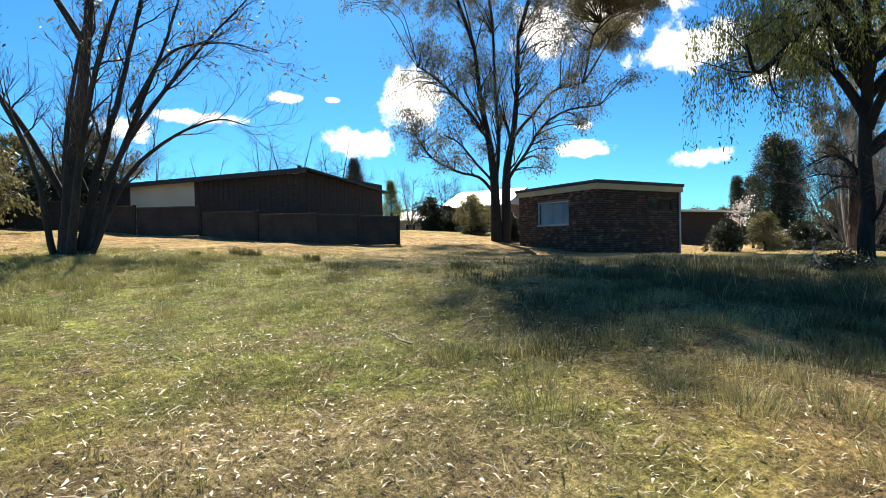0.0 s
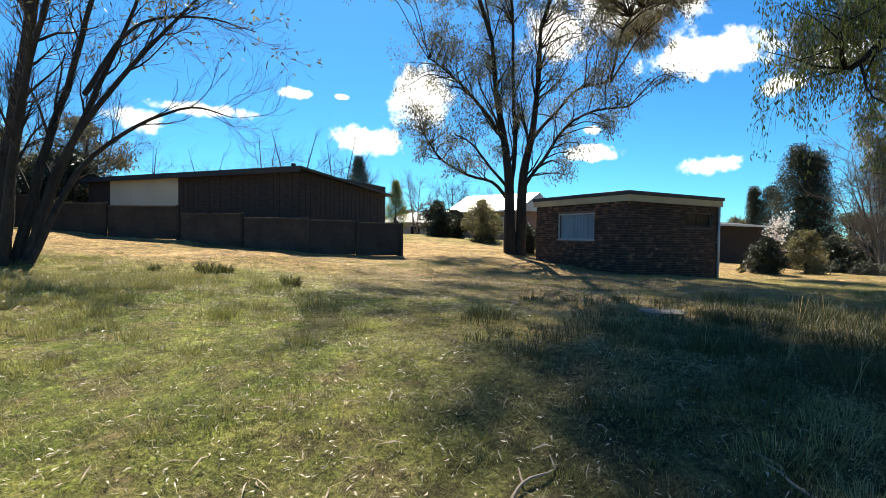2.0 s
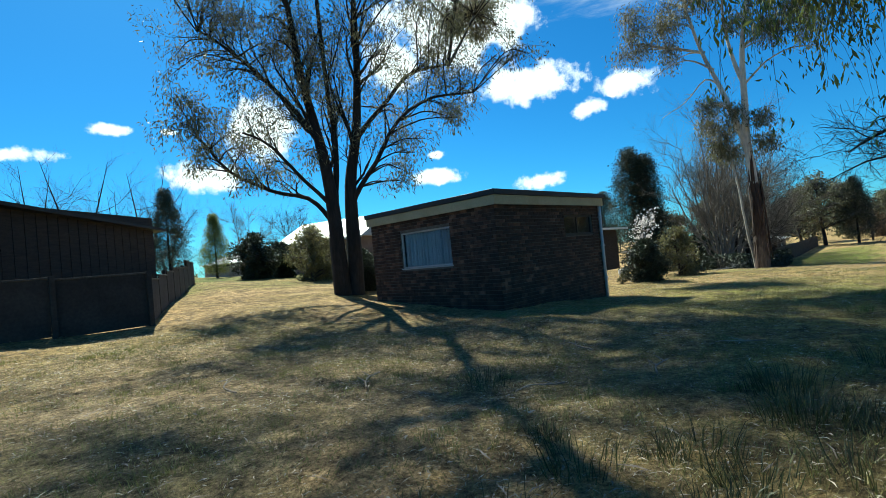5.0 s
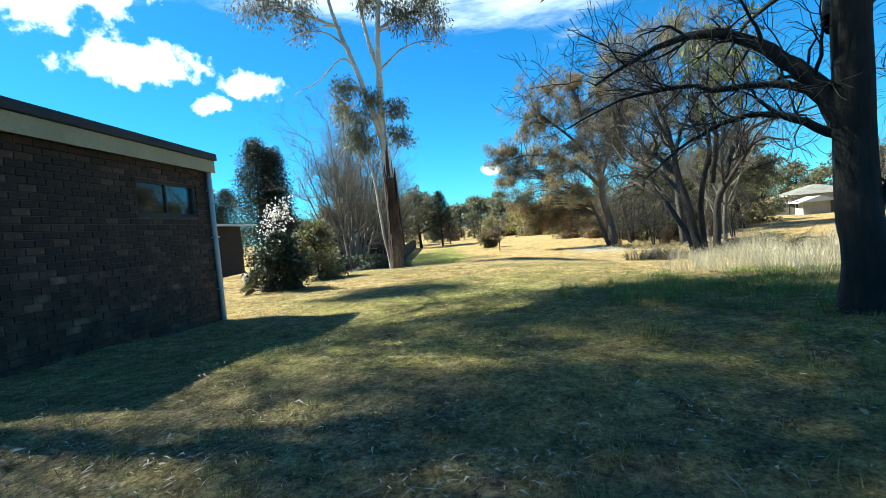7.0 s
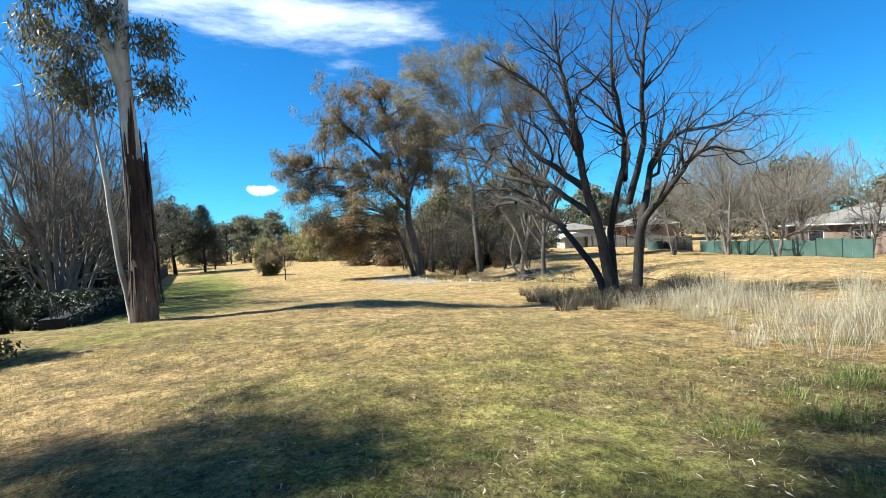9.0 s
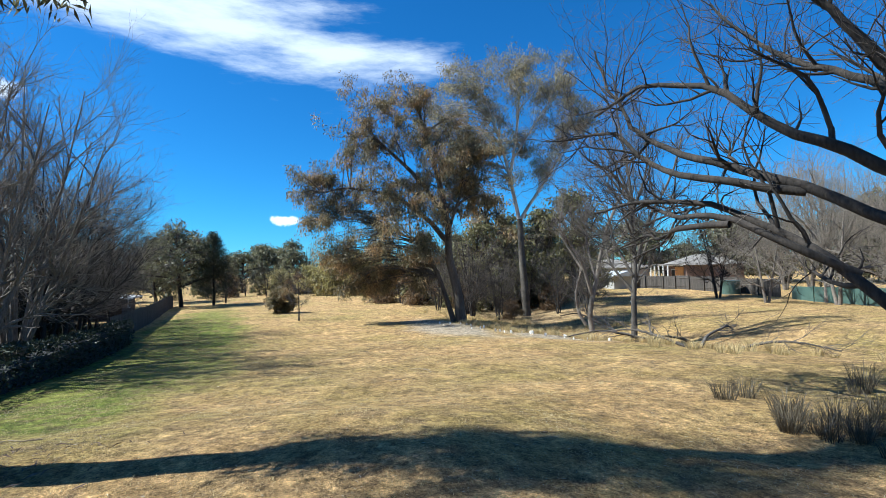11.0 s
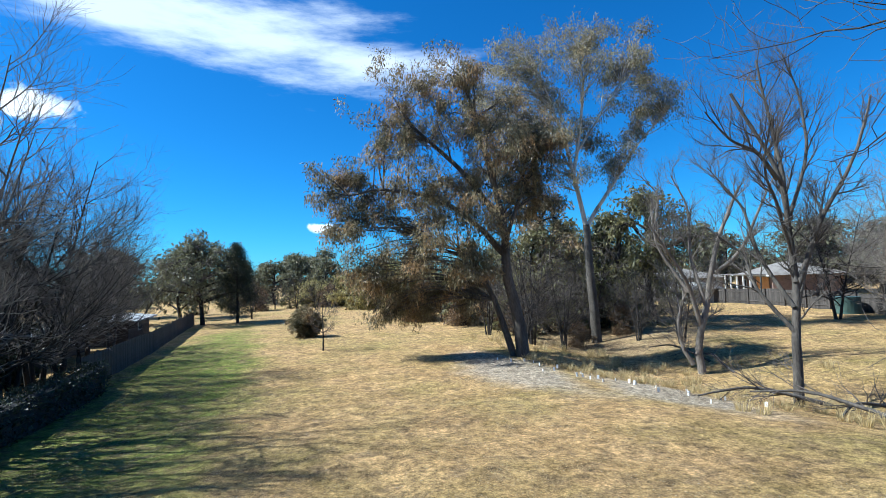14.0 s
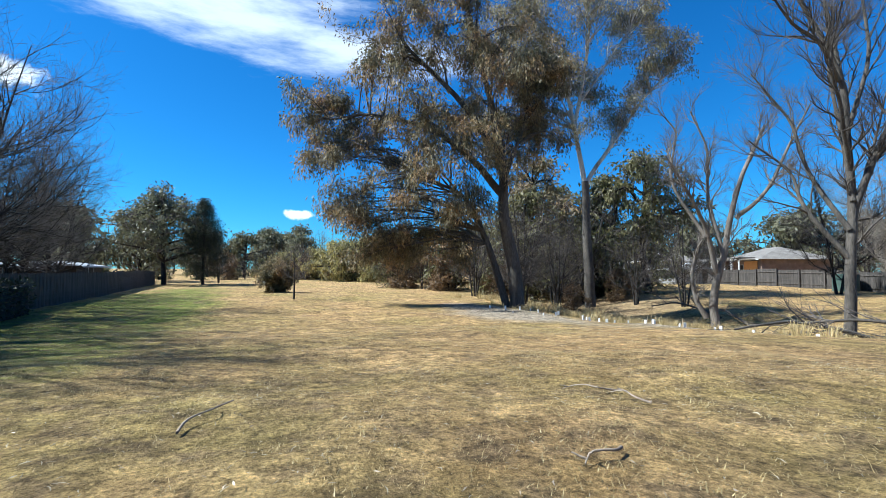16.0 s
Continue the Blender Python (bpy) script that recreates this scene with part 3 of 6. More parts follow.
# ---- trees: main ones ----
def great_gum():
    """The twin-trunked gum by the hut; local x is to the right as seen from the first place, y away."""
    w = Wood(11)
    s = 0.0216
    def P(px, py, y=0.0):
        return ((px - 905) * s * (0.9 if px < 905 else 1.0), y, (490 - py) * s)
    left = w.limb([(-0.22, 0, -0.1), (-0.26, 0, 1.6), P(889, 330), P(876, 240, 0.2), P(858, 150, 0.3), P(845, 40, 0.2)], 0.31, 0.08, 18, 0.02)
    right = w.limb([(0.22, 0.1, -0.1), (0.28, 0.1, 1.6), P(921, 320), P(933, 250, -0.1), P(945, 150, -0.2), P(950, 20, -0.1)], 0.30, 0.08, 18, 0.02)
    mid = w.limb([(-0.22, 0, 2.2), P(896, 330, 0.08), P(905, 250, 0.3), P(900, 150, 0.5), P(895, 0, 0.4)], 0.13, 0.06, 14, 0.02)
    low = w.limb([(-0.22, 0, 2.1), P(882, 368, 0.1), P(850, 335, 0.3), P(790, 318, 0.5), P(730, 290, 0.3), P(690, 240, 0.2)], 0.1, 0.035, 16, 0.05)
    low2 = w.limb([(-0.22, 0, 2.7), P(880, 342, -0.15), P(840, 310, -0.5), P(800, 270, -0.9), P(760, 250, -1.1)], 0.09, 0.03, 14, 0.05)
    out = w.limb([(0.24, 0.08, 2.5), P(925, 340, 0.0), P(960, 290, -0.2), P(1000, 225, -0.4), P(1060, 190, -0.5), P(1130, 180, -0.4)], 0.11, 0.035, 16, 0.04)
    out2 = w.limb([P(930, 268), P(944, 240, 0.05), P(985, 190, 0.5), P(1040, 130, 0.8), P(1110, 110, 0.9)], 0.12, 0.04, 16, 0.04)
    far = w.limb([P(880, 258, 0.15), P(866, 230, 0.25), P(820, 170, 0.6), P(760, 110, 0.9), P(700, 70, 0.8)], 0.12, 0.04, 16, 0.04)
    blobs = []
    for px, py, r in ((660, 205, 32), (695, 215, 30), (735, 255, 30), (775, 290, 26), (670, 85, 40), (715, 40, 44), (705, 115, 36), (765, 75, 46), (760, 10, 44), (820, 40, 46), (800, 130, 40), (860, 90, 44),
                      (880, 10, 46), (930, 60, 46), (960, -10, 46), (1000, 60, 46), (985, 130, 38), (1055, 90, 46), (1060, 20, 44), (1110, 100, 44), (1150, 140, 40), (1180, 140, 26), (1090, 165, 36), (1035, 210, 30),
                      (1015, 265, 30), (1000, 300, 24), (850, 285, 26), (830, 215, 34), (915, 170, 36), (870, 170, 30), (905, -70, 50), (840, -60, 46), (975, -80, 46), (780, -50, 44), (1040, -50, 44), (700, 270, 20), (1090, 215, 22)):
        x, _, z = P(px, py)
        blobs.append((x, w.rng.uniform(-2.4, 2.4) * (0.35 if z < 6 else 1.0), z, r * s * 1.25))
    # slim ascending branches that carry the leaves
    for limb, count, reach in ((left, 9, 2.4), (right, 9, 2.4), (mid, 8, 2.2), (low, 8, 1.5), (low2, 6, 1.3), (out, 8, 1.6), (out2, 8, 1.7), (far, 8, 1.7)):
        w.sprout(limb, count, reach, 0.6, 3, 0.45, 0.35, 0.45, 0.6, 0.0, 6, 0.16)
    w.tips = [t for k, t in enumerate(w.tips) if k % 3 == 0]
    # the upper crown, a broad uneven dome
    tops = [w.limb([left[0][-1], (-2.8, -1.2, 14.0), (-4.6, -2.2, 18.4)], 0.1, 0.04, 10, 0.04), w.limb([mid[0][-1], (-0.2, 1.4, 15.0), (0.3, 2.8, 20.0)], 0.08, 0.03, 10, 0.04),
            w.limb([right[0][-1], (2.2, -0.8, 14.4), (3.6, -1.8, 18.6)], 0.1, 0.04, 10, 0.04), w.limb([out2[0][-1], (5.6, 1.2, 11.4), (8.2, 1.4, 12.8)], 0.07, 0.03, 8, 0.04)]
    for k in range(84):
        a, q = 2.4 * k, math.sqrt((k + 0.5) / 84)
        blobs.append((-1.2 + 6.9 * q * math.cos(a), -0.9 + 6.9 * q * math.sin(a), 20.0 - 5.0 * q * q - 2.2 * (k % 2) + w.rng.uniform(-0.7, 0.7), 1.4 + 0.3 * w.rng.rand()))
    # the long limb over the hut
    for k in range(40):
        a, q = 2.4 * k, math.sqrt((k + 0.5) / 40)
        blobs.append((6.4 + 2.45 * q * math.cos(a), 0.7 + 2.45 * q * math.sin(a), 12.9 + w.rng.uniform(-0.9, 0.9), 1.15 + 0.25 * w.rng.rand()))
    # unseen clumps added high in the crown to deepen its shade on the ground
    for k in range(11):
        a, q = 2.4 * k, math.sqrt((k + 0.5) / 11)
        blobs.append((2.6 + 2.2 * q * math.cos(a), 1.9 + 2.2 * q * math.sin(a), 16.5 + w.rng.uniform(-0.8, 0.8), 1.2 + 0.25 * w.rng.rand()))
    for k in range(24):
        a, q = 2.4 * k, math.sqrt((k + 0.5) / 24)
        blobs.append((-3.5 + 2.0 * q * math.cos(a), -3.2 + 2.6 * q * math.sin(a), 17.5 + w.rng.uniform(-0.8, 0.8), 1.1 + 0.25 * w.rng.rand()))
    for k in range(15):
        a, q = 2.4 * k, math.sqrt((k + 0.5) / 15)
        blobs.append((0.2 + 3.4 * q * math.cos(a), 2.5 + 1.7 * q * math.sin(a), 17.3 + w.rng.uniform(-0.8, 0.8), 1.1 + 0.25 * w.rng.rand()))
    # its outermost spray
    tops.append(w.limb([out2[0][-1], (6.6, 3.0, 11.2), (8.0, 6.5, 13.0)], 0.06, 0.03, 8, 0.04))
    for k in range(11):
        a, q = 2.4 * k, math.sqrt((k + 0.5) / 11)
        blobs.append((8.0 + 1.3 * q * math.cos(a), 6.5 + 0.9 * q * math.sin(a), 12.9 + w.rng.uniform(-0.4, 0.4), 0.8 + 0.2 * w.rng.rand()))
    w.fill(blobs, [left, right, mid, low, low2, out, out2, far] + tops, 20, 0.026, high=1.0, low=0.3, split=4, inner=2)
    w.tips = [t for t in w.tips if t[0][2] > 10.5 or w.rng.rand() < 0.62]
    return grow("gum_tree", w, spot(0.44, 6.68, -28), "tall twin-trunked gum tree with dark bark beside the hut", BARK_BLACK, BARK_TWIG, LEAF_GUM, 15, 0.135, 0.24, 1.1, 0.2, tight=10.5)


great_gum()


def white_gum():
    """The pale-limbed gum with a ragged stocking of bark at its foot."""
    w = Wood(5)
    w.limb([(0, 0, 0), (0.06, 0, 1.4), (0.05, 0, 2.7), (0.02, 0, 4.0)], 0.33, 0.2, 14, 0.02)
    ragged = list(w.thick)
    w.thick.clear()
    stem = w.limb([(0.03, 0, 3.2), (-0.1, 0, 6.0), (0.0, 0, 8.5), (0.1, 0, 10.3), (0.5, 0, 12.5), (0.9, 0.1, 15.0)], 0.212, 0.055, 20, 0.012)
    a = w.limb([(-0.08, 0, 5.7), (-0.6, 0, 7.5), (-1.1, 0.1, 9.2), (-1.9, 0.2, 11.5), (-2.4, 0.2, 14.0)], 0.17, 0.05, 18, 0.02)
    b = w.limb([(0.03, 0, 8.6), (-0.4, 0.2, 10.0), (-0.7, 0.4, 12.0), (-0.6, 0.5, 14.5)], 0.12, 0.04, 14, 0.02)
    side = w.limb([(-0.3, 0.1, 0), (-0.55, 0.1, 1.8), (-0.7, 0.1, 3.9), (-1.0, 0.2, 6.4)], 0.08, 0.03, 12, 0.03)
    far = w.limb([(-1.6, 0.2, 10.8), (-3.0, 0.2, 11.6), (-4.6, 0.1, 12.4), (-5.4, 0, 12.6)], 0.08, 0.02, 12, 0.05)
    d = w.limb([(0.1, 0, 10.4), (1.0, 0.1, 10.8), (1.9, 0.1, 10.9), (2.8, 0.2, 10.6)], 0.07, 0.03, 10, 0.06)
    for line in ([(-1.0, 0.1, 8.9), (-1.8, 0.2, 9.5), (-2.9, 0.2, 8.7), (-4.0, 0.1, 8.2)], [(-1.2, 0.1, 9.8), (-2.4, -0.2, 10.6), (-4.0, -0.3, 10.4)], [(0.05, 0, 8.6), (1.0, 0, 9.3), (2.0, 0, 9.5), (3.3, 0, 9.2)],
                 [(-0.7, 0, 7.8), (-1.7, -0.2, 8.2), (-2.4, -0.2, 7.9)]):
        w.sprout(w.limb(line, 0.055, 0.012, 10, 0.06), 4, 0.6, 0.8, 1, 0.1, 0.4)
    w.tips.clear()
    w.fill([(-1.2, 0, 6.6, 0.35), (-1.7, 0.2, 7.4, 0.4), (-0.9, 0.2, 5.7, 0.3), (-1.3, -0.2, 8.1, 0.4), (0.6, 0, 6.9, 0.22), (0.75, 0.1, 5.9, 0.22), (-1.5, 0.1, 6.0, 0.25), (-0.5, -0.2, 7.4, 0.25), (-5.5, 0, 12.5, 0.9), (-4.5, 0.3, 13.2, 1.0), (-3.4, -0.4, 12.2, 0.9),
            (-2.6, 0.4, 14.2, 1.1), (-1.2, -0.4, 14.8, 1.1), (0.3, 0.4, 15.2, 1.1), (1.6, 0, 14.2, 0.9), (1.2, 0.2, 11.2, 0.6), (2.2, 0, 10.9, 0.7), (2.8, 0.2, 10.3, 0.6), (-0.3, 0.5, 11.6, 0.5), (2.0, -0.3, 12.6, 0.8), (-3.8, 0.5, 11.3, 0.6), (-5.0, 0.2, 13.7, 0.9), (-3.8, 0.2, 13.4, 1.0), (-3.0, 0.6, 12.9, 0.9), (-2.0, -0.3, 13.2, 0.9), (-0.8, 0.2, 13.6, 0.9), (0.6, -0.4, 13.8, 1.0), (1.8, 0.3, 13.4, 0.9), (2.6, 0, 11.7, 0.7), (1.6, 0.1, 10.4, 0.5), (-4.6, -0.5, 12.4, 0.8)],
           [stem, a, b, side, far, d], 24, 0.03, split=3, low=0.3, inner=2)
    tree = grow("gum_tree", w, spot(17.65, -1.3, -97), "slender white-limbed gum tree with peeling brown bark at its foot", BARK_WHITE, BARK_TWIG_PALE, LEAF_GUM, 10, 0.17, 0.22, 1.2, 0.30)
    attach(new("lower_trunk", tubes("lower_trunk", ragged, BARK_RAGGED, 12)), tree)
    # strips of bark that peel away from the trunk
    strips = []
    for k in range(90):
        a, z0, long = w.rng.rand() * 2 * math.pi, 0.3 + 3.7 * w.rng.rand(), 0.5 + 1.1 * w.rng.rand()
        r = 0.328 - 0.03 * z0
        out = 0.015 + 0.08 * w.rng.rand() ** 2
        cx = 0.08 * min(1.0, z0)
        strips.append((np.array([(cx + math.cos(a) * (r + out * f * f), math.sin(a) * (r + out * f * f), z0 + long * (0.5 - f)) for f in (0, 0.35, 0.7, 1.0)]), np.array([0.03, 0.035, 0.025, 0.008])))
    # tongues of old bark that lie on the pale stem above
    for k in range(46):
        a, top, long = w.rng.rand() * 2 * math.pi, 4.1 + 1.5 * w.rng.rand() ** 2, 0.6 + 1.0 * w.rng.rand()
        line = [(0.0 - 0.03 * f + math.cos(a + 0.25 * f) * 0.182, math.sin(a + 0.25 * f) * 0.182, top - long * f) for f in (0, 0.3, 0.6, 1.0)]
        strips.append((np.array(line), np.array([0.006, 0.03, 0.04, 0.03])))
    tagged(attach(new("peeling_bark", tubes("peeling_bark", [(p, r) for p, r in strips if p[-1][2] > 0.05], BARK_RAGGED, 4)), tree), kind="stuff")
    return tree


white_gum()


def creek_gum():
    w = Wood(21)
    s = 0.0313
    def P(px, py, y=0.0):
        return ((px - 930) * s, y, (620 - py) * s)
    main = w.limb([P(930, 622), P(925, 560), P(908, 480), P(908, 410), P(895, 330), P(870, 230), P(850, 150)], 0.38, 0.08, 22, 0.015)
    lean = w.limb([P(915, 622, 0.3), P(885, 520, 0.4), P(850, 450, 0.5), P(800, 420, 0.6)], 0.2, 0.06, 14, 0.03)
    left = w.limb([P(905, 440), P(860, 390), P(790, 340), P(700, 320), P(640, 330)], 0.2, 0.05, 16, 0.04)
    up = w.limb([P(900, 380), P(830, 290), P(770, 230), P(740, 190)], 0.18, 0.05, 14, 0.03)
    right = w.limb([P(908, 420), P(940, 330), P(950, 260)], 0.12, 0.04, 10, 0.03)
    blobs = []
    for px, py, r, y in ((612, 320, 36, 0.0), (640, 300, 30, 0.6), (630, 395, 36, -0.6), (690, 330, 50, 0.8), (715, 260, 42, -0.8), (735, 195, 48, 0.3), (790, 150, 44, 0.9), (845, 145, 44, -0.6), (800, 230, 60, 1.2),
                         (880, 200, 54, 0.9), (760, 310, 58, -1.2), (850, 300, 58, 1.4), (915, 280, 50, -0.9), (940, 240, 42, 0.4), (720, 395, 50, 0.9), (660, 450, 36, 0.2), (720, 470, 50, -0.9), (700, 525, 32, 0.3),
                         (780, 460, 46, 0.9), (790, 390, 50, -1.4), (850, 380, 44, -1.3), (930, 345, 38, 0.8), (960, 300, 30, 0.3), (660, 360, 40, 0.2), (760, 520, 34, 0.4), (690, 500, 36, -0.2), (960, 200, 40, 0.8), (985, 260, 36, -0.6), (980, 340, 34, 0.9), (850, 450, 40, -0.9), (820, 520, 34, 0.6), (870, 250, 56, -1.2), (820, 330, 56, 1.3)):
        x, _, z = P(px, py)
        blobs.append((x, y * 1.3, z, r * s * 1.05))
    for limb, count in ((main, 9), (left, 5), (up, 8), (right, 6)):
        w.sprout(limb, count, 2.4, 0.6, 3, 0.35, 0.35, 0.45, 0.6, 0.0, 6, 0.18)
    w.tips = w.tips[::4]
    w.fill(blobs, [main, lean, left, up, right], 36, 0.035, split=6, inner=2, low=0.35)
    return grow("gum_tree", w, spot(42.2, -17.4, -107), "spreading gum tree with rusty olive foliage on the creek bank", BARK_BANK, BARK_TWIG, LEAF_RUST, 26, 0.18, 0.26, 1.2, 0.22)


creek_gum()


def tall_gum():
    w = Wood(23)
    s = 0.0419
    def P(px, py, y=0.0):
        return ((px - 1055) * s, y, (585 - py) * s)
    main = w.limb([P(1055, 590), P(1050, 480), P(1047, 385)], 0.36, 0.235, 12, 0.015)
    lower = list(w.thick)
    w.thick.clear()
    a = w.limb([P(1048, 430), P(1046, 385), P(1030, 300), P(1020, 250), P(1000, 180), P(980, 120)], 0.22, 0.06, 16, 0.02)
    b = w.limb([P(1048, 415), P(1050, 385), P(1075, 345), P(1110, 300), P(1140, 255), P(1190, 200)], 0.2, 0.05, 16, 0.03)
    c = w.limb([P(1030, 300), P(1045, 220), P(1055, 140), P(1045, 80)], 0.15, 0.05, 14, 0.02)
    d = w.limb([P(1038, 260), P(1085, 190), P(1120, 140)], 0.1, 0.04, 12, 0.02)
    blobs = []
    for px, py, r, y in ((900, 112, 32, 0.2), (935, 140, 34, -0.8), (965, 92, 38, 0.6), (1010, 75, 36, -0.7), (1055, 68, 38, 0.7), (1095, 100, 40, -0.5), (1125, 135, 34, 0.8), (1165, 145, 32, -0.4), (1200, 175, 28, 0.2),
                         (1175, 190, 30, 0.6), (1115, 195, 34, -0.8), (1000, 150, 40, 1.2), (1050, 140, 40, -1.2), (965, 180, 34, 0.5), (1085, 250, 28, 0.3), (1105, 280, 26, -0.5), (960, 235, 28, 0.4), (1140, 230, 22, 0.0), (985, 110, 42, 0.6), (940, 185, 40, -0.5), (975, 255, 38, 0.7), (1010, 290, 30, -0.6), (870, 150, 36, 0.4), (880, 210, 36, -0.6), (910, 260, 34, 0.8), (930, 80, 32, -0.4), (900, 300, 30, 0.3), (1090, 60, 34, 0.4), (1130, 90, 32, -0.6), (1180, 110, 26, 0.5), (1000, 220, 34, -1.0), (1060, 200, 32, 1.0)):
        x, _, z = P(px, py)
        blobs.append((x, y * 1.5, z, r * s * 1.05))
    for limb in (a, b, c, d):
        w.sprout(limb, 9, 2.6, 0.6, 2, 0.4, 0.35, 0.5, 0.6, 0.0, 6, 0.16)
    w.tips = w.tips[::4]
    w.fill(blobs, [a, b, c, d], 30, 0.035, split=5, inner=2, low=0.35)
    tree = grow("gum_tree", w, spot(48.5, -26.1, -107), "tall gum tree with smooth white limbs above the creek", BARK_WHITE, BARK_TWIG_PALE, LEAF_TAN, 17, 0.19, 0.26, 1.2, 0.25)
    attach(new("lower_trunk", tubes("lower_trunk", lower, BARK_BANK, 10)), tree)
    return tree


tall_gum()


def creek_dead_tree():
    """The leafless many-stemmed tree on the creek's edge; local y points away along the park."""
    w = Wood(31)
    limbs = [w.limb([(-0.22, 0, 0), (-0.37, 0.3, 0.84), (-0.94, 1.0, 1.93), (-1.3, 1.8, 2.63), (-2.0, 2.8, 3.3), (-3.0, 3.6, 3.5), (-3.66, 4.3, 3.36)], 0.12, 0.02, 24, 0.06),
             w.limb([(-0.05, 0, 0), (-0.33, 0, 1.6), (-0.59, 0.2, 2.9), (-0.75, 0.3, 3.95), (-1.2, 0.6, 5.1), (-1.7, 0.9, 6.0), (-3.0, 1.2, 7.0)], 0.165, 0.02, 24, 0.06),
             w.limb([(-0.6, 0.2, 3.0), (-1.2, 1.0, 3.7), (-1.7, 1.7, 4.3), (-2.2, 2.6, 5.3), (-3.0, 3.4, 5.6), (-3.6, 4.2, 5.3)], 0.10, 0.025, 18, 0.075),
             w.limb([(-0.73, 0.3, 3.9), (-1.0, 0.0, 5.2), (-1.3, -0.3, 6.2), (-1.4, -0.5, 7.4)], 0.10, 0.02, 16, 0.075),
             w.limb([(0.1, 0.3, 0), (0.05, 0.3, 1.8), (0.4, 0.2, 3.5), (0.36, 0, 4.5), (0.07, -0.3, 5.3), (-0.05, -0.5, 6.3), (0.05, -0.6, 7.6)], 0.115, 0.018, 22, 0.06),
             w.limb([(0.41, -0.3, 0.0), (0.57, -0.4, 1.75), (0.93, -0.8, 2.5), (1.34, -1.2, 3.1), (1.75, -1.5, 3.6), (2.4, -1.8, 3.5)], 0.14, 0.02, 20, 0.075),
             w.limb([(0.6, -0.4, 1.9), (0.95, 0.0, 3.0), (1.3, 0.2, 3.8), (2.2, 0.6, 4.45), (3.2, 0.8, 4.6), (4.2, 1.0, 5.1)], 0.11, 0.02, 18, 0.085),
             w.limb([(0.4, 0.0, 2.6), (0.54, -0.6, 4.0), (0.43, -1.0, 5.1), (0.45, -1.3, 6.1), (0.6, -1.4, 7.0)], 0.10, 0.02, 16, 0.075),
             w.limb([(-0.5, 0.1, 2.4), (-1.3, 1.6, 3.4), (-2.2, 2.8, 4.1), (-2.65, 3.8, 4.8), (-2.9, 4.2, 5.3), (-3.2, 4.6, 6.1), (-3.3, 5.0, 7.0)], 0.09, 0.02, 24, 0.085),
             w.limb([(-1.3, 1.6, 3.3), (-2.4, 2.6, 3.75), (-2.8, 3.6, 4.2), (-3.2, 4.2, 4.9), (-3.7, 4.8, 5.1), (-4.4, 5.2, 5.1)], 0.075, 0.015, 18, 0.085),
             w.limb([(-1.0, 1.1, 2.1), (-2.2, 2.0, 2.85), (-2.6, 3.0, 3.0), (-2.75, 3.6, 3.2), (-3.0, 4.2, 3.6), (-3.4, 5.0, 4.6)], 0.065, 0.015, 18, 0.085),
             w.limb([(-2.2, 2.0, 2.9), (-2.65, 2.8, 2.95), (-2.75, 3.2, 2.8), (-2.95, 3.6, 2.85), (-3.3, 4.2, 2.6)], 0.06, 0.015, 14, 0.085),
             w.limb([(-0.7, 0.3, 3.6), (-0.4, 1.4, 4.8), (-0.9, 2.6, 5.8), (-1.5, 3.6, 7.2)], 0.09, 0.02, 16, 0.085),
             w.limb([(0.4, 0.2, 3.3), (1.0, 1.4, 4.4), (1.2, 2.6, 5.2), (0.8, 3.8, 6.3)], 0.08, 0.02, 16, 0.085)]
    for limb in limbs:
        w.sprout(limb, 9, 1.75, 0.85, 3, 0.3, 0.25, 0.5, 0.52, 0.0, 7, 0.22, 1.1)
        w.sprout(limb, 10, 0.75, 0.9, 2, 0.3, 0.25, 0.4, 0.6, 0.0, 5, 0.24, 1.0)
    w.tips.clear()
    return grow("dead_tree", w, pose(13.8, -12.6, -0.85, 0, 0, -112.6), "leafless dark tree with several stems on the creek edge", BARK_DARK, BARK_TWIG)


creek_dead_tree()


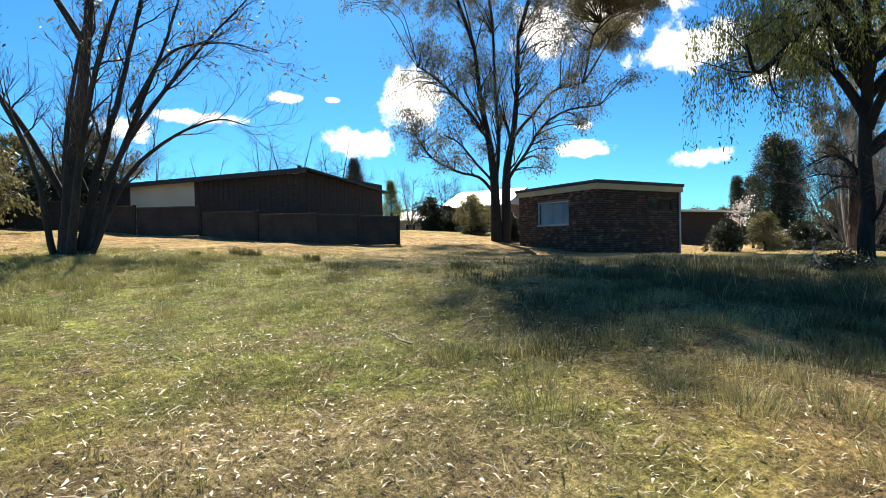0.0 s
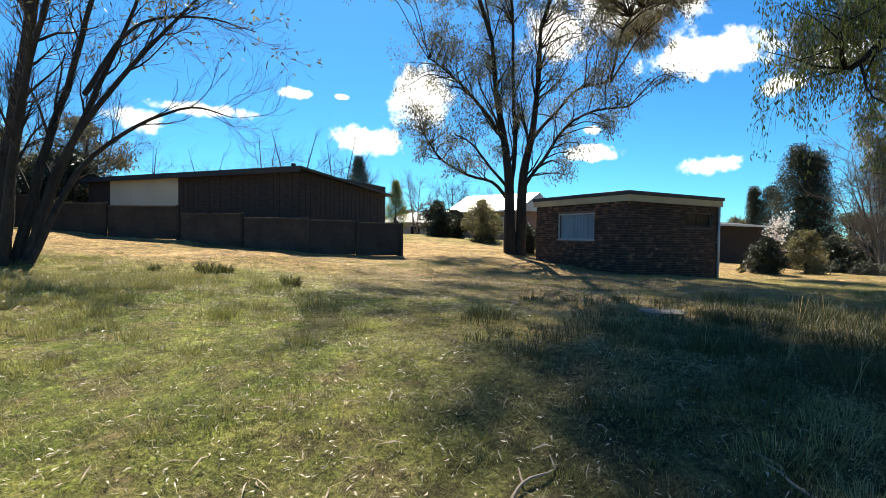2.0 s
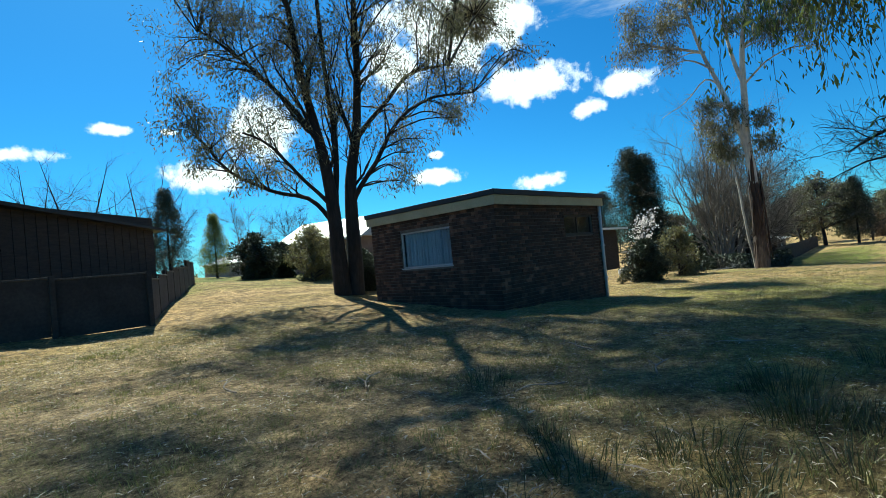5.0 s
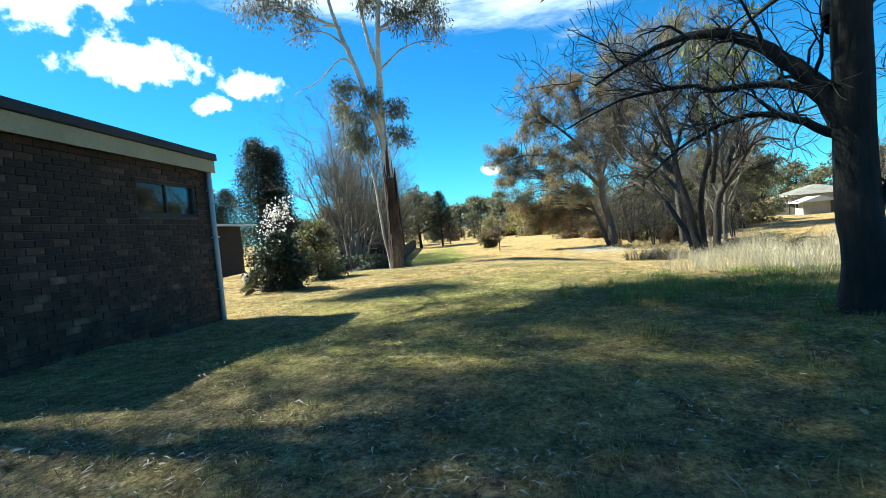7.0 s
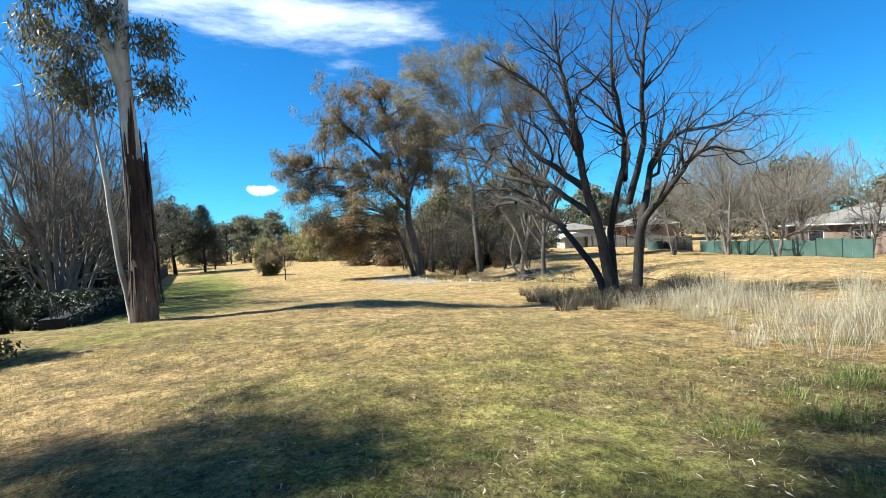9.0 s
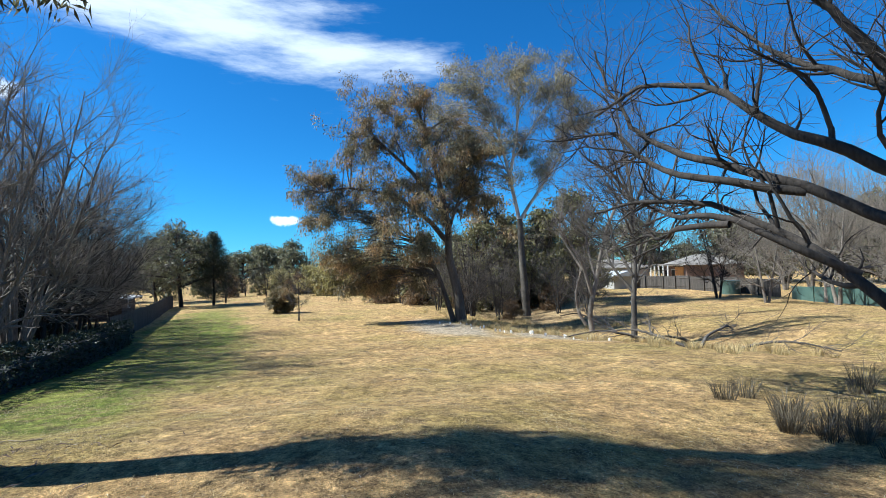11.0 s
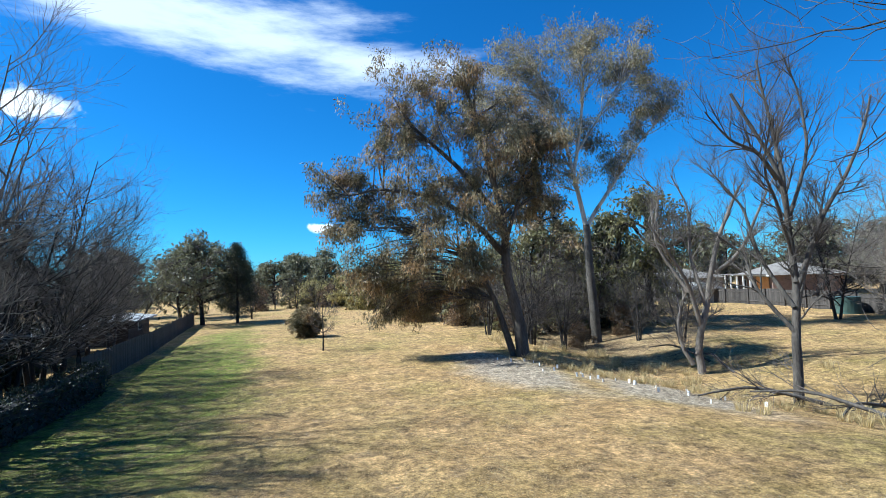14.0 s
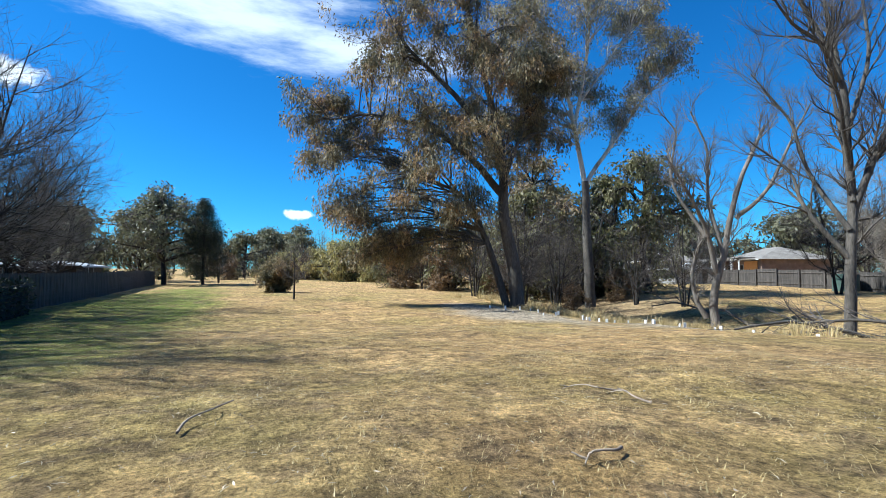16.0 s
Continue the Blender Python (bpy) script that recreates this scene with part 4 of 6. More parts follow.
def willow():
    w = Wood(41)
    w.limb([(0.05, 0, -0.1), (-0.05, 0, 0.5), (0.02, 0, 1.4), (-0.1, 0.02, 3.0), (0.12, 0, 5.4)], 0.21, 0.12, 18, 0.03)
    rng = w.rng
    # low limbs that fork away at head height, set with dense twigs
    fork = [w.limb([(0.0, 0.02, 1.55), (0.1, 0.2, 1.95), (0.25, 0.42, 2.35), (0.5, 0.85, 2.75), (0.75, 1.35, 2.75), (1.0, 1.9, 2.5)], 0.115, 0.012, 24, 0.09),
            w.limb([(0.02, 0.05, 1.6), (0.15, 0.3, 1.78), (0.35, 0.65, 1.9), (0.6, 1.1, 1.75), (0.8, 1.5, 1.45)], 0.05, 0.006, 18, 0.1),
            w.limb([(0.03, 0.05, 1.75), (0.2, 0.35, 2.05), (0.5, 0.9, 2.2), (0.8, 1.5, 2.3), (1.15, 2.2, 2.1)], 0.05, 0.006, 18, 0.1),
            w.limb([(0, -0.05, 0.9), (-0.1, -0.3, 1.3), (-0.2, -0.55, 1.9), (-0.3, -0.8, 2.7)], 0.06, 0.02, 14, 0.05)]
    for limb in fork:
        w.sprout(limb, 11, 0.7, 0.85, 3, 0.1, 0.2, 0.45, 0.6, 0.1, 6, 0.26, 0.9)
        w.sprout(limb, 16, 0.45, 1.0, 2, 0.0, 0.15, 0.3, 0.6, 0.15, 5, 0.26, 0.8)
    w.tips.clear()
    limbs = []
    for k in range(15):
        a = k / 15 * 2 * math.pi + rng.rand() * 0.4
        r, h = (1.7 + 1.6 * rng.rand()) * (1.0 if math.cos(a) < -0.4 else 0.6 if math.sin(a) > 0.2 else 1.1), 4.4 + 4.4 * rng.rand()
        z0 = 2.4 + 2.6 * rng.rand()
        limbs.append(w.limb([(0, 0, z0), (0.45 * r * math.cos(a), 0.45 * r * math.sin(a), z0 + 1.2), (r * math.cos(a), r * math.sin(a), h), (1.3 * r * math.cos(a + 0.3), 1.3 * r * math.sin(a + 0.3), h + 0.5)], 0.12, 0.03, 14, 0.05))
    for limb in limbs:
        w.sprout(limb, 8, 1.4, 0.8, 2, 0.15, 0.25, 0.5, 0.7)
    starts = [w.tips[i] for i in rng.permutation(len(w.tips))[:1300]]
    w.tips.clear()
    for p, _ in starts:
        drop = 0.5 + 1.2 * rng.rand()
        if p[2] - drop < 2.3:
            drop = max(0.2, p[2] - 2.3)
        sway = rng.normal(0, 0.2, 2)
        line = [p + np.array([sway[0] * t, sway[1] * t, 0.1 * t - drop * t * t]) for t in np.linspace(0, 1, 6)]
        w.thin.append((np.array(line), np.linspace(0.005, 0.002, 6)))
        w.tips.extend((q, np.array([0, 0, -1.0])) for q in line[1:] if q[2] > 4.6 or rng.rand() < 0.55)
    return grow("willow_tree", w, spot(0.6, -8.1, 0), "weeping willow with a dark trunk and small new leaves", BARK_BLACK, BARK_TWIG, LEAF_WILLOW, 8, 0.11, 0.25, 1.2, 0.10)


willow()


def thicket_tree():
    """The dark, many-stemmed tree at the start of the flight: one stout leaning trunk and slim stems that arch to one side."""
    w = Wood(51)
    rng = w.rng
    stems = [([(0, 0, -0.1), (0.15, 0, 2.0), (0.42, 0, 4.4), (0.8, 0.1, 8.4)], 0.19, 0.07), ([(0.2, 0.1, -0.1), (0.6, 0.1, 2.0), (1.2, 0.1, 4.4), (1.9, 0, 7.5)], 0.11, 0.03),
             ([(0.33, 0, -0.1), (1.0, 0, 2.2), (2.0, 0, 4.0), (3.3, 0.1, 5.8), (4.2, 0, 6.9)], 0.09, 0.012), ([(0.4, -0.1, -0.1), (1.2, 0, 1.9), (2.2, 0.1, 2.9), (3.2, 0, 3.4), (4.0, 0, 3.3)], 0.07, 0.01),
             ([(0.28, 0.25, -0.1), (1.1, 0.3, 2.6), (1.9, 0.4, 4.8), (2.6, 0.5, 7.2)], 0.09, 0.02), ([(-0.2, 0, -0.1), (-0.6, 0, 2.2), (-1.4, 0, 4.5), (-2.2, 0.1, 7.0)], 0.075, 0.02),
             ([(-0.05, 0.2, 1.4), (-0.9, 0.4, 3.2), (-1.9, 0.5, 4.4), (-2.7, 0.6, 5.4)], 0.08, 0.02), ([(1.3, 0, 3.4), (2.1, 0.1, 4.9), (3.3, 0.1, 5.4), (4.5, 0, 5.3)], 0.05, 0.01),
             ([(0.1, -0.3, -0.1), (0.4, -0.8, 2.2), (0.9, -1.3, 4.3), (1.6, -1.8, 6.6)], 0.10, 0.02), ([(0.0, 0.3, -0.1), (-0.1, 0.9, 2.4), (0.1, 1.6, 4.8), (0.5, 2.2, 7.4)], 0.10, 0.02),
             ([(0.5, 0, 4.8), (-0.3, -0.2, 6.2), (-1.2, -0.3, 7.8)], 0.09, 0.02)]
    for line, r0, r1 in stems:
        w.sprout(w.limb(line, r0, r1, 18, 0.025), 11, 1.1, 0.6, 3, 0.4, 0.2, 0.45, 0.6)
    tips = w.tips
    w.tips = [t for t in tips if t[0][2] > 4.5][::14]
    return grow("bare_tree", w, spot(-16.5, 2.4, 0, 1.15, 0.1), "dark many-stemmed tree, nearly bare, in rough grass", BARK_DARK, BARK_TWIG, LEAF_GUM, 3, 0.14, 0.3, 0.6, 0.12)


thicket_tree()
# ---- more trees and shrubs ----
def bare_kind(seed, height, spread, stems=1, pale=False, name="bare_tree", label="leafless winter tree with fine grey twigs", dense=1.0, at=None):
    """A leafless tree of given height: ascending limbs, three orders of twigs."""
    w = Wood(seed)
    rng = w.rng
    limbs = []
    for k in range(stems):
        a = 2 * math.pi * k / stems + rng.rand()
        lean = 0.0 if stems == 1 else 0.22 * height
        limbs.append(w.limb([(0.12 * math.cos(a) * (stems > 1), 0.12 * math.sin(a) * (stems > 1), 0), (0.4 * lean * math.cos(a), 0.4 * lean * math.sin(a), 0.4 * height), (lean * math.cos(a), lean * math.sin(a), 0.96 * height)],
                            0.022 * height / stems**0.5, 0.012, 14, 0.03))
    for limb in list(limbs):
        for k in range(int(8 * dense / stems**0.5) + 2):
            f = 0.2 + 0.7 * rng.rand()
            i = int(f * (len(limb[0]) - 1))
            a = rng.rand() * 2 * math.pi
            p = limb[0][i]
            far = spread * (0.7 + 0.5 * rng.rand()) * (1.1 - 0.65 * f)
            rise = far * (0.35 + 0.6 * rng.rand())
            way = np.array([math.cos(a), math.sin(a), 0])
            limbs.append(w.limb([p, p + way * far * 0.5 + np.array([0, 0, rise * 0.3]), p + way * far + np.array([0, 0, rise])], limb[1][i] * 0.5, 0.01, 10, 0.08))
    for limb in limbs:
        w.sprout(limb, int(9 * dense), 0.15 * height, 0.7, 2, 0.25, 0.15, 0.5, 0.6, 0.0, 4, 0.2, 1.0 + 0.4 * (dense > 1.3))
    w.tips.clear()
    return grow(name, w, at or pose(0, 0, 0), label, BARK_GREY if pale else BARK_DARK, BARK_TWIG_PALE if pale else BARK_TWIG)


def leafy_kind(seed, height, width, leaf, name, label, trunk=0.25, leaves=5, size=0.3, puffs=16, squash=0.8, hang=0.4, bark=None, twigs=14, category="tree", top=0.0, at=None):
    """A leafy tree or shrub: short or long trunk, crown of many uneven clumps."""
    w = Wood(seed)
    rng = w.rng
    stem = w.limb([(0, 0, 0), (0.03 * height, 0.02 * height, 0.3 * height), (-0.02 * height, 0.03 * height, 0.75 * height)], 0.026 * height, 0.012 * height, 10, 0.03)
    blobs = []
    lo = trunk * height
    for k in range(puffs):
        f = (k + rng.rand()) / puffs
        z = lo + (height - lo) * f
        belly = math.sin(math.pi * min(1.0, 0.12 + 0.88 * f) ** (1.0 - 0.4 * top)) ** 0.7
        r = width / 2 * belly * math.sqrt(rng.rand())
        a = rng.rand() * 2 * math.pi
        size_k = width * (0.14 + 0.1 * rng.rand())
        blobs.append((r * math.cos(a), r * math.sin(a), z - size_k * 0.5, size_k))
    w.fill(blobs, [stem], twigs, 0.012 * height, low=0.1)
    return grow(name, w, at or pose(0, 0, 0), label, bark or BARK_DARK, BARK_TWIG, leaf, leaves, size, 0.4, hang, size * 0.7, category)


def conifer_kind(seed, height, width, at, label="dark dense conifer with a pointed top", leaf=None, blunt=0.75):
    w = Wood(seed)
    rng = w.rng
    w.limb([(0, 0, 0), (0.02, 0, 0.5 * height), (0, 0, height)], 0.02 * height, 0.01, 10, 0.01)
    for k in range(230):
        f = (k + rng.rand()) / 230
        z = height * (0.06 + 0.93 * f)
        r = width / 2 * (1 - f) ** blunt * (0.75 + 0.4 * rng.rand()) * min(1.0, 0.55 + 2.5 * f)
        a = rng.rand() * 2 * math.pi
        way = np.array([math.cos(a), math.sin(a), 0.35])
        line = [np.array([0, 0, z]) + way * r * t for t in (0, 0.5, 1.0)]
        w.thin.append((np.array(line), np.array([0.02, 0.012, 0.006])))
        for t in (0.45, 0.7, 0.85, 1.0):
            w.tips.append((np.array([0, 0, z]) + way * r * t, way))
    return grow("conifer", w, at, label, BARK_DARK, BARK_TWIG, leaf or LEAF_DARK, 30, 0.016 * height, 0.35, -0.2, 0.035 * height)


def put(kinds, rows):
    """Copies of ready kinds: rows of kind, x, y, size, turn."""
    plain = {"gum": "gum", "bare": "bare", "bare_dark": "bare"}
    for kind, x, y, size, turn in rows:
        distant = kind in plain and math.hypot(x - 8, y + 6) > 52
        copy_thing(FAR[plain[kind]] if distant else kinds[kind], spot(x, y, turn, size))


def weeping_tree(seed, height, width, at):
    """A leafless weeping tree: upright limbs and a veil of long hanging twigs."""
    w = Wood(seed)
    rng = w.rng
    limbs = [w.limb([(0, 0, 0), (0.1, 0, 0.35 * height), (0, 0.1, 0.8 * height)], 0.024 * height, 0.03, 12, 0.03)]
    for k in range(13):
        a, f = 2.4 * k, 0.25 + 0.5 * rng.rand()
        r = width / 2 * (0.55 + 0.45 * rng.rand())
        z0 = f * height * 0.8
        limbs.append(w.limb([(0, 0, z0), (0.5 * r * math.cos(a), 0.5 * r * math.sin(a), z0 + 0.2 * height), (r * math.cos(a), r * math.sin(a), min(0.95 * height, z0 + (0.3 + 0.15 * rng.rand()) * height))], 0.1, 0.02, 10, 0.06))
    for limb in limbs:
        w.sprout(limb, 10, 0.13 * height, 0.8, 2, 0.25, 0.3, 0.4, 0.6, 0.0, 4, 0.2)
    starts = [w.tips[i][0] for i in rng.permutation(len(w.tips))[:1300]]
    w.tips.clear()
    for p in starts:
        drop, sway = (0.1 + 0.16 * rng.rand()) * height, rng.normal(0, 0.25, 2)
        line = [p + np.array([sway[0] * t, sway[1] * t, 0.2 * t - drop * t * t]) for t in (0, 0.35, 0.7, 1.0)]
        w.thin.append((np.array(line), np.array([0.014, 0.011, 0.009, 0.006])))
    return grow("weeping_tree", w, at, "leafless weeping tree with a veil of pale brown twigs", BARK_GREY, BARK_TWIG_PALE)


for row in ((141, 12.0, 7.5, spot(37.0, -46.5)), (142, 9.5, 6.5, spot(30.0, -46.5))):
    weeping_tree(*row)


# bank trees on the creek: two small leafless ones, a leaning pair
def creek_small(seed, base, yaw, s, origin, lines, label, bark):
    w = Wood(seed)
    ox, oy = origin
    limbs = []
    for row in lines:
        r0, r1, *pts = row
        limbs.append(w.limb([((px - ox) * s, y, (oy - py) * s) for px, py, y in pts], r0, r1, 16, 0.03))
    for limb in limbs:
        w.sprout(limb, 12, 1.3, 0.7, 3, 0.45, 0.15, 0.55, 0.58, 0.0, 5, 0.2, 1.0)
    w.tips.clear()
    return grow("bare_tree", w, spot(*base, yaw), label, bark, BARK_TWIG)


creek_small(61, (30.0, -21.2), -107, 0.0200, (1438, 722), [
    (0.16, 0.05, (1438, 725, 0), (1443, 620, 0), (1450, 520, 0.1), (1445, 420, 0.1), (1425, 330, 0.0), (1370, 200, 0.2)),
    (0.1, 0.03, (1448, 540, 0.1), (1480, 430, -0.3), (1530, 330, -0.6), (1560, 230, -0.8)),
    (0.09, 0.03, (1446, 430, 0.1), (1455, 330, 0.5), (1450, 220, 0.8), (1440, 130, 0.9)),
    (0.08, 0.02, (1440, 600, 0), (1400, 530, 0.5), (1390, 470, 0.9), (1340, 420, 1.2)),
    (0.08, 0.02, (1430, 350, 0), (1380, 310, -0.6), (1330, 290, -0.9), (1290, 250, -1.1)),
    (0.07, 0.02, (1450, 480, 0.1), (1410, 400, -0.5), (1380, 340, -0.9), (1390, 260, -1.2)),
    (0.09, 0.02, (1440, 610, 0), (1478, 520, 0.5), (1520, 440, 0.9), (1560, 330, 1.1)), (0.08, 0.02, (1442, 560, 0), (1415, 470, 0.8), (1405, 380, 1.3), (1360, 310, 1.6)), (0.08, 0.02, (1448, 520, 0), (1475, 400, 1.0), (1480, 280, 1.5), (1530, 180, 1.7)),
    (0.07, 0.02, (1447, 420, 0.1), (1500, 300, 0.5), (1510, 200, 0.9), (1490, 120, 1.0))], "grey leafless tree on the creek bank", BARK_BANK)
creek_small(62, (36.9, -24.0), -107, 0.0275, (1240, 642), [
    (0.2, 0.07, (1240, 645, 0), (1238, 590, 0), (1255, 530, 0), (1270, 470, 0.1), (1290, 400, 0.1), (1330, 320, 0.2)),
    (0.13, 0.05, (1230, 625, 0.2), (1215, 595, 0.3), (1210, 550, 0.3), (1222, 510, 0.2)),
    (0.13, 0.04, (1245, 560, 0.0), (1220, 490, -0.3), (1190, 440, -0.6), (1150, 380, -0.8)),
    (0.11, 0.03, (1255, 530, 0.0), (1245, 440, 0.6), (1250, 360, 0.9), (1225, 290, 1.0)),
    (0.1, 0.03, (1275, 470, 0.0), (1310, 430, -0.6), (1345, 350, -0.9), (1370, 300, -1.0)),
    (0.09, 0.02, (1222, 500, -0.2), (1180, 410, 0.4), (1195, 330, 0.8), (1170, 290, 1.0))], "pale bent leafless tree on the creek bank", BARK_GREY)

# a leafy wattle behind the tall gum, dry scrub under the gums
leafy_kind(71, 11.5, 8.0, LEAF_OLIVE, "wattle_tree", "drooping olive wattle behind the tall gum", 0.3, 6, 0.30, 30, hang=1.0, at=spot(51.5, -33.5, 0))
leafy_kind(72, 12.5, 8.0, LEAF_RUST, "wattle_tree", "dark rusty wattle tree above the creek", 0.25, 6, 0.30, 30, hang=0.7, at=spot(56.5, -26.5, 0))
leafy_kind(73, 9.0, 5.2, LEAF_DARK, "evergreen_tree", "dense dark evergreen in the creek scrub", 0.05, 8, 0.28, 26, hang=0.3, at=spot(53.5, -30.5, 0))
kinds = {
    "wattle": leafy_kind(74, 6.0, 5.6, LEAF_OLIVE, "wattle_tree", "low olive wattle in the creek scrub", 0.05, 6, 0.22, 26, hang=0.8, at=spot(60.5, -38.0, 0)),
    "scrub": bare_kind(81, 5.5, 2.2, 4, False, "scrub_tree", "bare many-stemmed scrub tree below the gums", 1.1, spot(46.6, -22.4)),
    "bare": bare_kind(82, 9.0, 4.2, 2, True, dense=1.4, at=spot(29.0, -41.9, 30)),
    "bare_dark": bare_kind(83, 9.5, 4.2, 3, False, label="tall leafless tree with dark ascending limbs", dense=1.6, at=spot(41.0, 4.9)),
    "gum": leafy_kind(84, 10.5, 11.0, LEAF_FAR, "gum_tree", "broad domed gum tree at the far edge of the park", 0.42, 5, 0.32, 34, hang=0.6, twigs=18, top=1.0, at=spot(79.0, 4.2)),
    "shrub": leafy_kind(85, 2.6, 2.4, LEAF_OLIVE, "shrub", "loose olive-green garden shrub", 0.02, 7, 0.12, 22, hang=0.2, category="shrub", at=spot(12.7, 0.6, 0, 0.82)),
    "dark_shrub": leafy_kind(86, 2.1, 2.1, LEAF_DARK, "shrub", "clipped dark round shrub on the lawn", 0.04, 9, 0.12, 40, hang=0.0, twigs=14, category="shrub", at=spot(9.2, 0.5, 0, 0.76)),
    "yellow": leafy_kind(87, 6.5, 9.0, LEAF_YELLOW, "willow_tree", "pale yellow-green willow in the distance", 0.05, 6, 0.42, 30, hang=1.2, at=spot(107, -17.5)),
    "weeping": bare_kind(89, 15.0, 6.5, 3, True, label="tall leafless brown-twigged tree behind the houses", dense=1.5, at=spot(46.0, -58.5)),
    "evergreen": leafy_kind(90, 3.2, 4.0, LEAF_DARK, "shrub", "dense dark evergreen shrub behind the hedge", 0.02, 9, 0.2, 30, hang=0.1, category="shrub", at=spot(33.6, 6.4)),
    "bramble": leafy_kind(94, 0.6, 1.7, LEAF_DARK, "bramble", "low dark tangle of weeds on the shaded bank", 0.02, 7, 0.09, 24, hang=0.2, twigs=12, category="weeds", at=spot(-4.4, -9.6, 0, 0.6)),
    "scrub_leafy": leafy_kind(88, 4.5, 5.0, LEAF_BROWN, "scrub", "brown dry scrub bush below the gums", 0.02, 6, 0.24, 22, hang=0.4, category="shrub", at=spot(60.3, -20.5)),
}
# plainer kinds for the distance
FAR = {
    "gum": leafy_kind(131, 9.5, 9.0, LEAF_FAR, "gum_tree", "distant gum tree in the belt round the park", 0.3, 4, 0.6, 26, hang=0.6, twigs=9, top=0.6, at=spot(150, 10)),
    "tall": leafy_kind(132, 12.0, 8.0, LEAF_GUM, "gum_tree", "tall distant gum tree with a broken crown", 0.4, 4, 0.6, 22, hang=0.6, twigs=9, top=0.6, at=spot(165, -10)),
    "dark": leafy_kind(133, 7.5, 6.5, LEAF_DARK, "evergreen_tree", "distant dark evergreen in the tree belt", 0.05, 5, 0.55, 22, hang=0.3, twigs=9, at=spot(158, 20)),
    "scrub": leafy_kind(134, 4.2, 6.5, LEAF_OLIVE, "scrub", "distant olive scrub at the foot of the trees", 0.02, 5, 0.5, 18, hang=0.4, twigs=8, category="shrub", at=spot(140, 2)),
    "bare": bare_kind(135, 9.0, 4.0, 2, False, label="distant leafless tree in the belt", dense=1.1, at=spot(146, 16)),
}
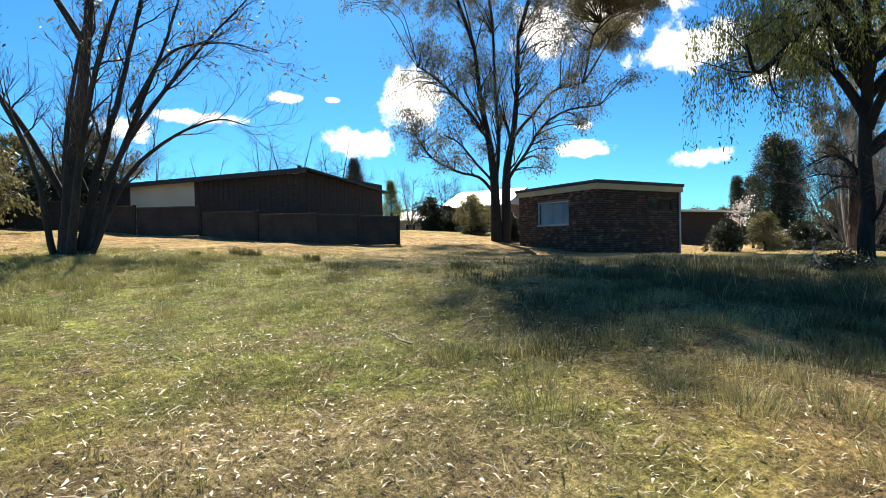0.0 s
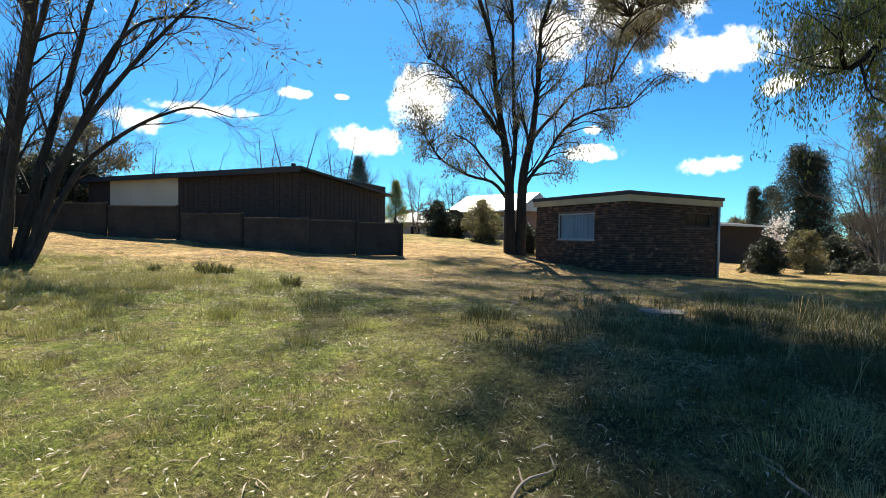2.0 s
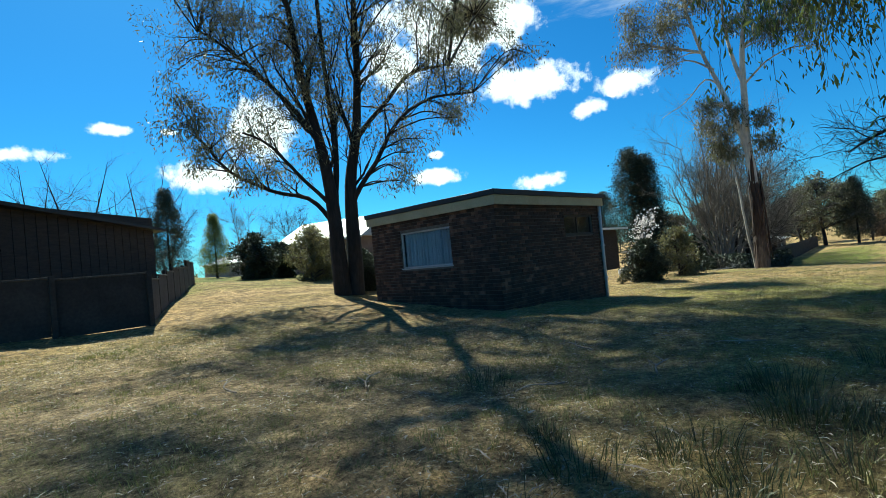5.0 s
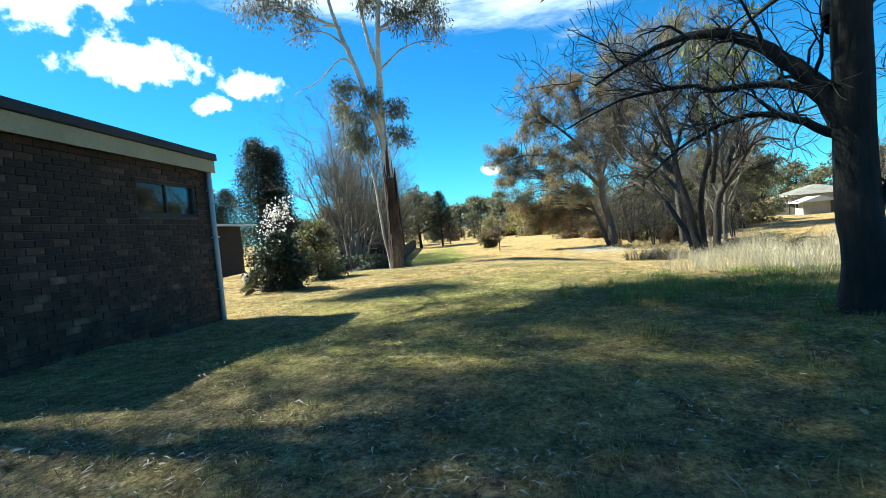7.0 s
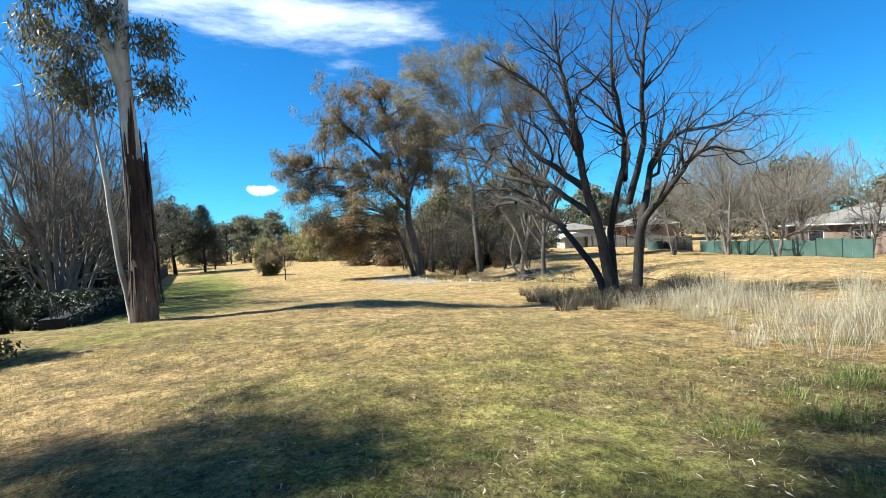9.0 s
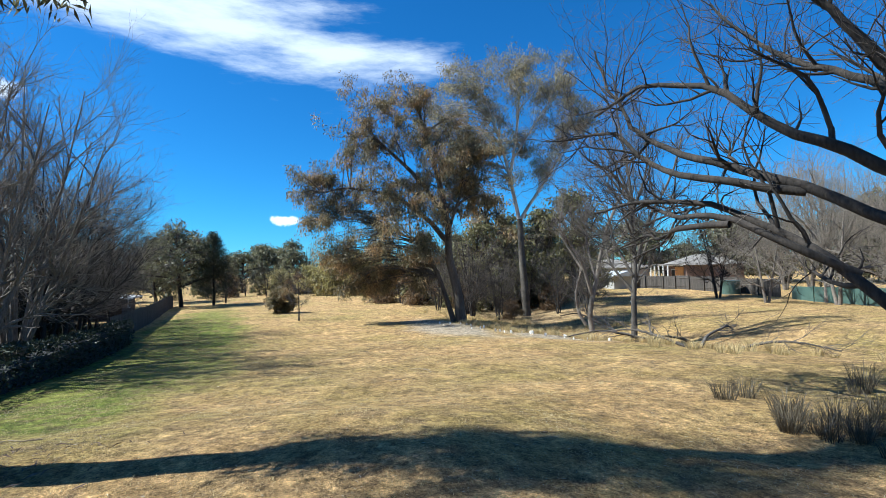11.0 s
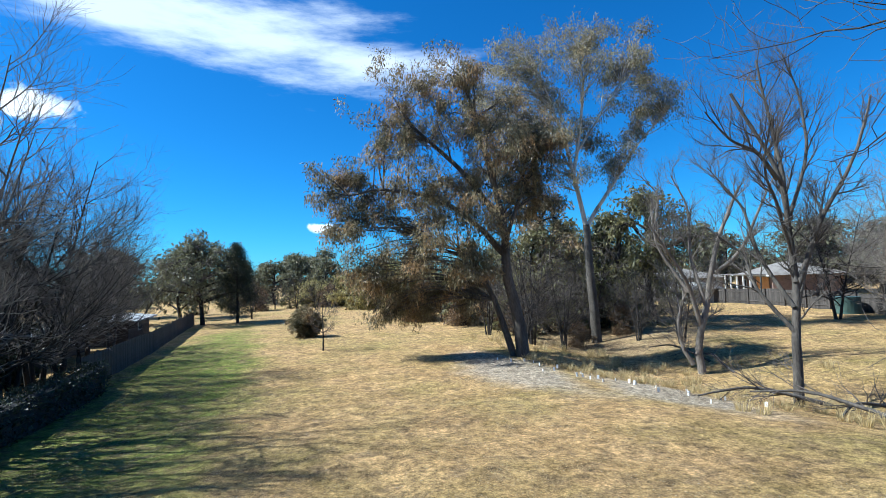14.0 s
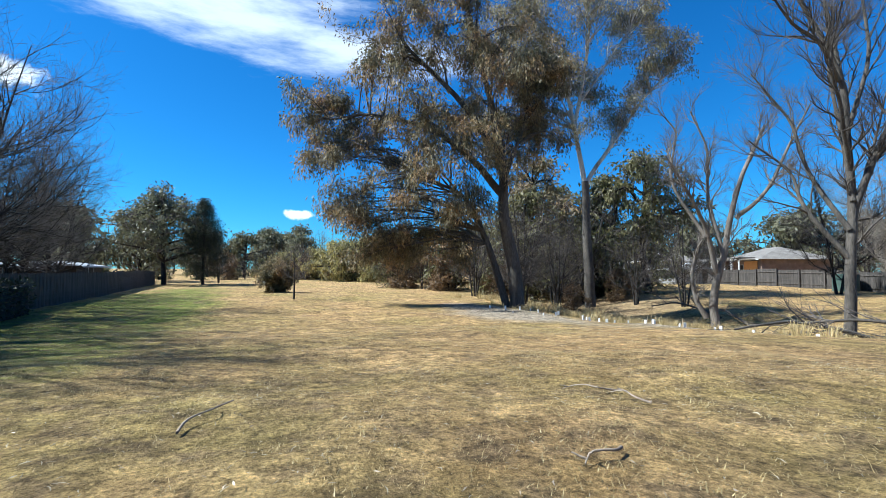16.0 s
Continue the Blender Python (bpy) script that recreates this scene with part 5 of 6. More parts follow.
put(kinds, [
    ("wattle", 55.0, -24.5, 1.45, 200), ("wattle", 52.5, -31.0, 1.6, 80), ("wattle", 58.5, -29.5, 1.7, 310), ("wattle", 63.0, -22.0, 1.35, 150), ("scrub", 47.5, -20.6, 1.25, 10), ("scrub", 51.0, -27.5, 1.4, 250),
    ("scrub", 44.5, -18.6, 0.75, 40), ("scrub", 49.5, -21.0, 0.95, 130), ("scrub", 52.5, -19.5, 1.1, 220), ("scrub", 57.0, -21.6, 1.15, 300), ("scrub", 61.0, -23.5, 1.1, 20), ("scrub", 50.5, -24.6, 1.0, 75),
    ("scrub", 53.0, -27.0, 1.1, 160), ("scrub", 64.5, -19.5, 1.0, 250), ("scrub", 45.8, -27.5, 0.9, 310), ("scrub", 42.5, -28.0, 1.0, 15), ("scrub", 55.5, -24.4, 1.2, 95),
    ("wattle", 68.0, -17.5, 0.8, 20), ("wattle", 66.4, -23.0, 0.95, 120), ("wattle", 64.3, -27.8, 1.05, 220), ("wattle", 62.2, -31.7, 1.15, 320), ("wattle", 59.8, -35.3, 1.1, 70), ("wattle", 57.0, -38.7, 0.95, 170), ("scrub_leafy", 61.0, -25.6, 0.9, 33), ("scrub_leafy", 57.5, -29.0, 0.9, 133), ("scrub_leafy", 52.0, -21.5, 0.5, 233),
    ("scrub_leafy", 66.5, -18.6, 0.9, 90), ("scrub_leafy", 55.0, -22.5, 0.55, 200), ("scrub_leafy", 47.5, -24.2, 0.4, 10), ("scrub_leafy", 72.0, -19.5, 1.0, 310), ("scrub_leafy", 49.0, -29.0, 0.5, 60),
    ("wattle", 100.0, 8.5, 0.7, 30), ("wattle", 103.0, 4.0, 0.65, 120), ("scrub_leafy", 104.0, 0.5, 1.0, 210), ("bare", 106.0, -2.5, 0.6, 300), ("wattle", 107.0, -5.0, 0.6, 75), ("yellow", 109.0, -9.0, 0.75, 165), ("yellow", 108.0, -13.5, 0.85, 255), ("scrub_leafy", 104.5, -11.5, 0.9, 345), ("wattle", 104.0, -18.5, 0.8, 20), ("yellow", 102.0, -23.0, 0.8, 110), ("scrub_leafy", 101.0, -16.0, 0.8, 200),
    ("bare", 82.0, -69.0, 1.0, 15), ("gum", 86.0, -77.0, 1.0, 100), ("bare", 76.0, -72.0, 0.95, 200), ("gum", 75.0, -80.0, 1.15, 290), ("bare", 70.0, -76.0, 1.1, 45), ("gum", 65.0, -82.0, 1.1, 140), ("bare", 61.0, -75.0, 1.0, 230), ("gum", 56.0, -84.0, 1.05, 330),
    ("bare_dark", 38.5, 4.6, 1.0, 270), ("bare_dark", 43.5, 5.0, 1.12, 120), ("bare_dark", 47.5, 5.6, 1.0, 200), ("bare_dark", 52.0, 6.2, 0.95, 310), ("bare_dark", 57.0, 6.4, 0.9, 25), ("bare_dark", 63.0, 8.5, 0.85, 150), ("bare", 59.5, 9.0, 0.95, 250),
    ("gum", 92.0, 9.0, 1.05, 60), ("gum", 84.0, 14.0, 0.95, 200), ("gum", 100.0, 20.0, 1.1, 320),
    ("gum", 128.0, -1.5, 1.0, 150), ("gum", 148.0, -6.1, 1.15, 250), ("gum", 147.0, -13.6, 1.1, 20), ("gum", 135.0, 6.0, 1.1, 90), ("gum", 160.0, -32.0, 1.2, 10),
    ("yellow", 99.0, -21.0, 1.1, 100), ("yellow", 94.0, -16.0, 0.95, 200), ("yellow", 88.0, -20.5, 0.85, 300), ("yellow", 84.0, -25.0, 0.8, 60),
    ("bare", 97.6, -8.9, 0.62, 40), ("bare", 101.0, -11.5, 0.62, 180), ("bare", 105.0, -6.0, 0.7, 280), ("bare_dark", 85.0, -0.5, 0.7, 120),
    ("bare_dark", -14.8, 47.9, 0.9, 40), ("bare_dark", -9.7, 47.7, 0.9, 140), ("bare", -2.3, 56.9, 1.35, 10), ("bare", 1.3, 56.2, 1.5, 120), ("bare_dark", 2.5, 46.0, 0.95, 220), ("bare_dark", 8.1, 51.6, 1.05, 320), ("bare", 9.0, 61.7, 1.6, 70),
    ("evergreen", -17.5, 19.0, 1.1, 15), ("wattle", -21.0, 20.5, 0.85, 115), ("wattle", -18.0, 27.0, 1.1, 215), ("evergreen", -24.5, 17.5, 1.2, 315), ("bare_dark", -17.0, 22.0, 0.7, 60), ("wattle", -21.0, 9.0, 0.85, 40), ("wattle", -24.0, 11.0, 0.95, 140), ("bare_dark", -22.0, 45.0, 0.9, 10), ("bare_dark", -24.0, 24.0, 0.55, 10), ("bare_dark", -20.5, 22.0, 0.5, 100), ("bare_dark", -28.0, 18.0, 0.6, 200), ("bare_dark", -22.0, 14.0, 0.5, 300), ("dark_shrub", -21.0, 13.0, 1.4, 30), ("dark_shrub", -24.5, 12.0, 1.5, 130), ("dark_shrub", -19.5, 17.5, 1.5, 230), ("bare_dark", 16.5, 40.0, 0.8, 85), ("bare", 13.5, 44.0, 0.9, 185), ("bare", 21.0, 30.0, 0.7, 15), ("bare", 18.0, 33.0, 0.75, 95),
    ("weeping", 50.5, -61.0, 0.85, 70), ("weeping", 40.0, -60.5, 0.8, 170), ("bare", 34.8, -44.0, 1.05, 130), ("bare", 38.0, -41.0, 0.85, 230), ("bare", 24.0, -44.0, 0.9, 310), ("bare_dark", 44.0, -43.0, 0.9, 60),
    ("shrub", 15.6, 2.0, 0.55, 220), ("shrub", 10.6, 1.9, 0.28, 40), ("shrub", 8.6, 1.2, 0.2, 140),
    ("shrub", 21.5, 4.2, 0.8, 200), ("shrub", 4.2, 15.2, 1.3, 10), ("shrub", 3.2, 13.6, 1.2, 110), ("shrub", 6.0, 17.0, 1.1, 210), ("dark_shrub", 2.2, 17.4, 1.5, 0), ("dark_shrub", 4.6, 19.5, 1.3, 90), ("dark_shrub", 1.5, 7.3, 0.75, 45), ("dark_shrub", 2.2, 8.2, 0.9, 145),
    ("dark_shrub", 10.6, 30.5, 0.7, 20), ("dark_shrub", 13.0, 38.0, 0.9, 20),
    ("evergreen", 30.2, 7.0, 1.0, 230), ("evergreen", 37.0, 6.6, 1.1, 20), ("evergreen", 41.0, 7.4, 1.2, 80), ("evergreen", 46.0, 7.8, 1.1, 190), ("evergreen", 62.0, -30.0, 1.7, 50),
    ("dark_shrub", 23.0, 3.6, 0.75, 10), ("dark_shrub", 25.5, 3.4, 0.8, 70), ("dark_shrub", 30.5, 3.6, 0.7, 150),
])
conifer_kind(91, 12.4, 5.2, spot(41.0, 14.7), blunt=0.5)
conifer_kind(92, 11.6, 4.2, spot(41.6, 13.4), "dark dense conifer beside a taller one", blunt=0.5)
conifer_kind(93, 9.0, 6.5, spot(79.6, 0.6), "dark spreading conifer at the park edge")
conifer_kind(94, 8.5, 4.8, spot(6.2, 44.5), "dark conifer behind the long shed")
conifer_kind(95, 11.7, 2.4, spot(69.1, 34.5), "slim dark conifer in the distance", blunt=0.5)
conifer_kind(97, 11.6, 4.6, spot(70.0, 32.4), "broad clipped dark conifer in the distance", blunt=0.35)
conifer_kind(96, 5.4, 3.2, spot(7.4, 36.3), "tall yellow-green columnar cypress on the lawn", LEAF_WILLOW)
put(kinds, [("gum", 43, -66, 1.2, 60), ("gum", 70, -78, 1.2, 160), ("gum", 56, -80, 1.1, 20), ("gum", 85, -70, 1.2, 250), ("gum", 22, -68, 1.0, 250), ("gum", 96, -50, 1.1, 80), ("gum", 110, -45, 1.2, 10), ("gum", 30, -90, 1.2, 10), ("gum", 5, -80, 1.1, 10)])
leafy_kind(101, 2.4, 2.6, LEAF_RUST, "shrub", "round bronze-leaved small tree alone on the lawn", 0.12, 9, 0.16, 34, hang=0.2, twigs=16, category="shrub", at=spot(58.8, -6.5))
bare_kind(102, 3.0, 1.5, 1, False, "sapling", "small twiggy leafless sapling on the lawn", 1.2, spot(49.9, -7.4))
for k, (x, y) in enumerate(((196, -24), (199, -21))):
    bare_kind(110 + k, 17.0, 1.2, 3, True, "poplar", "tall narrow bare poplar in the distance", 1.0, spot(x, y))


def round_bare_tree(seed, height, radius, at):
    """An open round crown of slim limbs that part from the foot like a vase."""
    w = Wood(seed)
    for k in range(9):
        a, r, h = 2.4 * k, radius * math.sqrt((k + 0.6) / 9), height * (1.0 - 0.045 * k + 0.03 * w.rng.rand())
        c, s = math.cos(a), math.sin(a)
        limb = w.limb([(0.1 * c, 0.1 * s, -0.05), (0.3 * r * c, 0.3 * r * s, 0.28 * h), (0.68 * r * c, 0.68 * r * s, 0.64 * h), (r * c, r * s, h)], 0.13, 0.014, 16, 0.03)
        w.sprout(limb, 10, 0.2 * height, 0.66, 3, 0.28, 0.2, 0.5, 0.6, 0.0, 5, 0.17, 1.5)
    w.tips.clear()
    return grow("bare_tree", w, at, "round open leafless tree with slim grey limbs above the hedge", BARK_GREY, BARK_TWIG_PALE)


round_bare_tree(140, 12.2, 4.3, spot(34.5, 4.3))
round_bare_tree(141, 10.8, 3.2, spot(30.6, 4.0, 70))
w = Wood(120)
stem = w.limb([(0, 0, 0), (0.1, 0, 1.0), (0.0, 0.1, 2.0)], 0.06, 0.03, 8, 0.04)
w.fill([(0.3, 0, 2.2, 0.45), (-0.3, 0.2, 2.1, 0.4), (0.0, -0.2, 2.6, 0.4), (0.4, 0.2, 1.6, 0.4), (-0.4, 0, 1.5, 0.4)], [stem], 16, 0.02, low=0.4)
grow("magnolia_tree", w, spot(13.4, 2.2), "small magnolia covered in white blossom", BARK_GREY, BARK_TWIG, BLOSSOM, 2, 0.10, 0.7, -0.3, 0.14)

# ---- the long shed, its fence and the houses behind ----
CREAM = material("cream_sheet", [(0.50, 0.46, 0.36), (0.60, 0.56, 0.45)], 0.8, 0.7, 0.1, 18.0, 0.12)
BROWN_BOARD = material("brown_boards", [(0.026, 0.018, 0.014), (0.05, 0.034, 0.026)], 2.5, 0.8, 0.4, 14.0, 0.3, stretch=(1, 1, 6))
FENCE_GREY = material("weathered_palings", [(0.042, 0.036, 0.032), (0.085, 0.074, 0.066)], 1.6, 0.95, 0.5, 22.0, 0.35, stretch=(4, 4, 0.4), island=0.3, random_object=0.2)
FENCE_DARK = material("dark_fence_sheet", [(0.024, 0.020, 0.018), (0.05, 0.042, 0.037)], 1.5, 0.9, 0.4, 16.0, 0.3, random_object=0.25)
WHITE_ROOF = material("pale_roof_iron", [(0.40, 0.40, 0.39), (0.50, 0.50, 0.49)], 1.2, 0.45, 0.1, 16.0, 0.12, metal=0.2)
TILE_ROOF = material("grey_roof_tiles", [(0.13, 0.115, 0.10), (0.21, 0.19, 0.17)], 1.5, 0.9, 0.5, 9.0, 0.3)
WALL_BRICK = material("far_brick", [(0.17, 0.115, 0.09), (0.26, 0.18, 0.145)], 2.0, 0.9, 0.3, 30.0, 0.25)
ORANGE = material("orange_render", [(0.55, 0.27, 0.09), (0.66, 0.34, 0.12)], 1.5, 0.8, 0.1, 20.0, 0.12)
GREEN_STEEL = material("green_steel", [(0.045, 0.085, 0.075), (0.07, 0.118, 0.102)], 1.2, 0.5, 0.1, 16.0, 0.12, random_object=0.12)
PALE_WALL = material("pale_wall", [(0.26, 0.25, 0.23), (0.34, 0.33, 0.31)], 1.2, 0.8, 0.1, 18.0, 0.12)
POST_WHITE = material("white_post", [(0.58, 0.57, 0.54), (0.7, 0.69, 0.66)], 1.2, 0.6, 0.1, 18.0, 0.1)


def long_shed():
    z0 = ground_at(-9.0, 7.6) - 0.1
    shed = thing("shed", pose(-9.0, 7.6, z0, 0, 0, 37.5), "long low shed of brown boards with a cream end panel", "shed")
    # local x along the short wall, y along the long wall
    L, W, H = 12.6, 6.4, 3.0
    block("wall", BROWN_BOARD, shed, 0, 0.1, 0, 6.5, 0, H)
    block("wall", CREAM, shed, 0, 0.1, 6.5, 11.0, 0, H - 0.05, label="cream sheet panel")
    block("wall", BROWN_BOARD, shed, 0.1, W, 0.0, 0.1, 0, H)
    block("wall", BROWN_BOARD, shed, W - 0.1, W, 0.1, L, 0, H - 0.4)
    block("wall", BROWN_BOARD, shed, 0.1, W - 0.1, L - 0.1, L, 0, H - 0.3)
    block("wall", BROWN_BOARD, shed, 0, 0.1, 11.0, L, 0, H - 0.05)
    for k in range(21):
        y = 0.02 + k * 0.308
        block("board", BROWN_BOARD, shed, -0.022, -0.001, y, y + 0.29, 0.02, H - 0.02, 0.004)
    for k in range(20):
        x = 0.02 + k * 0.312
        block("board", BROWN_BOARD, shed, x, x + 0.294, -0.022, -0.001, 0.02, H - 0.02 - 0.06 * x, 0.004)
    for y in (8.0, 9.5):
        block("cover_strip", CREAM, shed, -0.012, -0.001, y, y + 0.04, 0.02, H - 0.08)
    part("roof", prism([(-0.3, H + 0.02), (W + 0.3, H - 0.46), (W + 0.3, H - 0.38), (-0.3, H + 0.12)], -0.3, L + 0.4), ROOF_EDGE, shed)
    part("upper_roof", prism([(1.0, H - 0.06), (1.2, H + 0.14), (3.2, H - 0.02), (3.3, H - 0.34)], 1.5, L - 1.5), ROOF_IRON, shed, "grey iron ridge cover")
    block("barge_board", ROOF_EDGE, shed, -0.33, -0.302, -0.3, L + 0.4, H - 0.1, H + 0.12)
    bm = bmesh.new()
    bmesh.ops.create_cone(bm, cap_ends=True, segments=10, radius1=0.1, radius2=0.1, depth=0.35, matrix=Matrix.Translation((0.6, 0.8, H + 0.2)))
    part("vent_pipe", bm, ROOF_EDGE, shed, "", True)


long_shed()


def sheet_fence(name, points, height, label, mat, step=2.3, cap=True):
    """A fence of panels between posts along a line of the plan."""
    fence = thing(name, pose(0, 0, 0), label, "fence")
    for (x0, y0), (x1, y1) in zip(points, points[1:]):
        far = math.hypot(x1 - x0, y1 - y0)
        turn = math.degrees(math.atan2(y1 - y0, x1 - x0))
        n = max(1, round(far / step))
        for k in range(n):
            xa, ya = x0 + (x1 - x0) * k / n, y0 + (y1 - y0) * k / n
            xb, yb = x0 + (x1 - x0) * (k + 1) / n, y0 + (y1 - y0) * (k + 1) / n
            za, zb = ground_at(xa, ya), ground_at(xb, yb)
            z = min(za, zb)
            m = pose(xa, ya, z, 0, 0, turn)
            d = far / n
            dz = random.uniform(-0.05, 0.05)
            sheet = block("panel", mat, fence, 0.05, d - 0.05, -0.012, 0.012, 0.02, height + dz)
            sheet.matrix_basis = m
            post = block("post", mat, fence, -0.05, 0.05, 0.013, 0.1, -0.2, height + dz + 0.06, 0.006)
            post.matrix_basis = m
            if cap:
                rail = block("cap_rail", FENCE_GREY, fence, 0.02, d - 0.02, -0.04, 0.04, height + dz + 0.001, height + dz + 0.04, 0.005)
                rail.matrix_basis = m
    return fence


sheet_fence("fence", [(-5.7, 5.6), (-9.2, 5.4), (-13.0, 8.2), (-17.5, 11.6), (-26.0, 17.0)], 1.15, "low dark sheet fence in front of the shed", FENCE_DARK)
sheet_fence("fence", [(-5.7, 5.65), (-4.4, 8.8), (-2.6, 13.0), (-0.4, 18.5)], 1.0, "low dark fence with a pale cap beside the lawn", FENCE_DARK, 1.8)


def paling_mesh(height, seed):
    """One paling with a weathered, uneven top."""
    bm = box(bmesh.new(), 0, 0.098, -0.01, 0.012, 0.03, height + 0.03 * math.sin(seed * 2.3))
    me = bpy.data.meshes.new("paling")
    bm.to_mesh(me)
    bm.free()
    me.materials.append(FENCE_GREY)
    return me


def paling_fence(points, height, label, singles=260):
    fence = thing("paling_fence", pose(0, 0, 0), label, "fence")
    palings = [paling_mesh(height, s) for s in range(5)]
    rest, k = bmesh.new(), 0
    for (x0, y0), (x1, y1) in zip(points, points[1:]):
        far, turn = math.hypot(x1 - x0, y1 - y0), math.degrees(math.atan2(y1 - y0, x1 - x0))
        n = round(far / 2.4)
        for j in range(n):
            x, y = x0 + (x1 - x0) * j / n, y0 + (y1 - y0) * j / n
            m = pose(x, y, ground_at(x, y) - 0.05, 0, 0, turn)
            for i in range(22):
                if k < singles:
                    ob = attach(new("paling", palings[(k * 3 + i) % 5]), fence)
                    ob.matrix_basis = m @ Matrix.Translation((i * far / n / 22, 0.006 * math.sin(k * 1.7), 0))
                else:
                    box(rest, i * far / n / 22, i * far / n / 22 + 0.098, -0.01, 0.012, 0.03, height + 0.03 * math.sin(k * 2.3), m=None)
                    rest.verts.ensure_lookup_table()
                    bmesh.ops.transform(rest, matrix=m, verts=rest.verts[-8:])
                k += 1
            for z in (0.35, height - 0.3):
                block("rail", FENCE_GREY, fence, 0.0, far / n - 0.01, 0.02, 0.06, z, z + 0.09).matrix_basis = m
            block("post", FENCE_GREY, fence, -0.06, 0.06, 0.065, 0.16, -0.3, height + 0.05, 0.006).matrix_basis = m
    if len(rest.verts):
        tagged(part("paling_run", rest, FENCE_GREY, fence), kind="stuff")
    else:
        rest.free()
    return fence


paling_fence([(42.6, 3.0), (55.0, 3.4), (80.0, 5.2)], 1.5, "weathered grey paling fence along the park edge")
paling_fence([(41.5, -47.5), (58.0, -50.5), (72.0, -47.0)], 1.6, "grey timber fence in front of the houses", 0)


def house(x, y, turn, length, depth, wall_h, roof_h, wall_mat, roof_mat, label, hip=True, veranda=0, windows=3, accent=None):
    """A low house: walls with windows, hip or gable roof with eaves, and a veranda if it has one."""
    ob = thing("house", pose(x, y, ground_at(x, y) - 0.1, 0, 0, turn), label, "house")
    L, D, H = length / 2, depth / 2, wall_h
    block("wall", wall_mat, ob, -L, L, -D, D, 0, H)
    bm = bmesh.new()
    e = 0.5
    low = [bm.verts.new(p) for p in ((-L - e, -D - e, H), (L + e, -D - e, H), (L + e, D + e, H), (-L - e, D + e, H))]
    inset = D if hip else -e
    top = [bm.verts.new((-L + inset, 0, H + roof_h)), bm.verts.new((L - inset, 0, H + roof_h))]
    bm.faces.new((low[0], low[1], top[1], top[0]))
    bm.faces.new((low[2], low[3], top[0], top[1]))
    bm.faces.new((low[1], low[2], top[1]))
    bm.faces.new((low[3], low[0], top[0]))
    bm.faces.new(low[::-1])
    part("roof", bm, roof_mat, ob)
    block("gutter", POST_WHITE, ob, -L - e - 0.06, L + e + 0.06, -D - e - 0.1, -D - e, H - 0.1, H + 0.02)
    for k in range(windows):
        u = -L + (k + 0.7) * 2 * L / (windows + 0.4)
        win = attach(new("window"), ob)
        block("window_frame", POST_WHITE, win, u - 0.75, u + 0.75, -D - 0.05, -D - 0.001, 0.9, 2.05)
        block("pane", DARK, win, u - 0.68, u + 0.68, -D - 0.058, -D - 0.051, 0.97, 1.98)
    if accent:
        block("accent_wall", accent, ob, L * 0.2, L * 0.85, -D - 0.12, -D - 0.07, 0.4, H - 0.2, label="orange rendered wall")
    if veranda:
        part("veranda_roof", prism([(-L, H + 0.1), (L, H + 0.1), (L, H + 0.2), (-L, H + 0.2)], -D - veranda, -D - e - 0.11), roof_mat, ob)
        for k in range(6):
            u = -L + 0.1 + k * (2 * L - 0.2) / 5
            block("veranda_post", POST_WHITE, ob, u - 0.07, u + 0.07, -D - veranda + 0.1, -D - veranda + 0.24, 0, H + 0.1)
    return ob


house(63.0, -62.0, 152, 10.0, 7.0, 2.6, 1.5, WALL_BRICK, TILE_ROOF, "low brick house with a tiled roof and a raked veranda", True, 2.4, 3, ORANGE)
house(76.0, -57.0, 160, 12.0, 8.0, 2.5, 1.4, PALE_WALL, TILE_ROOF, "low pale house with a grey tiled roof")
house(64.5, -49.5, 160, 5.5, 3.5, 1.7, 0.7, PALE_WALL, WHITE_ROOF, "small pale garden shed with a white gable roof", False, 0, 1)
house(27.8, -56.0, 170, 14.0, 8.0, 2.6, 1.6, WALL_BRICK, TILE_ROOF, "brick house with a broad grey hip roof")
house(12.2, 24.2, -70, 6.5, 5.5, 2.6, 1.6, WALL_BRICK, WHITE_ROOF, "house with a bright white gabled iron roof", False, 0, 2)
house(17.5, 50.0, 0, 10.0, 7.0, 2.5, 1.5, PALE_WALL, WHITE_ROOF, "pale house beyond the lawn")
house(19.3, 11.0, 0, 9.0, 5.0, 2.75, 0.3, BROWN_BOARD, ROOF_EDGE, "low flat-roofed house behind the shrubs", False, 0, 0)
house(66.0, 9.0, 4, 8.0, 4.0, 1.9, 0.35, BROWN_BOARD, WHITE_ROOF, "low dark garden shed with a pale skillion roof", False, 0, 1)
house(54.5, 10.5, 4, 9.0, 4.5, 1.9, 0.4, BROWN_BOARD, WHITE_ROOF, "long dark garden shed behind the fence", False, 0, 2)
house(42.0, 12.0, 4, 9.0, 5.0, 2.3, 0.6, BROWN_BOARD, WHITE_ROOF, "dark shed with a flat pale iron roof", False, 0, 1)
fence = sheet_fence("steel_fence", [(22.0, -40.5), (29.0, -43.8), (40.5, -47.4)], 1.25, "green ribbed steel fence", GREEN_STEEL, 2.3, False)
bm = bmesh.new()
bmesh.ops.create_cone(bm, cap_ends=True, segments=24, radius1=1.1, radius2=1.1, depth=1.8, matrix=Matrix.Translation((0, 0, 0.9)))
tank = part("water_tank", bm, GREEN_STEEL, smooth=False)
tank.matrix_basis = spot(46.0, -47.0, 0, 0.75)
tagged(tank, "round green steel water tank by the fence", "tank")


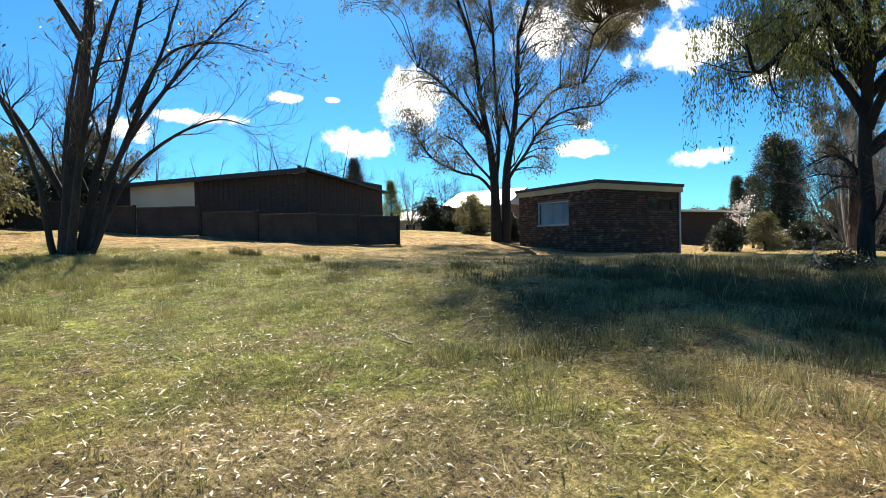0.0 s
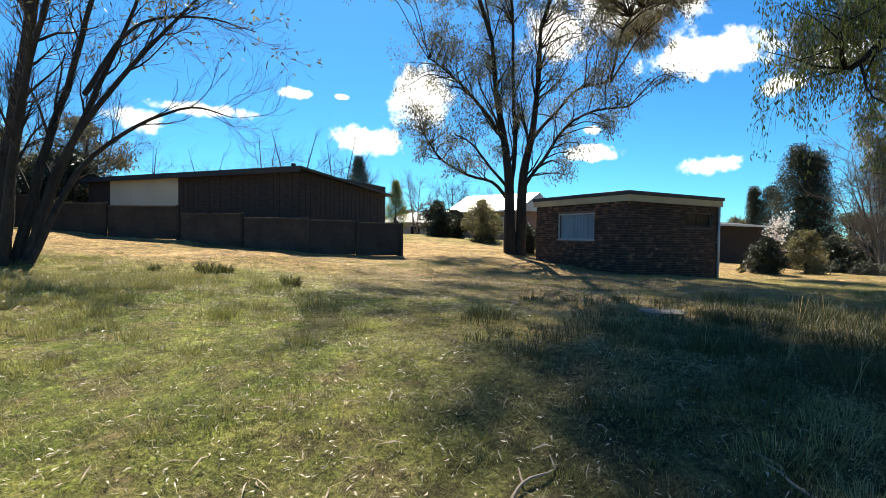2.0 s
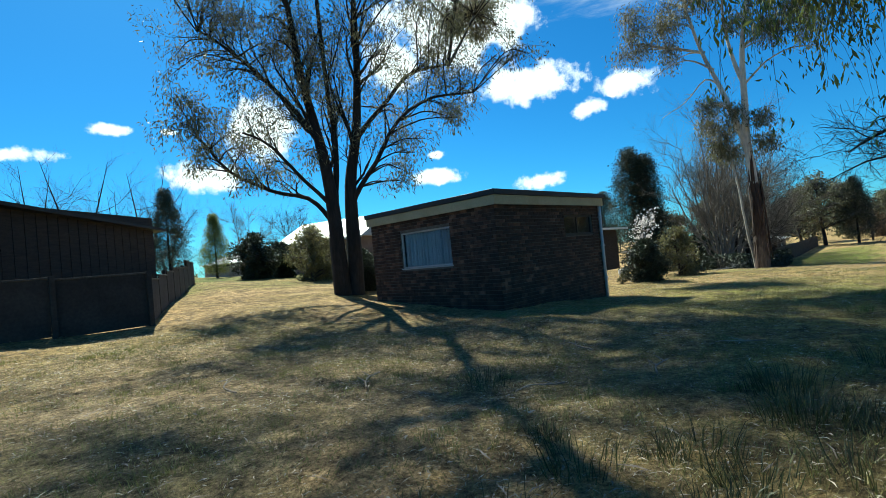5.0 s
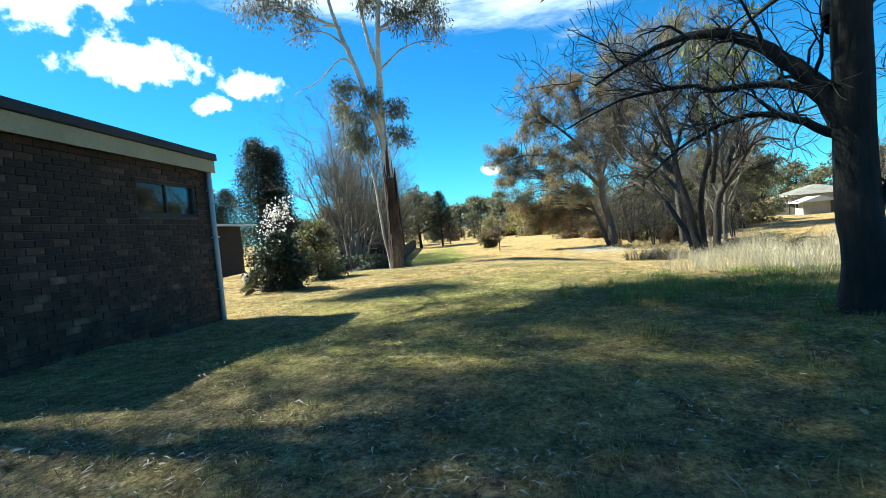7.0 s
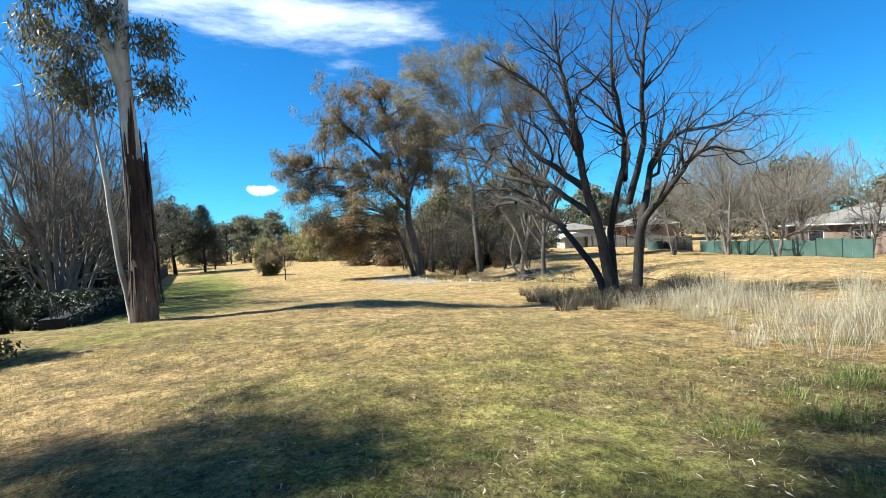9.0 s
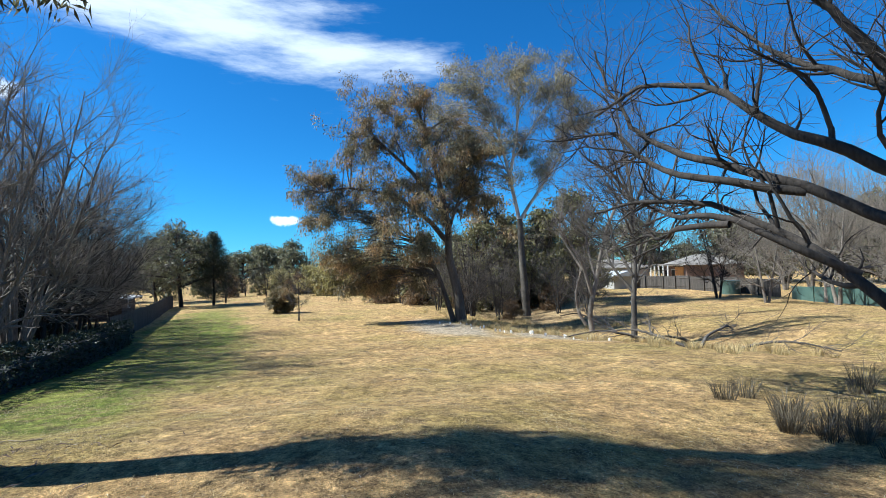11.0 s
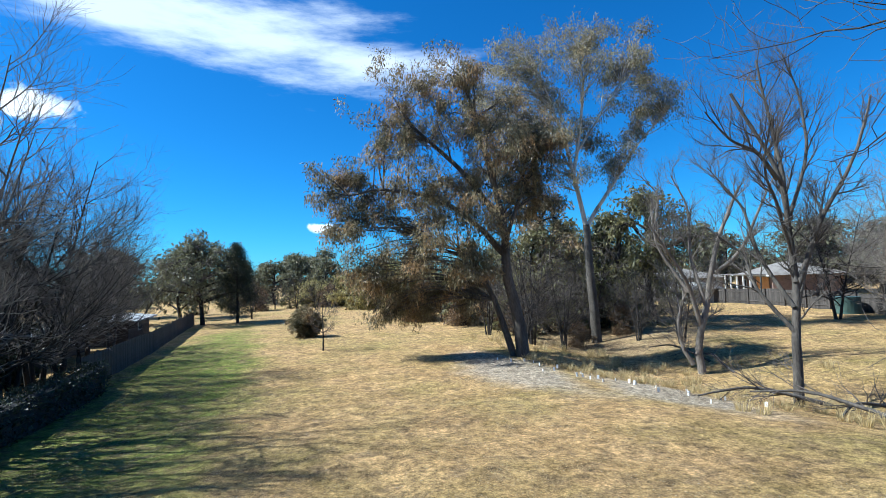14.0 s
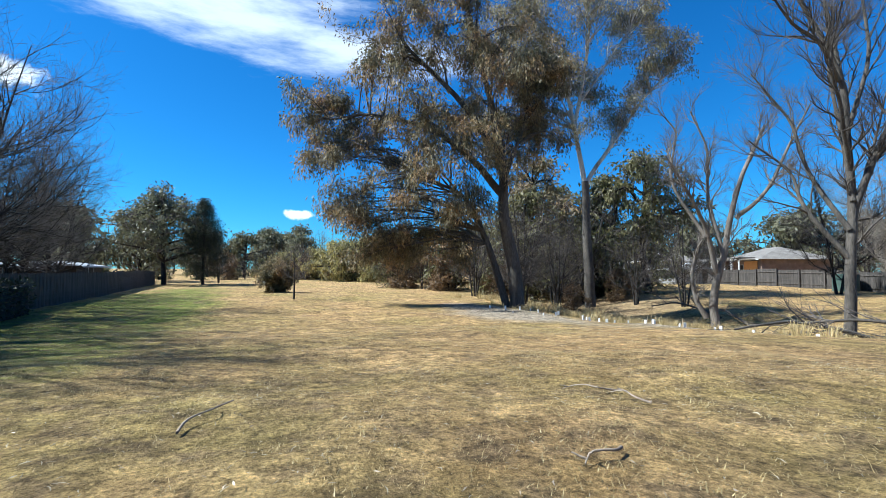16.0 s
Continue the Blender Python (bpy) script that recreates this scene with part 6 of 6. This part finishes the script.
# a belt of trees far round the park
rng = random.Random(7)
for k in range(150):
    bearing = radians(-50 + 225 * k / 150 + rng.uniform(-1.0, 1.0))
    kind = rng.choice(["gum", "gum", "tall", "dark", "scrub", "scrub", "bare"])
    far = rng.uniform(112, 132) if kind == "scrub" else rng.uniform(115, 175)
    x, y = 20 + far * math.sin(bearing), -8 + far * math.cos(bearing)
    copy_thing(FAR[kind], spot(x, y, rng.uniform(0, 360), rng.uniform(0.85, 1.3)))


def clipped_hedge(x0, x1, y, height, depth):
    """A clipped hedge: dense leaves, twigs, and a black block for inner shade."""
    rng = np.random.RandomState(77)
    w = Wood(78)
    n = int((x1 - x0) * 420)
    u = rng.uniform(0, x1 - x0, n)
    s, f = rng.rand(n), rng.rand(n)
    side = np.where(s < 0.4, -1.0, np.where(s < 0.6, 1.0, 0.0))
    py = np.where(side != 0, side * depth / 2, (f - 0.5) * depth)
    pz = np.where(side != 0, 0.03 + f * (height - 0.03), height) + rng.normal(0, 0.03, n) + 0.04 * np.sin(u * 2.1)
    hedge = thing("hedge", pose(0, 0, 0), "low clipped dark hedge along the park edge", "hedge")
    gz = land(x0 + u, np.full(n, y))
    places = np.stack([x0 + u, y + py, gz + pz], 1)
    ways = np.stack([rng.normal(0, 0.4, n), side, 1.0 - abs(side)], 1)
    attach(new("foliage", foliage("foliage", rng, places, ways, LEAF_DARK, 0.11, 0.5, -0.1, 0.03)), hedge)
    for k in range(int((x1 - x0) / 0.5)):
        x = x0 + 0.25 + k * 0.5
        z = ground_at(x, y)
        for j in range(5):
            w.limb([(x, y, z - 0.05), (x + rng.uniform(-0.3, 0.3), y + rng.uniform(-0.25, 0.25), z + height * rng.uniform(0.6, 0.9))], 0.02, 0.006, 4, 0.05)
    tagged(attach(new("stem_core", tubes("stem_core", w.thick, BARK_DARK, 5)), hedge), kind="stuff")
    # added black block stands in for the shade between the stems
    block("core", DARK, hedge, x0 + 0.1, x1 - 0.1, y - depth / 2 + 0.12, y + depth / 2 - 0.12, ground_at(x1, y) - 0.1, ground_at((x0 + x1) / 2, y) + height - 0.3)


clipped_hedge(24.0, 42.4, 2.4, 1.2, 1.0)
# ---- grass, litter and small things ----
def blades(name, count, region, height, width, mat, seed, label, lean=0.35):
    """Upright grass blades in a region, which says for each place of the plan how likely a blade stands there."""
    rng = np.random.RandomState(seed)
    x0, x1, y0, y1, chance = region
    p = np.stack([rng.uniform(x0, x1, count), rng.uniform(y0, y1, count)], 1)
    if chance is not None:
        p = p[rng.rand(count) < chance(p[:, 0], p[:, 1])]
    n = len(p)
    z = land(p[:, 0], p[:, 1]) - 0.01
    h = height * (0.5 + 0.9 * rng.rand(n)) * (0.7 + 0.6 * rng.rand(n))
    a = rng.rand(n) * 2 * np.pi
    d = rng.rand(n) * 2 * np.pi
    side = np.stack([np.cos(a), np.sin(a), np.zeros(n)], 1) * (width * (0.6 + 0.8 * rng.rand(n)))[:, None] * 0.5
    tilt = lean * (0.3 + rng.rand(n)) * h
    base = np.stack([p[:, 0], p[:, 1], z], 1)
    tip = base + np.stack([np.cos(d) * tilt, np.sin(d) * tilt, h], 1)
    verts = np.stack([base - side, base + side, tip], 1).reshape(-1, 3)
    return tagged(new(name, mesh_of(name, verts, np.arange(3 * n).reshape(-1, 3), mat)), label, "grass", kind="stuff")


GRASS_GREEN = leaf_material("grass_green", [(0.11, 0.15, 0.03), (0.22, 0.25, 0.06)], 0.45, 0.3)
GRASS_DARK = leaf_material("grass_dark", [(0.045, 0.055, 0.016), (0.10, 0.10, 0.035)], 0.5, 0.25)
GRASS_PALE = leaf_material("grass_pale", [(0.15, 0.155, 0.045), (0.44, 0.37, 0.18)], 0.55, 0.3)
GRASS_MIXED = leaf_material("grass_mixed", [(0.16, 0.17, 0.045), (0.34, 0.29, 0.11)], 0.4, 0.3)
GRASS_STRAW = leaf_material("grass_straw", [(0.38, 0.29, 0.13), (0.55, 0.43, 0.22)], 0.35, 0.3)
REED_PALE = leaf_material("reed_pale", [(0.36, 0.30, 0.20), (0.56, 0.49, 0.36)], 0.3, 0.3)
LITTER = leaf_material("dry_leaf", [(0.22, 0.165, 0.11), (0.55, 0.47, 0.36)], 0.6, 0.15)
STICK = material("dead_stick", [(0.20, 0.15, 0.11), (0.36, 0.29, 0.22)], 4.0, 0.9, 0.4, 30.0, 0.3)


def waves(x, y, s):
    return 0.5 + 0.5 * np.sin(x * s + 1.7 * np.sin(y * s * 0.7 + 0.5)) * np.sin(y * s * 1.1 + 0.9 * np.sin(x * s * 0.6))


def near(x, y, px, py, r):
    return np.exp(-((x - px) ** 2 + (y - py) ** 2) / (r * r))


def tufts(name, centres, per, spread, height, width, mat, seed, label, lean=1.0):
    """Clumps of grass whose blades fan out from their roots."""
    rng = np.random.RandomState(seed)
    c = np.repeat(np.asarray(centres), per, axis=0)
    n = len(c)
    size = np.repeat(0.6 + 0.8 * rng.rand(len(centres)), per)
    a = rng.rand(n) * 2 * np.pi
    r = spread * np.sqrt(rng.rand(n)) * size
    x, y = c[:, 0] + r * np.cos(a), c[:, 1] + r * np.sin(a)
    base = np.stack([x, y, land(x, y) - 0.01], 1)
    h = height * size * (0.5 + 0.7 * rng.rand(n))
    way = np.stack([np.cos(a), np.sin(a)], 1) * (lean * (0.25 + 0.5 * rng.rand(n)))[:, None] + rng.normal(0, 0.25, (n, 2)) * lean
    turn = rng.rand(n) * np.pi
    side = np.stack([np.cos(turn), np.sin(turn), np.zeros(n)], 1) * width * 0.5
    mid = base + np.concatenate([way * h[:, None] * 0.35, (h * 0.62)[:, None]], 1)
    tip = base + np.concatenate([way * h[:, None], (h * (1.0 - 0.35 * rng.rand(n)))[:, None]], 1)
    verts = np.stack([base - side, base + side, mid + side * 0.7, tip, mid - side * 0.7], 1).reshape(-1, 3)
    k = np.arange(n)[:, None] * 5
    tri = np.concatenate([k + [0, 1, 2], k + [0, 2, 4], k + [4, 2, 3]], 0)
    return tagged(new(name, mesh_of(name, verts, tri, mat)), label, "grass", kind="stuff")


def scatter(count, seed, x0, x1, y0, y1, chance):
    rng = np.random.RandomState(seed)
    p = np.stack([rng.uniform(x0, x1, count), rng.uniform(y0, y1, count)], 1)
    return p[rng.rand(count) < chance(p[:, 0], p[:, 1])]


blades("lawn_grass", 260000, (-17, -3, -13, 4, lambda x, y: 0.15 + 0.85 * waves(x, y, 1.3)), 0.045, 0.007, GRASS_MIXED, 1, "short green and straw lawn grass", 1.0)
blades("lawn_grass", 120000, (-6, 12, -9, 0.5, lambda x, y: 0.15 + 0.85 * waves(x, y, 1.1)), 0.045, 0.007, GRASS_MIXED, 2, "short green and straw lawn grass", 1.0)
blades("verge_grass", 100000, (-14.6, -8.0, -13.4, -6.0, lambda x, y: 0.25 + 0.75 * waves(x, y, 2.3)), 0.04, 0.005, GRASS_PALE, 4, "tangled short grass at the foot of the bank", 1.8)
blades("dry_lawn_grass", 150000, (14, 34, -13, 0.5, lambda x, y: 0.2 + 0.8 * waves(x, y, 1.0)), 0.028, 0.008, GRASS_STRAW, 3, "short dry straw-coloured lawn grass", 1.1)
tufts("lawn_tuft", scatter(2600, 31, -17, -3, -13, 4, lambda x, y: 0.8 * waves(x, y, 1.9) ** 2), 40, 0.08, 0.07, 0.005, GRASS_MIXED, 31, "small green tufts in the lawn")
tufts("lawn_tuft", scatter(1500, 32, -4, 12, -9, 0, lambda x, y: 0.8 * waves(x, y, 1.9) ** 2), 40, 0.08, 0.06, 0.005, GRASS_MIXED, 32, "small green tufts in the lawn")
tufts("dry_tuft", scatter(2200, 33, 12, 42, -15, 1, lambda x, y: 0.7 * waves(x, y, 1.5) ** 2), 22, 0.09, 0.042, 0.005, GRASS_STRAW, 33, "small dry tufts in the straw lawn")
tufts("rough_grass", scatter(1500, 34, -23, -11, -8, 5, lambda x, y: np.clip(1.6 * near(x, y, -16.5, -2.4, 3.6), 0, 1)), 110, 0.15, 0.13, 0.005, GRASS_MIXED, 34, "rough green and straw grass on the bank")
# real bank grass, kept darker than the lawn's to deepen the shade here
tufts("rough_grass", scatter(1500, 35, -12, 2, -14, -3, lambda x, y: np.clip(1.5 * near(x, y, -6.6, -9.8, 2.8), 0, 1)), 90, 0.20, 0.18, 0.006, GRASS_DARK, 35, "dark long grass, toned darker for the shaded bank")
tufts("long_grass", scatter(260, 38, -14, -6, -14.5, -9, lambda x, y: np.clip(1.6 * near(x, y, -10.3, -11.9, 1.5) + 0.5 * near(x, y, -12.0, -10.9, 0.8), 0, 1)), 160, 0.17, 0.13, 0.004, GRASS_PALE, 38, "pale long grass along the foot of the bank")
tufts("seed_stalks", scatter(60, 39, -9.5, -4, -12.0, -7.5, lambda x, y: 0.5 + 0 * x), 5, 0.05, 0.45, 0.005, GRASS_STRAW, 39, "thin dry seed stalks in the long grass")
tufts("rough_grass", scatter(800, 36, -1, 9, -12, -6, lambda x, y: np.clip(1.5 * near(x, y, 3.5, -9.2, 2.3), 0, 1)), 110, 0.14, 0.11, 0.005, GRASS_GREEN, 36, "long green grass under the willow")
tufts("dead_tussock", [(-12.6, 0.2), (-12.2, 0.5), (-13.6, 1.2), (-11.3, -1.9)], 260, 0.16, 0.26, 0.008, GRASS_DARK, 37, "brown dead tussocks on the bank")
def reed_bed(x, y):
    """How thickly the reeds stand along the creek edge, in uneven clumps."""
    return np.clip((1.4 * near(x, y, 7.0, -12.6, 2.0) + 1.4 * near(x, y, 10.8, -12.2, 1.3) + 0.6 * near(x, y, 4.0, -12.8, 2.0)) * (0.35 + 0.9 * waves(x, y, 2.3)), 0, 1)


tufts("reeds", scatter(900, 7, 3, 20, -19, -9, reed_bed), 120, 0.30, 0.46, 0.004, REED_PALE, 7, "pale dry reeds matted on the creek edge", 1.1)
tufts("reeds", scatter(330, 57, 3, 20, -19, -9, lambda x, y: reed_bed(x, y) ** 2), 90, 0.16, 0.74, 0.004, REED_PALE, 57, "tall pale dry reeds on the creek edge", 0.55)
tufts("tussocks", scatter(520, 8, 14, 60, -30, -17.5, lambda x, y: np.clip(0.7 * near(x, y, 25, -20, 4) + 0.9 * near(x, y, 38, -21.5, 3.5) + 0.7 * near(x, y, 47, -20, 4) + 0.5 * near(x, y, 31, -23, 3), 0, 1)), 70, 0.16, 0.40, 0.014, GRASS_STRAW, 8, "tussocks of dry grass along the creek")
tufts("dark_tussock", scatter(460, 9, 9, 25, -18, -9, lambda x, y: np.clip(1.4 * near(x, y, 12.2, -11.3, 1.0) + near(x, y, 15.2, -11.8, 1.3) + 1.2 * near(x, y, 15.2, -15.2, 1.6) + near(x, y, 12.6, -14.6, 1.3), 0, 1)), 90, 0.16, 0.42, 0.009, leaf_material("grass_brown", [(0.055, 0.044, 0.028), (0.13, 0.105, 0.068)], 0.4, 0.2), 9, "brown tussocks at the foot of the dead tree")

tufts("strip_grass", [(41.8 - 0.2 * k + 0.5 * math.sin(k * 3.3), -17.3 - 0.055 * k + 0.5 * math.sin(k * 1.7)) for k in range(64)], 60, 0.16, 0.30, 0.010, GRASS_STRAW, 40, "dry grass clumps along the mulch strip")


def litter(name, count, region, size, seed, label, width=0.28, mat=None):
    rng = np.random.RandomState(seed)
    x0, x1, y0, y1, chance = region
    p = np.stack([rng.uniform(x0, x1, count), rng.uniform(y0, y1, count)], 1)
    p = p[rng.rand(count) < chance(p[:, 0], p[:, 1])]
    n = len(p)
    turn, long = rng.rand(n) * 2 * np.pi, size * (0.4 + 1.0 * rng.rand(n) ** 1.5)
    way = np.stack([np.cos(turn), np.sin(turn), rng.normal(0, 0.16, n)], 1) * long[:, None]
    side = np.stack([-np.sin(turn), np.cos(turn), rng.normal(0, 0.35, n)], 1) * (long * width * (0.6 + 0.8 * rng.rand(n)))[:, None] * 0.5
    base = np.stack([p[:, 0], p[:, 1], land(p[:, 0], p[:, 1]) + 0.014 + 0.016 * rng.rand(n)], 1)
    bend = side * rng.normal(0, 1.2, (n, 1)) + np.array([0, 0, 1.0]) * (long * 0.08)[:, None]
    verts = np.stack([base, base + way * 0.4 + bend + side, base + way, base + way * 0.4 + bend - side], 1).reshape(-1, 3)
    me = mesh_of(name, verts, np.arange(4 * n).reshape(-1, 4), mat or LITTER)
    return tagged(new(name, me), label, "leaf litter", kind="stuff")


litter("leaf_litter", 75000, (-17, -1, -14, 6, lambda x, y: 0.2 + 0.8 * waves(x, y, 1.4)), 0.045, 21, "dry gum leaves and bark strips on the grass", 0.17)
litter("straw_litter", 200000, (-17, 13, -14, 5, lambda x, y: 0.15 + 0.85 * waves(x, y, 1.7) * waves(y, x, 0.6)), 0.055, 26, "pale dead straw lying in the grass", 0.075, REED_PALE)
litter("straw_litter", 60000, (13, 42, -15, 1, lambda x, y: 0.15 + 0.85 * waves(x, y, 1.3) * waves(y, x, 0.5)), 0.05, 27, "pale dead straw lying in the dry lawn", 0.09, REED_PALE)
litter("bark_chips", 12000, (-18, -10, -14, -8, lambda x, y: np.clip(0.9 * near(x, y, -14.3, -11.2, 2.2) + 0.5 * near(x, y, -11.5, -11.6, 1.2), 0, 1)), 0.03, 25, "pale bark chips and dry leaf bits on bare ground", 0.34)
litter("twig_litter", 5000, (-18, -2, -14, 2, lambda x, y: 0.5 + 0.5 * waves(x, y, 0.9)), 0.16, 28, "thin dead twigs strewn over the grass", 0.05, STICK)
litter("leaf_litter", 9000, (-2, 12, -9, 0, lambda x, y: 0.2 + 0.6 * waves(x, y, 1.2)), 0.05, 22, "dry gum leaves on the lawn", 0.17)
litter("leaf_litter", 9000, (15, 40, -15, 1, lambda x, y: 0.3 + 0.4 * waves(x, y, 0.7)), 0.04, 23, "scattered dry leaves on the straw lawn", 0.17)
litter("bark_litter", 1800, (15.5, 20.5, -3.8, 1.0, lambda x, y: near(x, y, 17.9, -1.5, 1.3)), 0.16, 24, "heap of shed bark at the foot of the white gum", 0.1, BARK_RAGGED)


def stick(x, y, turn, length, seed, forks=2):
    w = Wood(seed)
    rng = w.rng
    main = w.limb([(0, 0, 0.03), (0.35 * length, 0.08 * length, 0.05), (0.7 * length, -0.03 * length, 0.06), (length, 0.05 * length, 0.03)], 0.011, 0.004, 9, 0.05)
    for k in range(forks):
        i = rng.randint(2, len(main[0]) - 1)
        p = main[0][i]
        w.limb([p, p + np.array([0.15 * length, rng.choice([-1, 1]) * 0.15 * length, 0.03])], 0.008, 0.004, 4, 0.05)
    ob = new("stick", tubes("stick", w.thick, STICK, 6))
    ob.matrix_basis = spot(x, y, turn, 1.0, 0.0)
    return tagged(ob, "dry fallen stick lying on the grass", "stick", "fallen sticks")


for k, row in enumerate(((-11.9, -9.6, 20, 0.5), (-12.6, -9.9, 100, 0.4), (-10.6, -10.3, 60, 0.45), (-6.2, -3.2, 40, 0.7), (-5.0, -4.6, 150, 0.5), (-6.9, -1.9, 80, 0.8), (-4.4, -5.2, 10, 0.6), (-3.2, -3.9, 70, 0.6),
                         (-2.2, -5.6, 130, 0.7), (24.2, -5.5, -20, 0.6), (22.9, -7.8, 110, 0.35), (24.4, -9.0, 60, 0.5), (23.9, -8.9, 10, 0.4), (19.6, -1.6, 90, 0.6), (-9.2, -6.0, 45, 0.6))):
    stick(*row, 200 + k)


def fallen_branch(x, y, turn, size, seed):
    w = Wood(seed)
    main = w.limb([(0, 0, 0.05), (0.9, 0.1, 0.35), (1.9, 0.0, 0.5), (3.0, 0.2, 0.35)], 0.06, 0.02, 12, 0.04)
    w.sprout(main, 9, 0.9, 0.6, 2, 0.2, 0.2, 0.5, 0.6)
    w.tips.clear()
    w.thin, w.thick = w.thin + w.thick[1:], w.thick[:1]
    grow("fallen_branch", w, spot(x, y, turn, size), "fallen grey branch in the dry grass", BARK_BANK, BARK_TWIG, category="branch")


fallen_branch(38.2, -25.8, 10, 1.2, 301)
fallen_branch(32.4, -24.6, -40, 1.0, 302)
fallen_branch(-4.6, -9.4, 30, 0.6, 303)
for k, row in enumerate(((26.6, -21.0, 20, 1.3), (27.4, -22.4, -70, 1.5), (28.6, -23.4, 100, 1.3), (26.0, -22.8, 190, 1.2), (29.4, -22.2, 60, 1.4), (36.0, -25.0, -20, 1.1))):
    fallen_branch(*row, 310 + k)

CONCRETE = material("old_concrete", [(0.12, 0.112, 0.095), (0.21, 0.198, 0.17)], 4.0, 0.95, 0.4, 30.0, 0.25)
bm = bmesh.new()
bmesh.ops.create_cone(bm, cap_ends=True, segments=36, radius1=0.62, radius2=0.6, depth=0.12, matrix=Matrix.Translation((0, 0, 0.04)))
bmesh.ops.bevel(bm, geom=[e for e in bm.edges if e.calc_face_angle(0) > 0.8], offset=0.012, segments=2, affect="EDGES")
lid = part("pit_cover", bm, CONCRETE)
lid.matrix_basis = spot(-6.75, -6.5, 0, 0.57, 0.035)
tagged(lid, "round weathered concrete pit cover set in the grass", "pit cover")

GUARD = material("white_guard", [(0.72, 0.71, 0.68), (0.82, 0.81, 0.79)], 3.0, 0.6, 0.1, 30.0, 0.1)
STAKE = material("guard_stake", [(0.30, 0.22, 0.13), (0.42, 0.32, 0.2)], 5.0, 0.9, 0.2, 30.0, 0.2)
guard = thing("tree_guard", spot(36.3, -18.0), "small white planting guard on a stake", "planting guard", "guards along the mulch strip")
bm = bmesh.new()
tube = bmesh.ops.create_cone(bm, cap_ends=False, segments=3, radius1=0.06, radius2=0.055, depth=0.19, matrix=Matrix.Translation((0, 0, 0.115)))
part("sleeve", bm, GUARD, guard)
block("stake", STAKE, guard, 0.06, 0.08, -0.01, 0.01, 0, 0.36)
for k in range(26):
    f = (k + 0.5 * math.sin(k * 2.1)) / 26
    x, y = 41.5 - 12.0 * f, -16.3 - 3.2 * f + 0.45 * math.sin(k * 1.9) + (0.7 if k % 4 == 0 else 0)
    copy_thing(guard, pose(x, y, ground_at(x, y) - 0.02, random.uniform(-6, 6), random.uniform(-6, 6), 37.0 * k) @ Matrix.Scale(0.72 + 0.18 * math.sin(k * 1.3), 4))

bm = bmesh.new()
profile = ((0.0, 0.0), (0.11, 0.0), (0.12, 0.04), (0.065, 0.09), (0.06, 0.15), (0.12, 0.26), (0.15, 0.38), (0.125, 0.46), (0.15, 0.51), (0.14, 0.54), (0.10, 0.50), (0.0, 0.44))
rings = [[bm.verts.new((r * math.cos(k * math.pi / 9), r * math.sin(k * math.pi / 9), z)) for k in range(18)] for r, z in profile[1:-1]]
for lower, upper in zip(rings, rings[1:]):
    for k in range(18):
        bm.faces.new((lower[k], lower[(k + 1) % 18], upper[(k + 1) % 18], upper[k]))
bm.faces.new(rings[0][::-1])
bm.faces.new(rings[-1])
urn = part("garden_urn", bm, GUARD, smooth=True)
urn.matrix_basis = spot(10.5, 2.1, 0, 0.9)
tagged(urn, "small white garden urn beside the shrub", "urn")

# ---- bricks of the hut ----
def brick_mesh(length):
    bm = box(bmesh.new(), 0, length, 0, 0.02, 0, 0.076, 0.005)
    me = bpy.data.meshes.new("brick")
    bm.to_mesh(me)
    bm.free()
    me.materials.append(BRICK)
    return me


def brick_rows(length, hole):
    """Place and length of each brick of one wall in stretcher bond."""
    course, step = 0.086, 0.24
    z, row = LEVEL, 0
    while z + 0.076 < BRICK_TOP:
        u = -(step / 2) * (row % 2)
        while u < length:
            a, b = max(u, 0.0), min(u + 0.23, length)
            if b - a > 0.05 and not (z + 0.076 > hole[2] and z < hole[3] and b > hole[0] and a < hole[1]):
                yield a, b - a, z
            elif b - a > 0.05 and (a < hole[0] - 0.004 or b > hole[1] + 0.004):
                if a < hole[0]:
                    yield a, hole[0] - a, z
                else:
                    yield hole[1], b - hole[1], z
            u += step
        z += course
        row += 1


full = brick_mesh(0.23)
rest = bmesh.new()
for length, hole, turn, nearest_x in ((HUT_X, W2, pose(0, 0, 0), True), (HUT_Y, W1, pose(0, 0, 0, 0, 0, 90) @ Matrix.Diagonal((1, -1, 1, 1)), False)):
    shown = 0
    for a, size, z in brick_rows(length, hole):
        out = random.uniform(-0.008, 0.0)
        m = turn @ Matrix.Translation((a, out - 0.004, z))
        if abs(size - 0.23) < 1e-6 and nearest_x and 0.9 < z < 2.3 and shown < 290:
            shown += 1
            ob = attach(new("brick", full), hut)
            ob.matrix_basis = m
        else:
            box(rest, a, a + size, -0.012 + out, 0.011, z, z + 0.076) if nearest_x else box(rest, -0.012 + out, 0.011, a, a + size, z, z + 0.076)
ob = part("brickwork", rest, BRICK, hut)
tagged(ob, kind="stuff")
